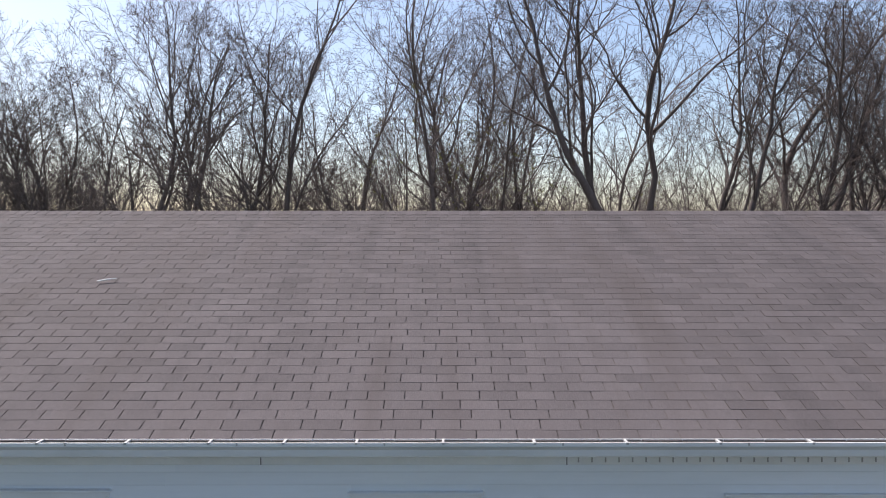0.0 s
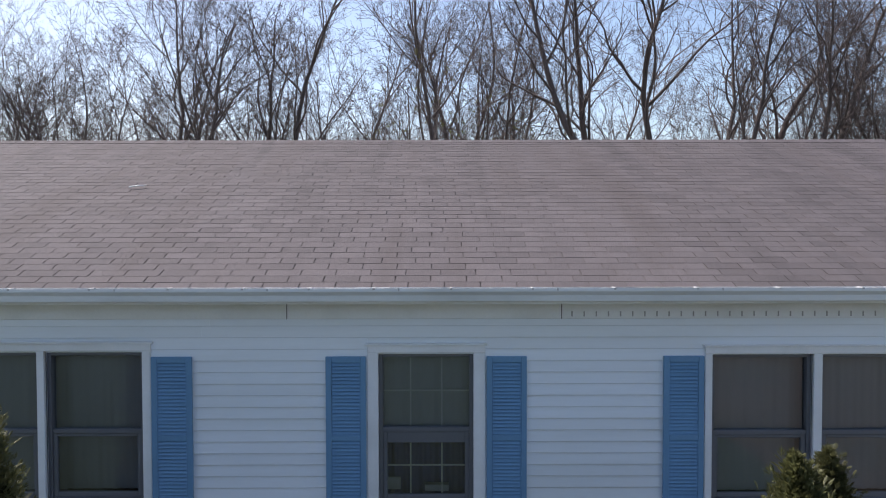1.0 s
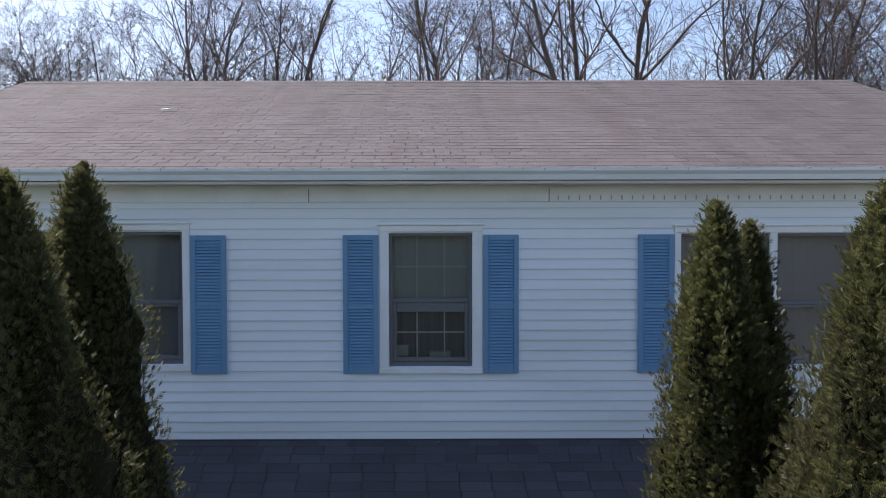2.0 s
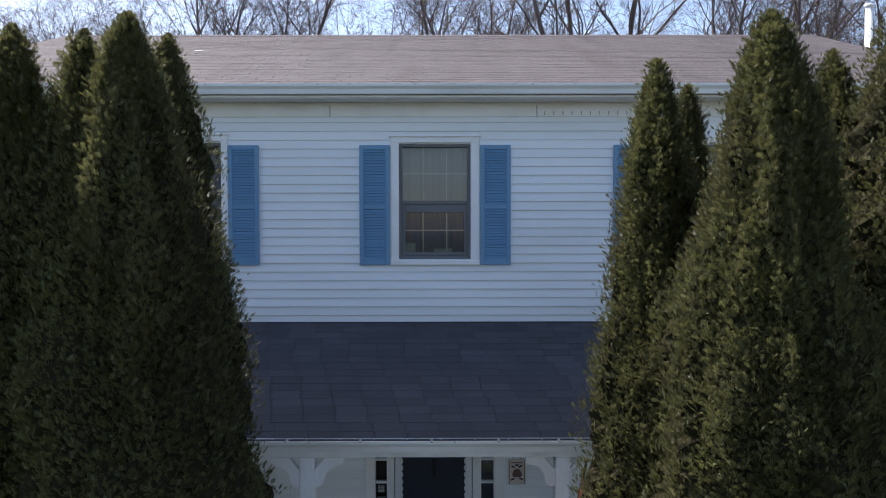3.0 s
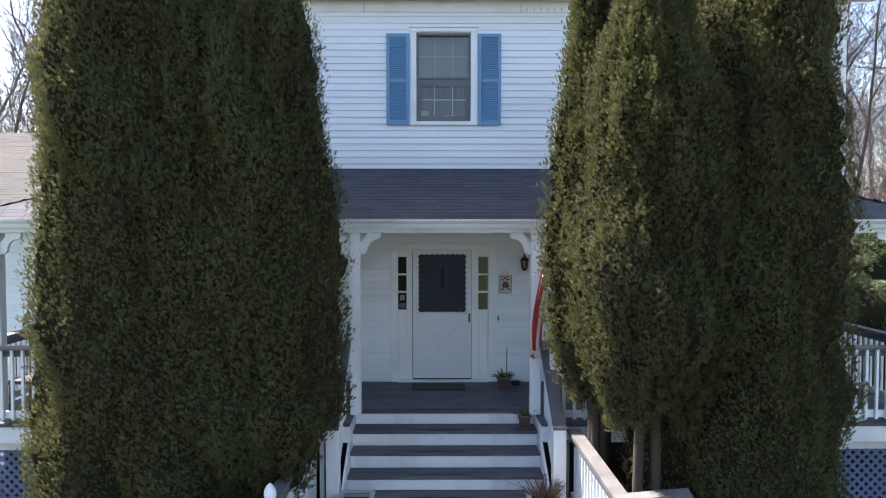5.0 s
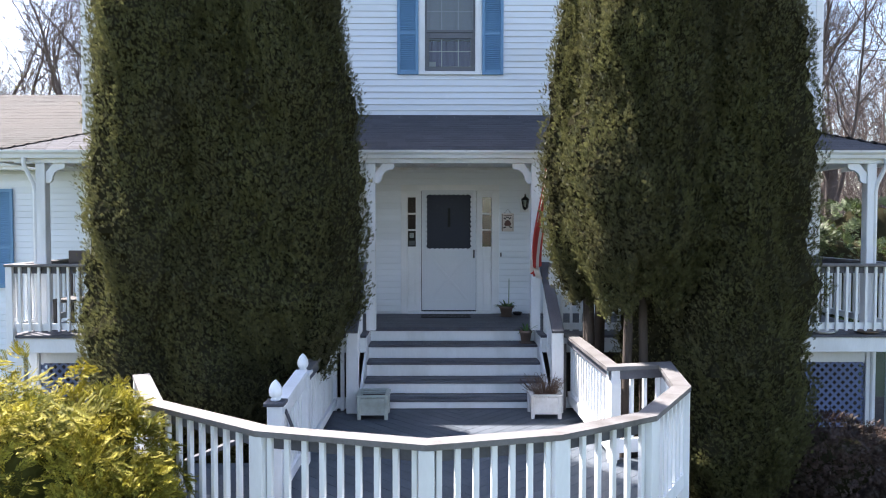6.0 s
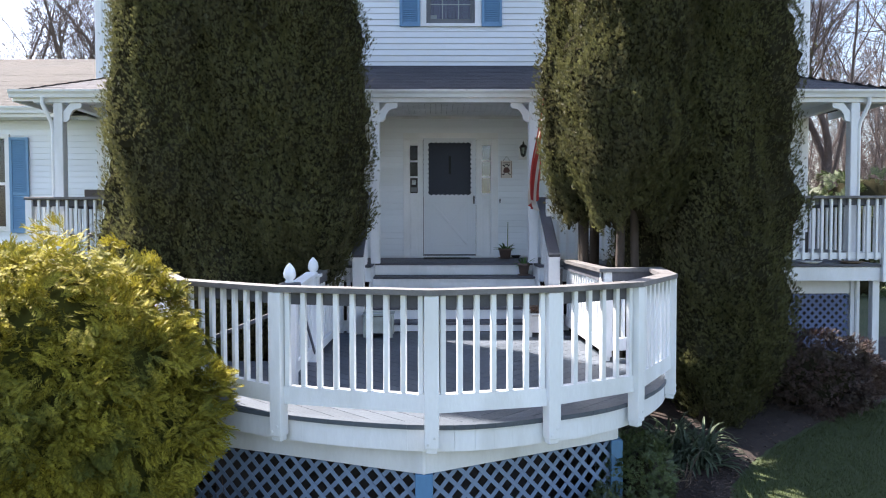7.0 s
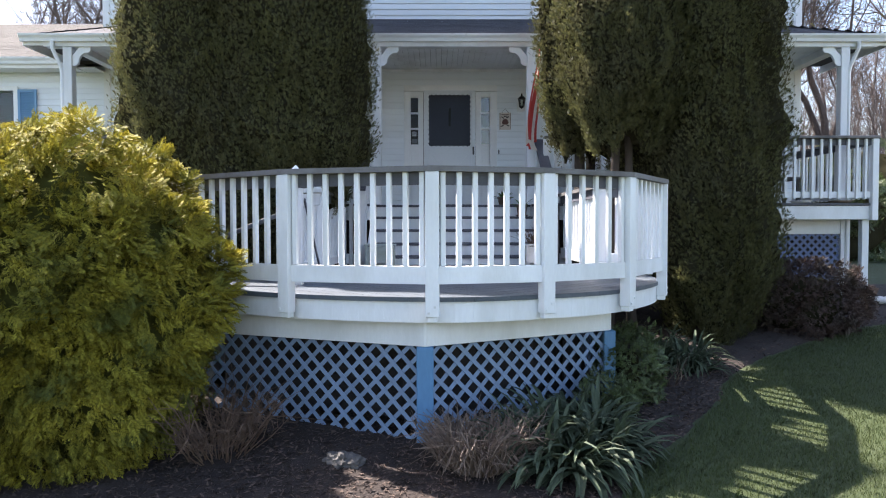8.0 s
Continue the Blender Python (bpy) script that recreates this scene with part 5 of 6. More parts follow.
    v, f = fronds(rng, place, axis, flat, rng.uniform(0.036, 0.07, n) * (1.1 - 0.25 * h), ARB_FROND)
    part("crown", mesh_from_arrays("crown", v, f), mat, t)
    # trunk in two or three stems
    s = Shape()
    for k in range(3):
        a = rng.random() * 6.28
        ox, oy = 0.12 * math.cos(a), 0.12 * math.sin(a)
        s.tube([(x + ox * 1.6, y + oy * 1.6, g - 0.1), (x + ox, y + oy, g + 0.5), (x + ox * 0.6, y + oy * 0.6, base + 0.6), (x + lean[0] * 0.5, y + lean[1] * 0.5, base + tall * 0.6)], [0.075, 0.052, 0.045, 0.025], 9)
        part("trunk", s, BARK, t, "", True)
        s = Shape()
    return t


DARK_ARB = "tall dark green columnar arborvitae west of the front steps"
LIT_ARB = "tall green arborvitae with sunlit flank east of the front steps"
arborvitae(-1.77, -4.05, 8.06, 2.35, 0.83, 101, DARK_ARB, ARB_GREEN, sharp=1.8, sprays=23000)
arborvitae(-2.10, -3.92, 8.0, 2.1, 0.88, 102, DARK_ARB, ARB_GREEN, sprays=10000)
arborvitae(-1.88, -3.15, 8.18, 2.4, 0.77, 103, DARK_ARB, ARB_GREEN, sharp=1.9, sprays=15000)
arborvitae(-2.52, -3.95, 8.02, 1.3, 0.86, 104, DARK_ARB, ARB_GREEN, sprays=23000)
arborvitae(-3.16, -3.90, 8.6, 1.05, 0.82, 105, DARK_ARB, ARB_GREEN, sprays=23000, sharp=0.9)
arborvitae(-3.66, -3.45, 8.6, 1.0, 0.66, 106, DARK_ARB, ARB_GREEN, sharp=0.7, sprays=12000)
arborvitae(1.60, -3.35, 7.95, 3.05, 0.55, 111, LIT_ARB, ARB_GREEN, sharp=1.6, sprays=16000)
arborvitae(1.95, -2.96, 7.85, 3.1, 0.57, 112, LIT_ARB, ARB_GREEN, sprays=12000)
arborvitae(1.97, -4.27, 8.00, 3.02, 0.83, 113, LIT_ARB, ARB_GREEN, sharp=1.7, sprays=25000)
arborvitae(2.80, -3.40, 8.00, 1.2, 0.86, 114, LIT_ARB, ARB_GREEN, sprays=12000)
arborvitae(3.17, -3.95, 8.4, 0.72, 0.78, 115, "broad dark green arborvitae reaching down to the mulch", ARB_GREEN, sprays=23000, sharp=0.8)
arborvitae(2.98, -4.35, 7.0, 0.78, 0.60, 116, "slender dark green arborvitae reaching down to the mulch", ARB_GREEN, sprays=17000)

# ---- golden cypress bush ----
BUSH_GOLD = material("golden_cypress_foliage", (0.25, 0.22, 0.03), 0.25, 0.65, 1.5, 14, 0, island=0.45, gloss=0.12, sheer=0.2, stain=(0.07, 0.09, 0.026), stain_amount=0.85, stain_scale=2.6)
# darker than the sprays: shade deep in the bush, put into the colour
BUSH_INNER_SHADE = material("cypress_inner_shade", (0.06, 0.062, 0.018), 0.45, 1.0, 3, 25, 0.5, gloss=0.0)
BUSH_FROND = spray_template(5, 0.7, 0.05, 0.3, 0.26, 0.4)


def golden_bush(cx, cy, z0, rx, ry, tall, seed, label, sprays, mat, frond, size0, size1, name="cypress_bush", core_mat=None, rise=0.0, per=30, long=0.65, droop=0.0, core=0.83, mid=0.38, sunk=0.14):
    rng = np.random.default_rng(seed)
    t = thing(name, label, "bush")
    n = sprays // per
    u = rng.random(n)
    ph = np.arccos(1 - 1.86 * u)
    th = rng.random(n) * 2 * np.pi
    lump = 1 + lumps(th, ph * 2.2, seed, 0.13, 1.0) + 0.05 * np.sin(9 * th + 3 * ph) * np.sin(8 * ph)
    depth = 0.97 - sunk * rng.random(n) ** 1.4
    out = np.stack([np.sin(ph) * np.cos(th), np.sin(ph) * np.sin(th), np.cos(ph)], -1)
    k = (np.abs(np.sin(ph)) ** 0.62 / np.maximum(np.sin(ph), 1e-3))[:, None]
    body = np.stack([out[:, 0] * k[:, 0] * rx, out[:, 1] * k[:, 0] * ry, out[:, 2] * tall * (1 - mid)], -1)
    body[:, :2] *= (1 - 0.12 * np.clip(-out[:, 2:], 0, 1))
    heart = np.array([cx, cy, z0 + tall * mid]) + body * (lump * depth)[:, None]
    place, way = knobs(rng, heart, out, per, rng.uniform(size0, size1, n), rise)
    # flat arching sprays, shingled over one another, their tips hanging out and down
    outer = np.repeat(out, per, 0)
    hang = np.repeat(out * 0.45 + np.array([0, 0, -droop]) + rng.normal(0, 0.42, out.shape), per, 0)
    axis = hang + rng.normal(0, 0.24, way.shape)
    flat = np.cross(axis, outer + np.array([0, 0, 0.35])) + rng.normal(0, 0.25, way.shape)
    v, f = fronds(rng, place, axis, flat, rng.uniform(size0 * long, size1 * long, len(place)), frond)
    part("foliage", mesh_from_arrays("foliage", v, f), mat, t)
    # solid core whose dark colour gives shaded gaps between the sprays
    rows, cols = 22, 28
    s = Shape()
    for i in range(rows):
        p = math.pi * 0.93 * i / (rows - 1)
        for j in range(cols):
            a = 2 * math.pi * j / cols
            l = core * (1 + float(lumps(np.array([a]), np.array([p * 2.2]), seed, 0.13, 1.0)[0]))
            q = max(math.sin(p), 1e-3) ** 0.62 * (1 - 0.12 * max(-math.cos(p), 0))
            s.v.append((cx + rx * l * q * math.cos(a), cy + ry * l * q * math.sin(a), z0 + tall * mid + tall * (1 - mid) * l * math.cos(p)))
    s.f = [(i * cols + j, (i + 1) * cols + j, (i + 1) * cols + (j + 1) % cols, i * cols + (j + 1) % cols) for i in range(rows - 1) for j in range(cols)]
    part("inner_foliage", s, core_mat or INNER_SHADE, t, "", True)
    part("stem", Shape().tube([(cx, cy, z0 - 0.15), (cx + 0.02, cy, z0 + tall * 0.4)], [0.07, 0.05], 8), BARK, t)
    return t


golden_bush(-3.16, -7.2, ground_z(-3.1, -7.3) - 0.12, 1.18, 1.06, 2.56, 201, "golden yellow-green cypress bush beside the deck", 34000, BUSH_GOLD, BUSH_FROND, 0.085, 0.15, core_mat=BUSH_INNER_SHADE, rise=0.15, per=20, long=0.8, droop=0.4, mid=0.47, sunk=0.2, core=0.84)
REDDISH = material("dull_reddish_shrub_leaves", (0.052, 0.030, 0.023), 0.3, 0.7, 2, 14, 0, island=0.4, sheer=0.2, stain=(0.03, 0.035, 0.015), stain_amount=0.5, stain_scale=3)
SMALL_FROND = spray_template(3, 0.9, 0.10, 0.1, 0.35, 0.42)
golden_bush(4.35, -3.75, ground_z(4.3, -3.8), 0.85, 0.6, 0.85, 202, "low reddish-brown shrub under the porch", 13000, REDDISH, SMALL_FROND, 0.05, 0.10, "low_shrub", per=12, core=0.62)
GREEN_SHRUB = material("dark_shrub_leaves", (0.065, 0.09, 0.03), 0.3, 0.5, 2, 14, 0, island=0.4, sheer=0.2)
golden_bush(1.50, -6.28, ground_z(1.5, -6.3), 0.27, 0.26, 0.66, 203, "small dark green leafy shrub beside the lattice", 3600, GREEN_SHRUB, SMALL_FROND, 0.045, 0.10, "low_shrub", per=9, core=0.45)
golden_bush(1.20, -6.75, ground_z(1.2, -6.7), 0.2, 0.2, 0.36, 204, "low dark green leafy shrub before the lattice corner", 1700, GREEN_SHRUB, SMALL_FROND, 0.04, 0.09, "low_shrub", per=9, core=0.4)

# ---- bare woods behind the house ----
BARE_BARK = material("grey_brown_bare_bark", (0.11, 0.088, 0.080), 0.3, 0.9, 1.5, 18, 0.5, 30, (1, 1, 0.3), own=0.2)
TWIG_BARK = material("reddish_grey_twigs", (0.112, 0.088, 0.080), 0.3, 0.9, 1.5, 18, 0, own=0.25)
BUDS = material("yellow_green_buds", (0.16, 0.15, 0.05), 0.3, 0.7, 2, 15, 0, island=0.3, sheer=0.3)


class Wood:
    """Grows one bare tree as tapered tubes: thick wood and fine twigs apart."""

    def __init__(self, seed):
        self.r = random.Random(seed)
        self.thick, self.fine, self.tips = Shape(), Shape(), []

    def limb(self, pos, way, length, radius, level, most, crook, lift):
        """One crooked limb that bends towards the light, and all that grows on it."""
        r, pts, radii = self.r, [Vector(pos)], [radius]
        n = (16, 9, 6, 3, 2)[min(level, 4)]
        end = max(radius * (0.12, 0.2, 0.3, 0.4, 0.5)[min(level, 4)], 0.0035)
        way = Vector(way).normalized()
        ways = [way.copy()]
        sway = Vector((r.gauss(0, 1), r.gauss(0, 1), 0)) * crook * 0.35
        for i in range(n):
            bend = crook * (0.8, 1.25, 1.5, 1.6, 1.2)[min(level, 4)]
            if r.random() < 0.3:
                sway = Vector((r.gauss(0, 1), r.gauss(0, 1), r.gauss(0, 0.4))) * crook * 0.6
            way = way + sway + Vector((r.gauss(0, bend), r.gauss(0, bend), r.gauss(0, bend * 0.5) + lift * (0.07, 0.10, 0.06, 0.03, 0.02)[min(level, 4)]))
            way.normalize()
            pts.append(pts[-1] + way * length / n)
            radii.append(radius + (end - radius) * ((i + 1) / n) ** 0.85)
            ways.append(way.copy())
        sides = (9, 6, 4, 3, 3)[min(level, 4)]
        (self.thick if level < 2 else self.fine).tube(pts, radii, sides, False)
        if level >= most:
            self.tips.append(pts[-1])
            return
        kids = (r.randint(12, 15), r.randint(8, 11), r.randint(5, 8), r.randint(3, 4))[min(level, 3)]
        turn = r.uniform(0, 6.28)
        for k in range(kids):
            f = min((0.38 if level == 0 else 0.16) + (0.62 if level == 0 else 0.84) * (k + r.random()) / kids, 0.995)
            j = min(int(f * n), n - 1)
            p = pts[j].lerp(pts[j + 1], f * n - j)
            base = ways[j]
            turn += 2.4 + r.gauss(0, 0.5)
            side = base.orthogonal().normalized()
            side.rotate(Matrix.Rotation(turn, 3, base))
            a = r.uniform(0.45, 0.95) if level < 2 else r.uniform(0.4, 1.05)
            d = base * math.cos(a) + side * math.sin(a)
            share = (0.42, 0.44, 0.46, 0.5)[min(level, 3)] * r.uniform(0.55, 1.3) * (1.25 - 0.75 * f)
            rad = min(radii[j] * r.uniform(0.45, 0.7), 0.0125 * length * share)
            self.limb(p, d, length * share, max(rad, 0.0055), level + 1, most, crook * 1.15, lift)


def bare_tree(seed, tall, radius, crook, lean, label, most=4, buds=0, forks=0):
    w = Wood(seed)
    t = thing("bare_tree", label, "tree", "bare trees behind the house")
    if forks:
        p = Vector((lean[0] * 5.5, lean[1] * 5.5, 5.5))
        w.thick.tube([(0, 0, -0.4), p * 0.35, p * 0.7 + Vector((0.1, 0.05, 0)), p], [radius * 1.25, radius * 1.05, radius, radius * 0.9], 10, False)
        for k in range(forks):
            a = k * 6.28 / forks + w.r.uniform(-0.5, 0.5)
            w.limb(p - Vector((0, 0, 0.3)), (lean[0] + 0.42 * math.cos(a), lean[1] + 0.35 * math.sin(a), 1), tall * w.r.uniform(0.58, 0.74), radius * w.r.uniform(0.55, 0.72), 0, most, crook, 1)
    else:
        w.limb((0, 0, -0.4), (lean[0], lean[1], 1), tall * 0.9, radius, 0, most, crook, 1)
    part("trunk", w.thick, BARE_BARK, t, "", True)
    tagged(part("twig_crown", w.fine, TWIG_BARK, t), "", "", "", "stuff")
    if buds:
        rng = np.random.default_rng(seed)
        tips = np.array([tuple(p) for p in w.tips])
        tips = tips[tips[:, 2] < tall * 0.62]
        tips = tips[rng.random(len(tips)) < buds]
        n = len(tips)
        v, f = fronds(rng, tips + rng.normal(0, 0.1, (n, 3)), rng.normal(0, 1, (n, 3)), rng.normal(0, 1, (n, 3)), rng.uniform(0.08, 0.2, n), SMALL_FROND)
        tagged(part("bud_haze", mesh_from_arrays("bud_haze", v, f), BUDS, t), "", "", "", "stuff")
    return t


def thicket(seed, label):
    """A clump of thin upright saplings and arching stems."""
    w = Wood(seed)
    t = thing("sapling_clump", label, "shrub", "saplings behind the house")
    for k in range(12):
        x, y = w.r.uniform(-1.9, 1.9), w.r.uniform(-1.6, 1.6)
        w.limb((x, y, -0.3), (w.r.gauss(0, 0.14), w.r.gauss(0, 0.14), 1), w.r.uniform(4.5, 9.0), w.r.uniform(0.014, 0.036), 1, 3, 0.09, 1)
    tagged(part("brushwood", w.thick, BARE_BARK, t), "", "", "", "stuff")
    tagged(part("twig_crown", w.fine, TWIG_BARK, t), "", "", "", "stuff")
    return t


def young_tree(seed, label):
    """A slender bare tree of the deep woods, drawn with few twigs."""
    w = Wood(seed)
    t = thing("young_tree", label, "tree", "young trees deep in the woods")
    for k in range(4):
        x, y = w.r.uniform(-2.4, 2.4), w.r.uniform(-1.5, 1.5)
        w.limb((x, y, -0.3), (w.r.gauss(0, 0.09), w.r.gauss(0, 0.09), 1), w.r.uniform(9.5, 13.5), w.r.uniform(0.04, 0.08), 1, 4, 0.07, 1)
    tagged(part("brushwood", w.thick, BARE_BARK, t), "", "", "", "stuff")
    tagged(part("twig_crown", w.fine, TWIG_BARK, t), "", "", "", "stuff")
    return t


GREY_TREE = "tall bare grey-brown deciduous tree behind the house"
templates = [
    bare_tree(301, 21, 0.22, 0.075, (0.02, 0), GREY_TREE),
    bare_tree(302, 20, 0.17, 0.08, (-0.16, 0), "bare leaning deciduous tree behind the house"),
    bare_tree(303, 22, 0.33, 0.11, (-0.03, 0.05), "large bare forked tree with crooked limbs behind the house", forks=3),
    bare_tree(304, 18, 0.13, 0.07, (0.03, 0), GREY_TREE),
    bare_tree(305, 20, 0.15, 0.06, (0.04, -0.03), "bare tree with first yellow-green buds behind the house", buds=0.3),
    bare_tree(306, 21, 0.33, 0.15, (0.08, 0), "large bare crooked tree with spreading limbs behind the house", forks=2),
]
thickets = [thicket(311 + i, "clump of thin bare saplings at the edge of the woods") for i in range(3)]
# front row, each where its trunk stands: template, x, y, size, turn
FRONT = [
    (5, 12.3, 18.5, 1.0, 0), (2, 6.9, 18.5, 0.95, 40), (0, -4.0, 18.5, 0.95, 10), (1, -7.8, 18.5, 0.95, 0), (3, -3.0, 19.5, 0.85, 90),
    (4, 0.2, 18.0, 1.0, 30), (4, 2.6, 19.5, 0.95, 200), (3, -5.9, 20, 0.95, 150), (2, -14.5, 21, 0.68, 120), (0, -16, 22, 0.75, 220),
    (1, -10.4, 19, 0.82, 20), (5, 17.8, 19.5, 0.85, 120), (3, 9.6, 20, 0.85, 260), (0, 21.5, 18, 0.9, 75), (2, 25.5, 20, 0.9, 310), (5, -20, 19, 0.7, 10),
    (3, -12.2, 18, 0.8, 45), (1, 15.0, 20, 0.9, 170), (4, -18, 17, 0.75, 145), (0, -24, 21, 0.8, 200), (3, 4.6, 18.5, 0.9, 10), (4, 0.9, 20.5, 0.9, 80),
    (3, 14.0, 19, 0.95, 310), (0, -11.6, 22, 0.72, 130), (3, -13.6, 20, 0.85, 200), (0, 3.4, 22, 0.8, 100),
    (2, -9.2, 19.5, 0.8, 200), (5, -15.2, 18.2, 0.72, 250), (2, 10.6, 19.0, 0.82, 150), (0, 14.6, 21, 0.9, 200), (2, 1.2, 22, 0.8, 90), (0, -2.0, 22.5, 0.85, 15),
    (1, -1.6, 21, 0.82, 60), (4, 5.6, 22, 0.85, 120), (0, 8.2, 22.5, 0.8, 20), (3, 11.0, 21.5, 0.85, 0), (1, 9.8, 18.5, 0.8, 230), (3, -9.0, 21, 0.85, 75),
    (0, -6.9, 22.5, 0.78, 300), (3, -1.0, 19.5, 0.82, 180), (4, 16.6, 18.5, 0.85, 45), (3, 13.2, 22, 0.85, 10), (0, -14.8, 19, 0.7, 85), (1, 1.8, 23, 0.85, 330),
]
used = set()


def scaled_copy(ob, m, size):
    c = copy_thing(ob, m)
    c.scale = (size,) * 3
    return c


rnd = random.Random(77)
spots = [(i, x, y, s, a) for i, x, y, s, a in FRONT]
for k in range(34):
    y = rnd.uniform(25, 58)
    spots.append((rnd.randrange(6), rnd.uniform(-0.72, 0.72) * (y + 12), y, rnd.uniform(0.55, 0.8), rnd.uniform(0, 360)))
for i, x, y, s, a in spots:
    m = Matrix.Translation((x, y, ground_z(x, y))) @ Matrix.Rotation(radians(a), 4, "Z")
    if i not in used:
        used.add(i)
        templates[i].matrix_basis = m @ Matrix.Scale(s, 4)
    else:
        scaled_copy(templates[i], m, s)
placed = set()
for k in range(62):
    y = rnd.choice((rnd.uniform(14, 19), rnd.uniform(19, 34), rnd.uniform(30, 60)))
    i, x, a, s = rnd.randrange(3), rnd.uniform(-0.78, 0.78) * (y + 12), rnd.uniform(0, 360), rnd.uniform(0.7, 1.15)
    m = Matrix.Translation((x, y, ground_z(x, y))) @ Matrix.Rotation(radians(a), 4, "Z")
    if i not in placed:
        placed.add(i)
        thickets[i].matrix_basis = m @ Matrix.Scale(s, 4)
    else:
        scaled_copy(thickets[i], m, s)

slim = [young_tree(331 + i, "group of slender bare young trees deep in the woods") for i in range(4)]
for k in range(110):
    y = 21 + 34 * (k / 110) ** 1.3
    x, a, z = rnd.uniform(-0.74, 0.74) * (y + 12), rnd.uniform(0, 360), rnd.uniform(0.7, 1.15)
    m = Matrix.Translation((x, y, ground_z(x, y))) @ Matrix.Rotation(radians(a), 4, "Z")
    if k < 4:
        slim[k].matrix_basis = m @ Matrix.Scale(z, 4)
    else:
        scaled_copy(slim[k % 4], m, z)

# ---- small things on the porch and steps ----
RED = material("faded_red_cloth", (0.50, 0.05, 0.045), 0.15, 0.8, 4, 40, 0.1, sheer=0.25)
CREAM = material("cream_cloth", (0.72, 0.66, 0.60), 0.1, 0.8, 4, 40, 0.1, sheer=0.25)
TERRACOTTA = material("grey_brown_clay", (0.17, 0.12, 0.10), 0.2, 0.8, 4, 40, 0.2)
PLANTER = material("pale_green_weathered_paint", (0.42, 0.46, 0.42), 0.15, 0.7, 4, 50, 0.25, stain=(0.25, 0.25, 0.2), stain_amount=0.5, stain_scale=5)
PLANTER_WHITE = material("white_weathered_planter_paint", (0.62, 0.62, 0.62), 0.15, 0.7, 4, 50, 0.25, stain=(0.35, 0.32, 0.28), stain_amount=0.5, stain_scale=5)
POTTING = material("dark_potting_soil", (0.03, 0.022, 0.018), 0.3, 0.95, 8, 60, 0.6)
LEAF = material("fresh_green_leaves", (0.07, 0.15, 0.03), 0.25, 0.5, 6, 40, 0, island=0.35, sheer=0.25)
DRY = material("dry_grass_stems", (0.15, 0.108, 0.082), 0.25, 0.8, 6, 60, 0, island=0.4)
DRY_TWIG = material("dry_brown_twigs", (0.12, 0.075, 0.05), 0.25, 0.8, 6, 60, 0, island=0.35)
LILY = material("blue_green_strap_leaves", (0.068, 0.09, 0.055), 0.25, 0.6, 3, 40, 0, island=0.35, sheer=0.2, gloss=0.2)
LAMP_GLASS = glass_material("lamp_glass", (0.8, 0.85, 0.8))
PINKISH = material("dusty_red_paint", (0.13, 0.065, 0.055), 0.2, 0.7, 6, 50)


def strip_flag():
    """A limp flag draped in long folds from a tilted pole on the east porch post."""
    t = thing("flag", "red and white striped flag hanging limp from a dark pole", "flag")
    a, b = Vector((1.22, -1.99, 3.78)), Vector((1.27, -2.62, 4.86))
    part("pole", Shape().tube([a, b], [0.013, 0.011], 8), METAL_DARK, t, "", True)
    part("pole_bracket", Shape().box((1.20, -2.0, 3.74), (1.24, -1.976, 3.82), 0.004), GUTTER_WHITE, t)
    part("pole_knob", Shape().lathe((b.x, b.y, b.z), [(0.008, 0), (0.02, 0.012), (0.018, 0.03), (0.004, 0.04)], 10), METAL_DARK, t)
    n, rows = 9, 24
    for k in range(n):
        s = Shape()
        for i in range(rows + 1):
            q = i / rows
            for e in (k / n, (k + 1) / n):
                top = a.lerp(b, 0.30 + 0.62 * e)
                foot = Vector((1.25 - 0.16 * e, -2.10 - 0.32 * e, 3.27 - 0.14 * math.sin(3.1 * e)))
                fold = 0.035 * math.sin(e * 19 + q * 2.4) * (0.3 + q) + 0.03 * math.sin(q * 5.5)
                p = top.lerp(foot, q)
                s.v.append((p.x + fold - 0.05 * math.sin(q * 3.1) * e, p.y + 0.7 * fold, p.z))
        s.f = [(2 * i, 2 * i + 1, 2 * i + 3, 2 * i + 2) for i in range(rows)]
        part("stripe", s, RED if k % 2 == 0 else CREAM, t, "red stripe" if k % 2 == 0 else "cream stripe", True)
    tail = Shape()
    for i in range(9):
        q = i / 8
        tail.v += [(1.09 + 0.05 * q, -2.40 + 0.03 * q, 3.27 - 0.15 * q), (1.17 + 0.06 * q, -2.37 + 0.02 * math.sin(6 * q), 3.23 - 0.13 * q)]
    tail.f = [(2 * i, 2 * i + 1, 2 * i + 3, 2 * i + 2) for i in range(8)]
    part("flag_tail", tail, CREAM, t, "", True)


strip_flag()


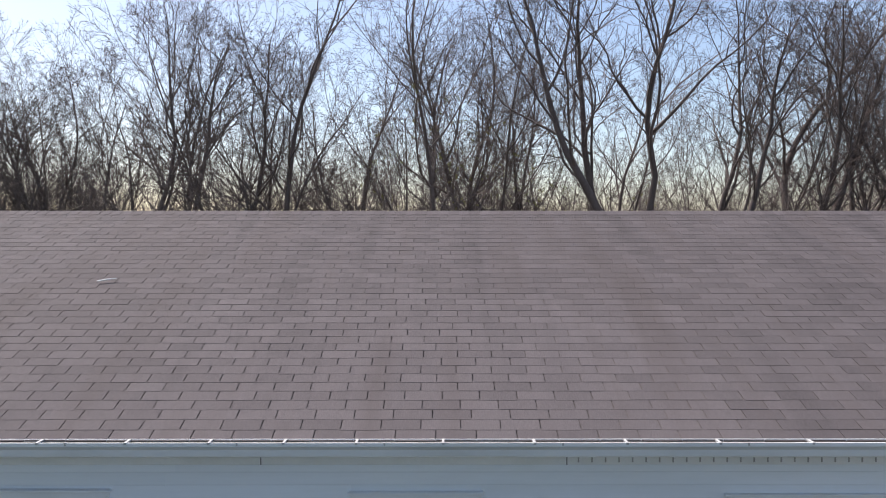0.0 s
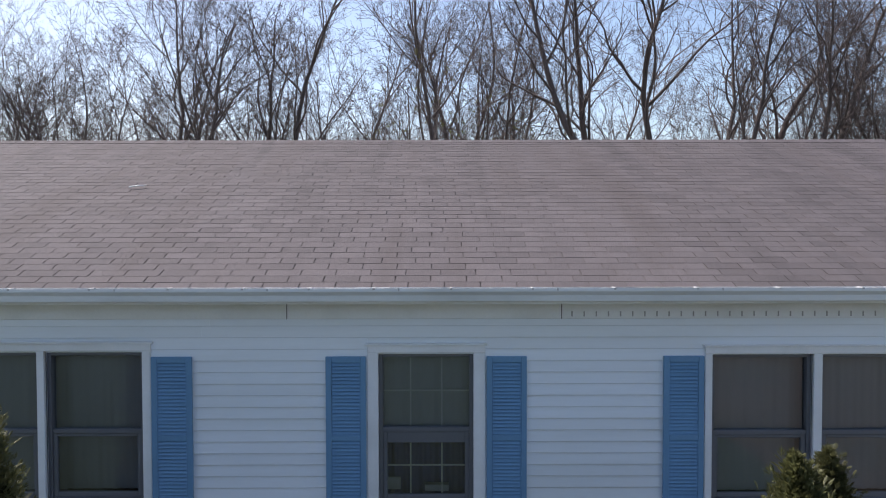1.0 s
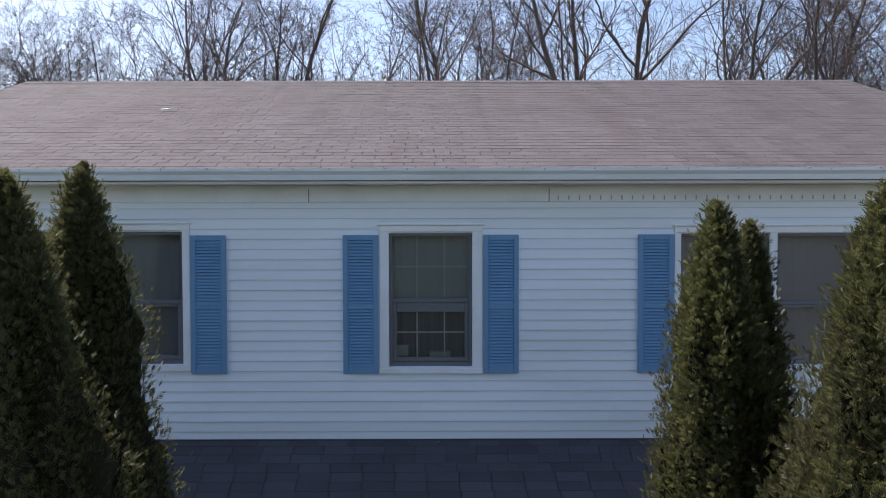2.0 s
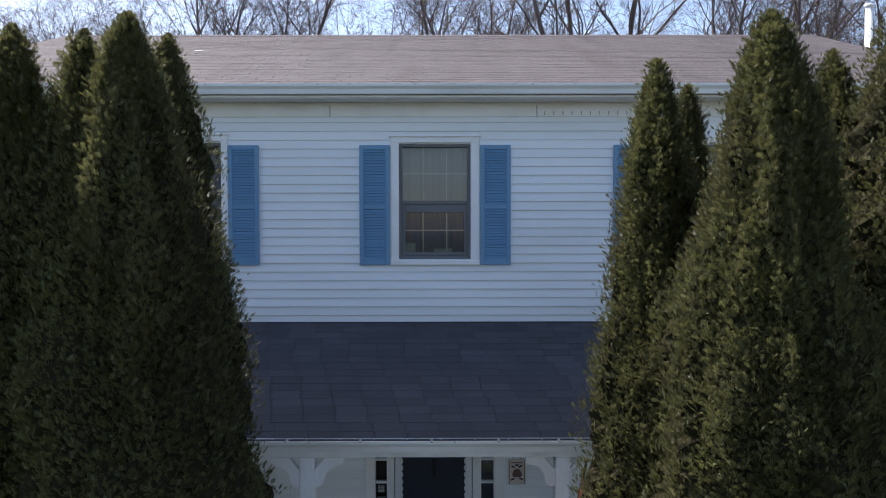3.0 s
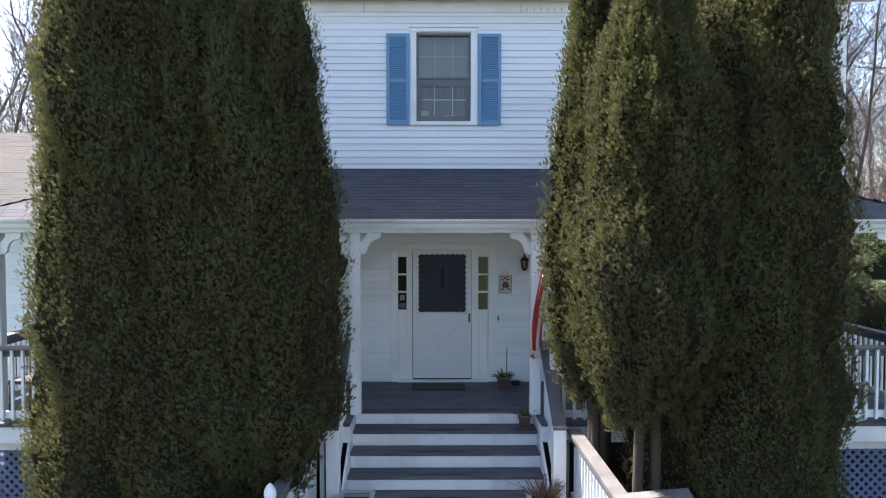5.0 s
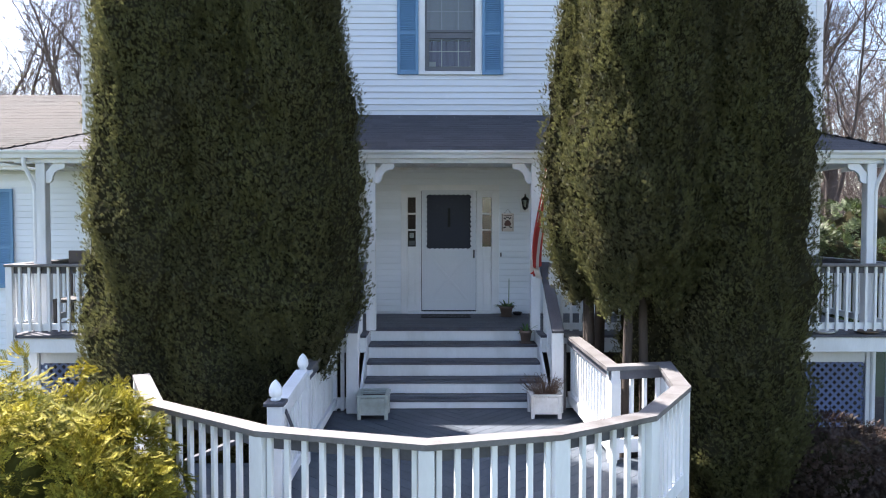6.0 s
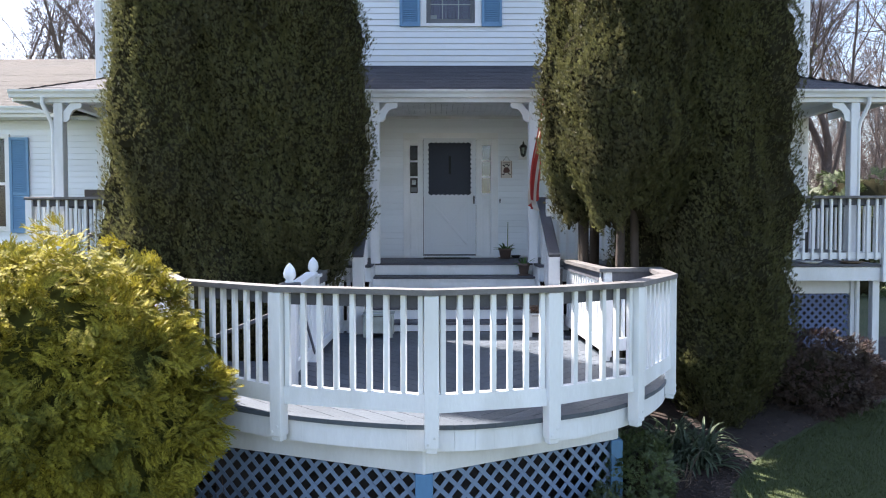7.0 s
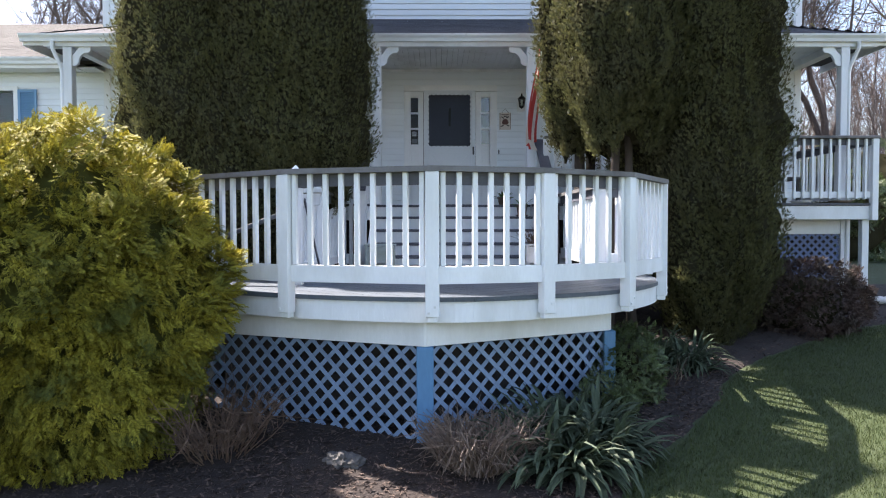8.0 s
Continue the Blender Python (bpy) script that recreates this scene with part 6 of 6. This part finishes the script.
def wall_lantern(x, z):
    t = thing("wall_lantern", "small black carriage lantern on the siding", "lamp", "entrance lanterns")
    part("backplate", Shape().box((x - 0.07, -0.034, z - 0.16), (x + 0.07, -0.019, z + 0.02), 0.004), WHITE_TRIM, t)
    part("arm", Shape().tube([(x, -0.03, z - 0.08), (x, -0.09, z - 0.12), (x, -0.13, z - 0.10)], [0.01] * 3, 8), METAL_DARK, t)
    part("lamp_base", Shape().lathe((x, -0.13, z - 0.12), [(0.015, 0), (0.04, 0.02), (0.045, 0.04)], 6), METAL_DARK, t)
    part("lamp_pane", Shape().lathe((x, -0.13, z - 0.08), [(0.042, 0), (0.058, 0.12)], 6), LAMP_GLASS, t)
    for k in range(6):
        c, s_ = math.cos(k * math.pi / 3), math.sin(k * math.pi / 3)
        part("lamp_bar", Shape().tube([(x + 0.043 * c, -0.13 + 0.043 * s_, z - 0.08), (x + 0.06 * c, -0.13 + 0.06 * s_, z + 0.04)], [0.005, 0.005], 4), METAL_DARK, t)
    part("lamp_hood", Shape().lathe((x, -0.13, z + 0.04), [(0.075, 0), (0.05, 0.035), (0.02, 0.055), (0.012, 0.075), (0.016, 0.09), (0.003, 0.105)], 12), METAL_DARK, t, "", True)


wall_lantern(1.27, 4.21)
wall_lantern(-1.36, 4.21)

sign = thing("welcome_plaque", "cream wooden plaque with a painted red fruit, hung on a cord", "plaque")
s = Shape().box((0.886, -0.034, 3.727), (1.089, -0.02, 4.03), 0.006)
part("board", s, CREAM, sign)
part("painted_edge", Shape().box((0.893, -0.0365, 3.735), (0.901, -0.0342, 4.022), 0).box((1.074, -0.0365, 3.735), (1.082, -0.0342, 4.022), 0), TERRACOTTA, sign)
for dx, dz, r in ((0, 0, 0.05), (-0.022, -0.018, 0.035), (0.024, -0.016, 0.036)):
    part("painted_fruit", Shape().tube([(0.987 + dx, -0.0343, 3.868 + dz), (0.987 + dx, -0.037 - 0.0006 * r * 10, 3.868 + dz)], [r, r], 14), PINKISH, sign)
for dx, dz, a in ((-0.045, 0.075, 0.5), (0.04, 0.08, -0.6), (0.0, 0.095, 0.1), (-0.05, -0.075, -0.4), (0.05, -0.07, 0.4)):
    leafm = Matrix.Rotation(a, 3, "Y")
    part("painted_leaf", Shape().box((-0.024 + 0.987 + dx, -0.0372, 3.868 + dz - 0.009), (0.024 + 0.987 + dx, -0.0343, 3.868 + dz + 0.009), 0, leafm), METAL_DARK, sign)
part("lettering_bar", Shape().box((0.92, -0.0368, 3.985), (1.055, -0.0343, 3.998), 0), TERRACOTTA, sign)
part("cord", Shape().tube([(0.93, -0.03, 4.03), (0.987, -0.024, 4.10), (1.045, -0.03, 4.03)], [0.003] * 3, 5), METAL_DARK, sign)

note = thing("window_notice", "small white notices stuck inside the sidelight", "notice")
part("paper", Shape().box((-0.665, 0.024, 3.62), (-0.595, 0.027, 3.70), 0), WHITE_TRIM, note)
part("paper", Shape().box((-0.68, 0.024, 3.49), (-0.575, 0.027, 3.57), 0), BLIND, note)
for k in range(3):
    part("lettering_bar", Shape().box((-0.655, 0.0215, 3.685 - 0.02 * k), (-0.605, 0.0238, 3.691 - 0.02 * k), 0), METAL_DARK, note)

mat_thing = thing("doormat", "dark rubber doormat lying before the front door", "doormat")
part("mat_pad", Shape().box((-0.46, -0.62, PF + 0.001), (0.34, -0.2, PF + 0.014), 0.004), material("dark_rubber", (0.035, 0.033, 0.033), 0.25, 0.9, 4, 60, 0.6), mat_thing)
for k in range(6):
    part("mat_rib", Shape().box((-0.42, -0.58 + 0.06 * k, PF + 0.0145), (0.30, -0.555 + 0.06 * k, PF + 0.019), 0.002), METAL_DARK, mat_thing)


def strap_leaf(s, rng, p, way, length, wide, droop, segs=5):
    """One arching strap leaf, folded along its middle."""
    way = Vector(way).normalized()
    side = Vector((-way.y, way.x, 0))
    side = side.normalized() if side.length > 1e-3 else Vector((1, 0, 0))
    pos, n0 = Vector(p), len(s.v)
    for i in range(segs + 1):
        q = i / segs
        w = wide * (0.6 + 0.8 * q) * (1 - q ** 3) + 0.001
        s.v += [tuple(pos - side * w), tuple(pos + Vector((0, 0, -w * 0.5))), tuple(pos + side * w)]
        way = (way + Vector((0, 0, -droop * (0.25 + q)))).normalized()
        pos = pos + way * length / segs
    for i in range(segs):
        k = n0 + 3 * i
        s.f += [(k, k + 1, k + 4, k + 3), (k + 1, k + 2, k + 5, k + 4)]


def flower_pot(x, y, z, r, h, label, leaves, tall=0.0, saucer=False, seed=1):
    rng = random.Random(seed)
    t = thing("flower_pot", label, "plant pot", "pots on the porch")
    part("pot", Shape().lathe((x, y, z + 0.012), [(r * 0.72, 0), (r * 0.95, h * 0.8), (r * 1.06, h * 0.8), (r * 1.06, h), (r * 0.9, h), (r * 0.88, h * 0.9), (0.01, h * 0.88)], 18), TERRACOTTA, t, "", True)
    part("saucer", Shape().lathe((x, y, z + 0.001), [(r * 0.9, 0), (r * 1.15, 0.02), (r * 1.1, 0.022), (0.01, 0.012)], 18), TERRACOTTA, t)
    part("soil", Shape().lathe((x, y, z + 0.012), [(r * 0.88, h * 0.88), (r * 0.5, h * 0.93), (0.01, h * 0.94)], 14), POTTING, t)
    s = Shape()
    for k in range(leaves):
        a = rng.uniform(0, 6.28)
        strap_leaf(s, rng, (x + 0.03 * math.cos(a), y + 0.03 * math.sin(a), z + h * 0.9), (math.cos(a), math.sin(a), rng.uniform(0.2, 1.6)), rng.uniform(0.08, 0.2), 0.016, 0.25, 4)
    part("plant", s, LEAF, t)
    if tall:
        part("stake", Shape().tube([(x + 0.04, y, z + h * 0.8), (x + 0.045, y, z + tall)], [0.008, 0.006], 6), LEAF, t)
    return t


flower_pot(0.93, -0.42, PF, 0.11, 0.16, "small clay pot with leafy plant by the door", 45, 0.62, seed=4)
flower_pot(1.06, -1.93, 2.157, 0.085, 0.17, "small clay pot with sparse plant on the step", 14, seed=5)
dish = thing("pet_bowl", "small dark bowl on the porch floor", "bowl")
part("bowl", Shape().lathe((1.13, -0.25, PF + 0.001), [(0.06, 0), (0.085, 0.05), (0.078, 0.05), (0.05, 0.012), (0.01, 0.01)], 16), METAL_DARK, dish, "", True)


def planter_box(x, y, label, mat, twigs, seed):
    rng = random.Random(seed)
    t = thing("planter_box", label, "planter", "planters on the deck")
    z, w, h = DECK_Z + 0.001, 0.165, 0.30
    for dx, dy in ((-1, -1), (1, -1), (1, 1), (-1, 1)):
        part("corner_leg", Shape().box((x + dx * w - 0.022, y + dy * w - 0.022, z), (x + dx * w + 0.022, y + dy * w + 0.022, z + h - 0.02), 0.004), mat, t)
    for (ax, ay), (bx, by) in (((-1, -1), (1, -1)), ((1, -1), (1, 1)), ((1, 1), (-1, 1)), ((-1, 1), (-1, -1))):
        part("side_panel", Shape().bar((x + ax * w, y + ay * w, z + h / 2 + 0.01), (x + bx * w, y + by * w, z + h / 2 + 0.01), 0.02, h - 0.09), mat, t)
        part("rim", Shape().bar((x + ax * (w + 0.01), y + ay * (w + 0.01), z + h - 0.012), (x + bx * (w + 0.01), y + by * (w + 0.01), z + h - 0.012), 0.055, 0.022), mat, t)
    part("soil", Shape().box((x - w + 0.02, y - w + 0.02, z + 0.1), (x + w - 0.02, y + w - 0.02, z + h - 0.06), 0), POTTING, t)
    if twigs:
        s = Shape()
        for k in range(twigs):
            a, r = rng.uniform(0, 6.28), rng.uniform(0, 0.12)
            p = Vector((x + r * math.cos(a), y + r * math.sin(a), z + h - 0.07))
            q = p + Vector((math.cos(a) * rng.uniform(0.02, 0.2), math.sin(a) * rng.uniform(0.02, 0.2), rng.uniform(0.08, 0.26)))
            e = q + Vector((rng.gauss(0, 0.05), rng.gauss(0, 0.05), rng.gauss(0.0, 0.05)))
            s.tube([p, q, e], [0.004, 0.003, 0.0015], 4, False)
        part("dead_growth", s, DRY_TWIG, t, "dry reddish-brown stems")


planter_box(-0.98, -3.25, "square pale green wooden planter, empty, by the steps", PLANTER, 0, 6)
planter_box(1.13, -3.22, "square white wooden planter with dead stems by the steps", PLANTER_WHITE, 150, 7)


def bench(x0, x1, y, label, stripe):
    """A porch bench seen over the railing: dark back rail, slats, seat and legs."""
    t = thing("porch_bench", label, "bench", "porch benches")
    z = PF
    wood = material("dark_bench_wood", (0.045, 0.038, 0.036), 0.25, 0.6, 3, 40, 0.2)
    part("top_rail", Shape().box((x0, y, z + 0.93), (x1, y + 0.04, z + 1.12), 0.008), wood, t)
    part("seat", Shape().box((x0, y - 0.45, z + 0.40), (x1, y - 0.01, z + 0.45), 0.006), wood, t)
    n = int((x1 - x0) / 0.12)
    for k in range(n + 1):
        x = x0 + 0.03 + (x1 - x0 - 0.06) * k / n
        part("back_slat", Shape().box((x - 0.02, y + 0.01, z + 0.451), (x + 0.02, y + 0.03, z + 0.929), 0.003), wood, t)
    for x in (x0 + 0.03, x1 - 0.03):
        for yy in (y - 0.42, y + 0.02):
            part("leg", Shape().box((x - 0.025, yy - 0.025, z + 0.001), (x + 0.025, yy + 0.02, z + 0.399), 0.004), wood, t)
    if stripe:
        c = part("cushion", Shape().box((x0 + 0.34, y - 0.06, z + 0.46), (x0 + 0.77, y - 0.005, z + 1.17), 0.02), CREAM, t, "striped seat cushion")
        for k in range(6):
            xx = x0 + 0.37 + 0.07 * k
            part("cushion_stripe", Shape().box((xx, y - 0.063, z + 0.47), (xx + 0.022, y - 0.0605, z + 1.11), 0), METAL_DARK, c)


bench(-5.62, -4.2, -1.5, "dark wooden porch bench with a striped cushion", True)
bench(4.3, 5.6, -0.9, "dark wooden porch bench behind the railing", False)
for x, c in ((5.15, PLANTER_WHITE), (5.75, DRY)):
    d = thing("plant_saucer", "shallow saucer standing on the porch edge", "saucer", "saucers on the porch edge")
    part("dish", Shape().lathe((x, PY + 0.16, PF + 0.001), [(0.10, 0), (0.17, 0.035), (0.16, 0.037), (0.09, 0.012), (0.01, 0.01)], 18), c, d, "", True)

# ---- beds ----
def spot(x, y):
    return ground_z(x, y) + 0.02 * noise.noise((x * 0.6, y * 0.6, 0)) + 0.03


def strap_clump(x, y, count, length, wide, spread, droop, label, mat, seed, name, category):
    rng = random.Random(seed)
    t = thing(name, label, category)
    for fan in range(count // 14):
        s = Shape()
        b, r = rng.uniform(0, 6.28), spread * 0.40 * math.sqrt(rng.random())
        bx, by, face = x + r * math.cos(b), y + r * math.sin(b), rng.uniform(0, 6.28)
        for k in range(14):
            a = face + (0 if k % 2 else math.pi) + rng.gauss(0, 0.35)
            lean = rng.uniform(0.1, 1.1)
            way = (math.cos(a) * lean + 0.5 * r * math.cos(b), math.sin(a) * lean + 0.5 * r * math.sin(b), 1)
            strap_leaf(s, rng, (bx + 0.02 * math.cos(a), by + 0.02 * math.sin(a), spot(bx, by) - 0.03), way, length * rng.uniform(0.6, 1.15), wide * rng.uniform(0.7, 1.2), droop * rng.uniform(0.6, 1.4), 6)
        part("leaf_fan", s, mat, t)
    return t


strap_clump(0.74, -7.45, 980, 0.52, 0.025, 1.0, 0.5, "clump of dark green daylily leaves before the lattice", LILY, 41, "daylily_clump", "plant")
strap_clump(2.30, -5.35, 340, 0.46, 0.016, 0.7, 0.5, "clump of dark green daylily leaves under the arborvitae", LILY, 42, "daylily_clump", "plant")


def stem_clump(x, y, count, low, high, spread, lean, label, mat, seed, name, side_twigs=0, bunch=75):
    rng = random.Random(seed)
    t = thing(name, label, "plant")
    s = Shape()
    for k in range(count):
        if k and k % bunch == 0:
            part("stem_tuft", s, mat, t)
            s = Shape()
        a, r = rng.uniform(0, 6.28), spread * math.sqrt(rng.random())
        p = Vector((x + r * 0.5 * math.cos(a), y + r * 0.5 * math.sin(a), spot(x, y) - 0.03))
        l = rng.uniform(low, high)
        q = p + Vector((math.cos(a) * lean * l * rng.uniform(0.2, 1), math.sin(a) * lean * l * rng.uniform(0.2, 1), l * rng.uniform(0.5, 0.9)))
        e = q + (q - p) * 0.3 + Vector((rng.gauss(0, 0.06), rng.gauss(0, 0.06), rng.gauss(-0.08, 0.07)))
        s.tube([p, p.lerp(q, 0.5) + Vector((rng.gauss(0, 0.022), rng.gauss(0, 0.022), 0)), q, e], [0.005, 0.0045, 0.0035, 0.0015], 3, False)
        for j in range(side_twigs):
            f = rng.uniform(0.4, 1)
            b = p.lerp(q, f)
            s.tube([b, b + Vector((rng.gauss(0, 0.08), rng.gauss(0, 0.08), rng.uniform(0.0, 0.14)))], [0.003, 0.001], 3, False)
    part("stem_tuft", s, mat, t)


stem_clump(0.07, -7.62, 1500, 0.18, 0.42, 0.42, 0.72, "clump of dry cut ornamental grass stems", DRY, 43, "dry_grass_clump")
stem_clump(-1.85, -7.42, 96, 0.3, 0.68, 0.42, 0.85, "bare brown twiggy shrub beside the lattice", DRY_TWIG, 44, "twig_shrub", 7, 3)
stem_clump(1.98, -5.85, 14, 0.2, 0.4, 0.25, 0.6, "sparse pale stems with first flowers", DRY, 45, "flower_clump", 1)
rock = thing("garden_rock", "small knobbly grey rock lying on the mulch", "rock")
for cx, cy, r, sd in ((-0.90, -7.60, 0.08, 1), (-1.00, -7.56, 0.06, 2), (-0.82, -7.63, 0.06, 5), (-0.91, -7.57, 0.065, 9)):
    bm = bmesh.new()
    bmesh.ops.create_icosphere(bm, subdivisions=3, radius=r)
    for v in bm.verts:
        v.co *= 1 + 0.75 * noise.noise(v.co * 15 + Vector((sd, 0, 0))) + 0.4 * noise.noise(v.co * 34)
        v.co.z = v.co.z * 0.7
        v.co += Vector((cx, cy, spot(cx, cy) + r * 0.4))
    me = bpy.data.meshes.new("rock_lump")
    bm.to_mesh(me)
    bm.free()
    part("rock_lump", me, material("grey_rough_rock", (0.10, 0.092, 0.085), 0.35, 0.9, 8, 60, 0.8), rock)
drain = thing("drain_hose", "white corrugated drain hose lying at the porch corner", "hose")
s = Shape()
pts = [(5.98 - 0.05 * math.cos(k * 0.2) + 0.035 * k, -2.55 - 0.01 * k, spot(6, -2.5) + 0.06) for k in range(60)]
s.tube(pts, [0.06 if k % 2 else 0.048 for k in range(60)], 10)
part("hose", s, PLANTER_WHITE, drain, "", True)

def inside_many(poly, x, y):
    hit = np.zeros(len(x), bool)
    for i, (x0, y0) in enumerate(poly):
        x1, y1 = poly[i - 1]
        if y0 != y1:
            hit ^= ((y0 > y) != (y1 > y)) & (x < (x1 - x0) * (y - y0) / (y1 - y0) + x0)
    return hit


# mulch chips and fallen bits, scattered over the bed
rng = np.random.default_rng(51)
n = 46000
px, py = np.concatenate([rng.uniform(-3.2, 6.5, 12000), rng.uniform(-3.0, 3.4, n - 12000)]), np.concatenate([rng.uniform(-9.6, -3.2, 12000), rng.uniform(-9.4, -5.4, n - 12000)])
keep = inside_many(BED_EDGE, px, py)
px, py = px[keep], py[keep]
pz = np.array([spot(x, y) + 0.012 for x, y in zip(px, py)])
n = len(px)
quad = (np.array([(-1, -0.25, 0), (0.1, -0.3, 0.12), (1, 0.1, 0), (0, 0.3, 0.1)]), np.array([(0, 1, 2, 3)]))
v, f = fronds(rng, np.stack([px, py, pz], -1), rng.normal(0, 1, (n, 3)) * [1, 1, 0.25], rng.normal(0, 1, (n, 3)) * [1, 1, 0.3], rng.uniform(0.008, 0.03, n), quad)
chips = part("mulch_chips", mesh_from_arrays("mulch_chips", v, f), material("bark_mulch_chips", (0.06, 0.04, 0.031), 0.3, 0.9, 5, 40, 0, island=0.75), None, "scattered shredded bark chips on the bed")
tagged(chips, "", "mulch", "", "stuff")
# grass blades on the lawn
n = 260000
px, py = rng.uniform(0.6, 7.5, n), rng.uniform(-9.2, -2.9, n)
keep = ~inside_many(BED_EDGE, px, py)
px, py = px[keep], py[keep]
pz = np.array([ground_z(x, y) + 0.02 * noise.noise((x * 0.6, y * 0.6, 0)) for x, y in zip(px, py)])
n = len(px)
blade = (np.array([(0, -0.07, 0), (0, 0.07, 0), (0.75, 0.04, 0.05), (1.0, 0.0, 0.16)]), np.array([(0, 1, 2, 3)]))
lean = rng.normal(0, 0.35, (n, 3))
lean[:, 2] = 1
v, f = fronds(rng, np.stack([px, py, pz], -1), lean, rng.normal(0, 1, (n, 3)), rng.uniform(0.014, 0.036, n), blade)
GRASS = material("grass_blades", (0.046, 0.064, 0.013), 0.3, 0.6, 1.2, 20, 0, island=0.35, sheer=0.2)
turf = part("grass_blades", mesh_from_arrays("grass_blades", v, f), GRASS, None, "short green lawn grass blades")
tagged(turf, "", "grass", "", "stuff")

# nail slots showing along the top course of siding
x = 1.30
while x < 6.0:
    part("nail_slot", Shape().box((x, -0.0335, 8.10), (x + 0.012, -0.0302, 8.145), 0), HANGER, house)
    x += 0.107
for x in (-1.21, 1.21):
    part("frieze_joint", Shape().box((x, -0.0338, 8.08), (x + 0.008, -0.0302, 8.215), 0), WINDOW_GREY, house)
# evergreen undergrowth past the east end
golden_bush(13.5, 10.0, ground_z(13, 10), 2.2, 1.8, 3.4, 401, "green evergreen shrub at the edge of the woods", 2600, GREEN_SHRUB, SMALL_FROND, 0.2, 0.42, "wild_shrub")
golden_bush(10.5, 6.5, ground_z(10, 6), 1.5, 1.3, 2.6, 402, "dark green evergreen shrub past the porch end", 2200, GREEN_SHRUB, SMALL_FROND, 0.2, 0.4, "wild_shrub")
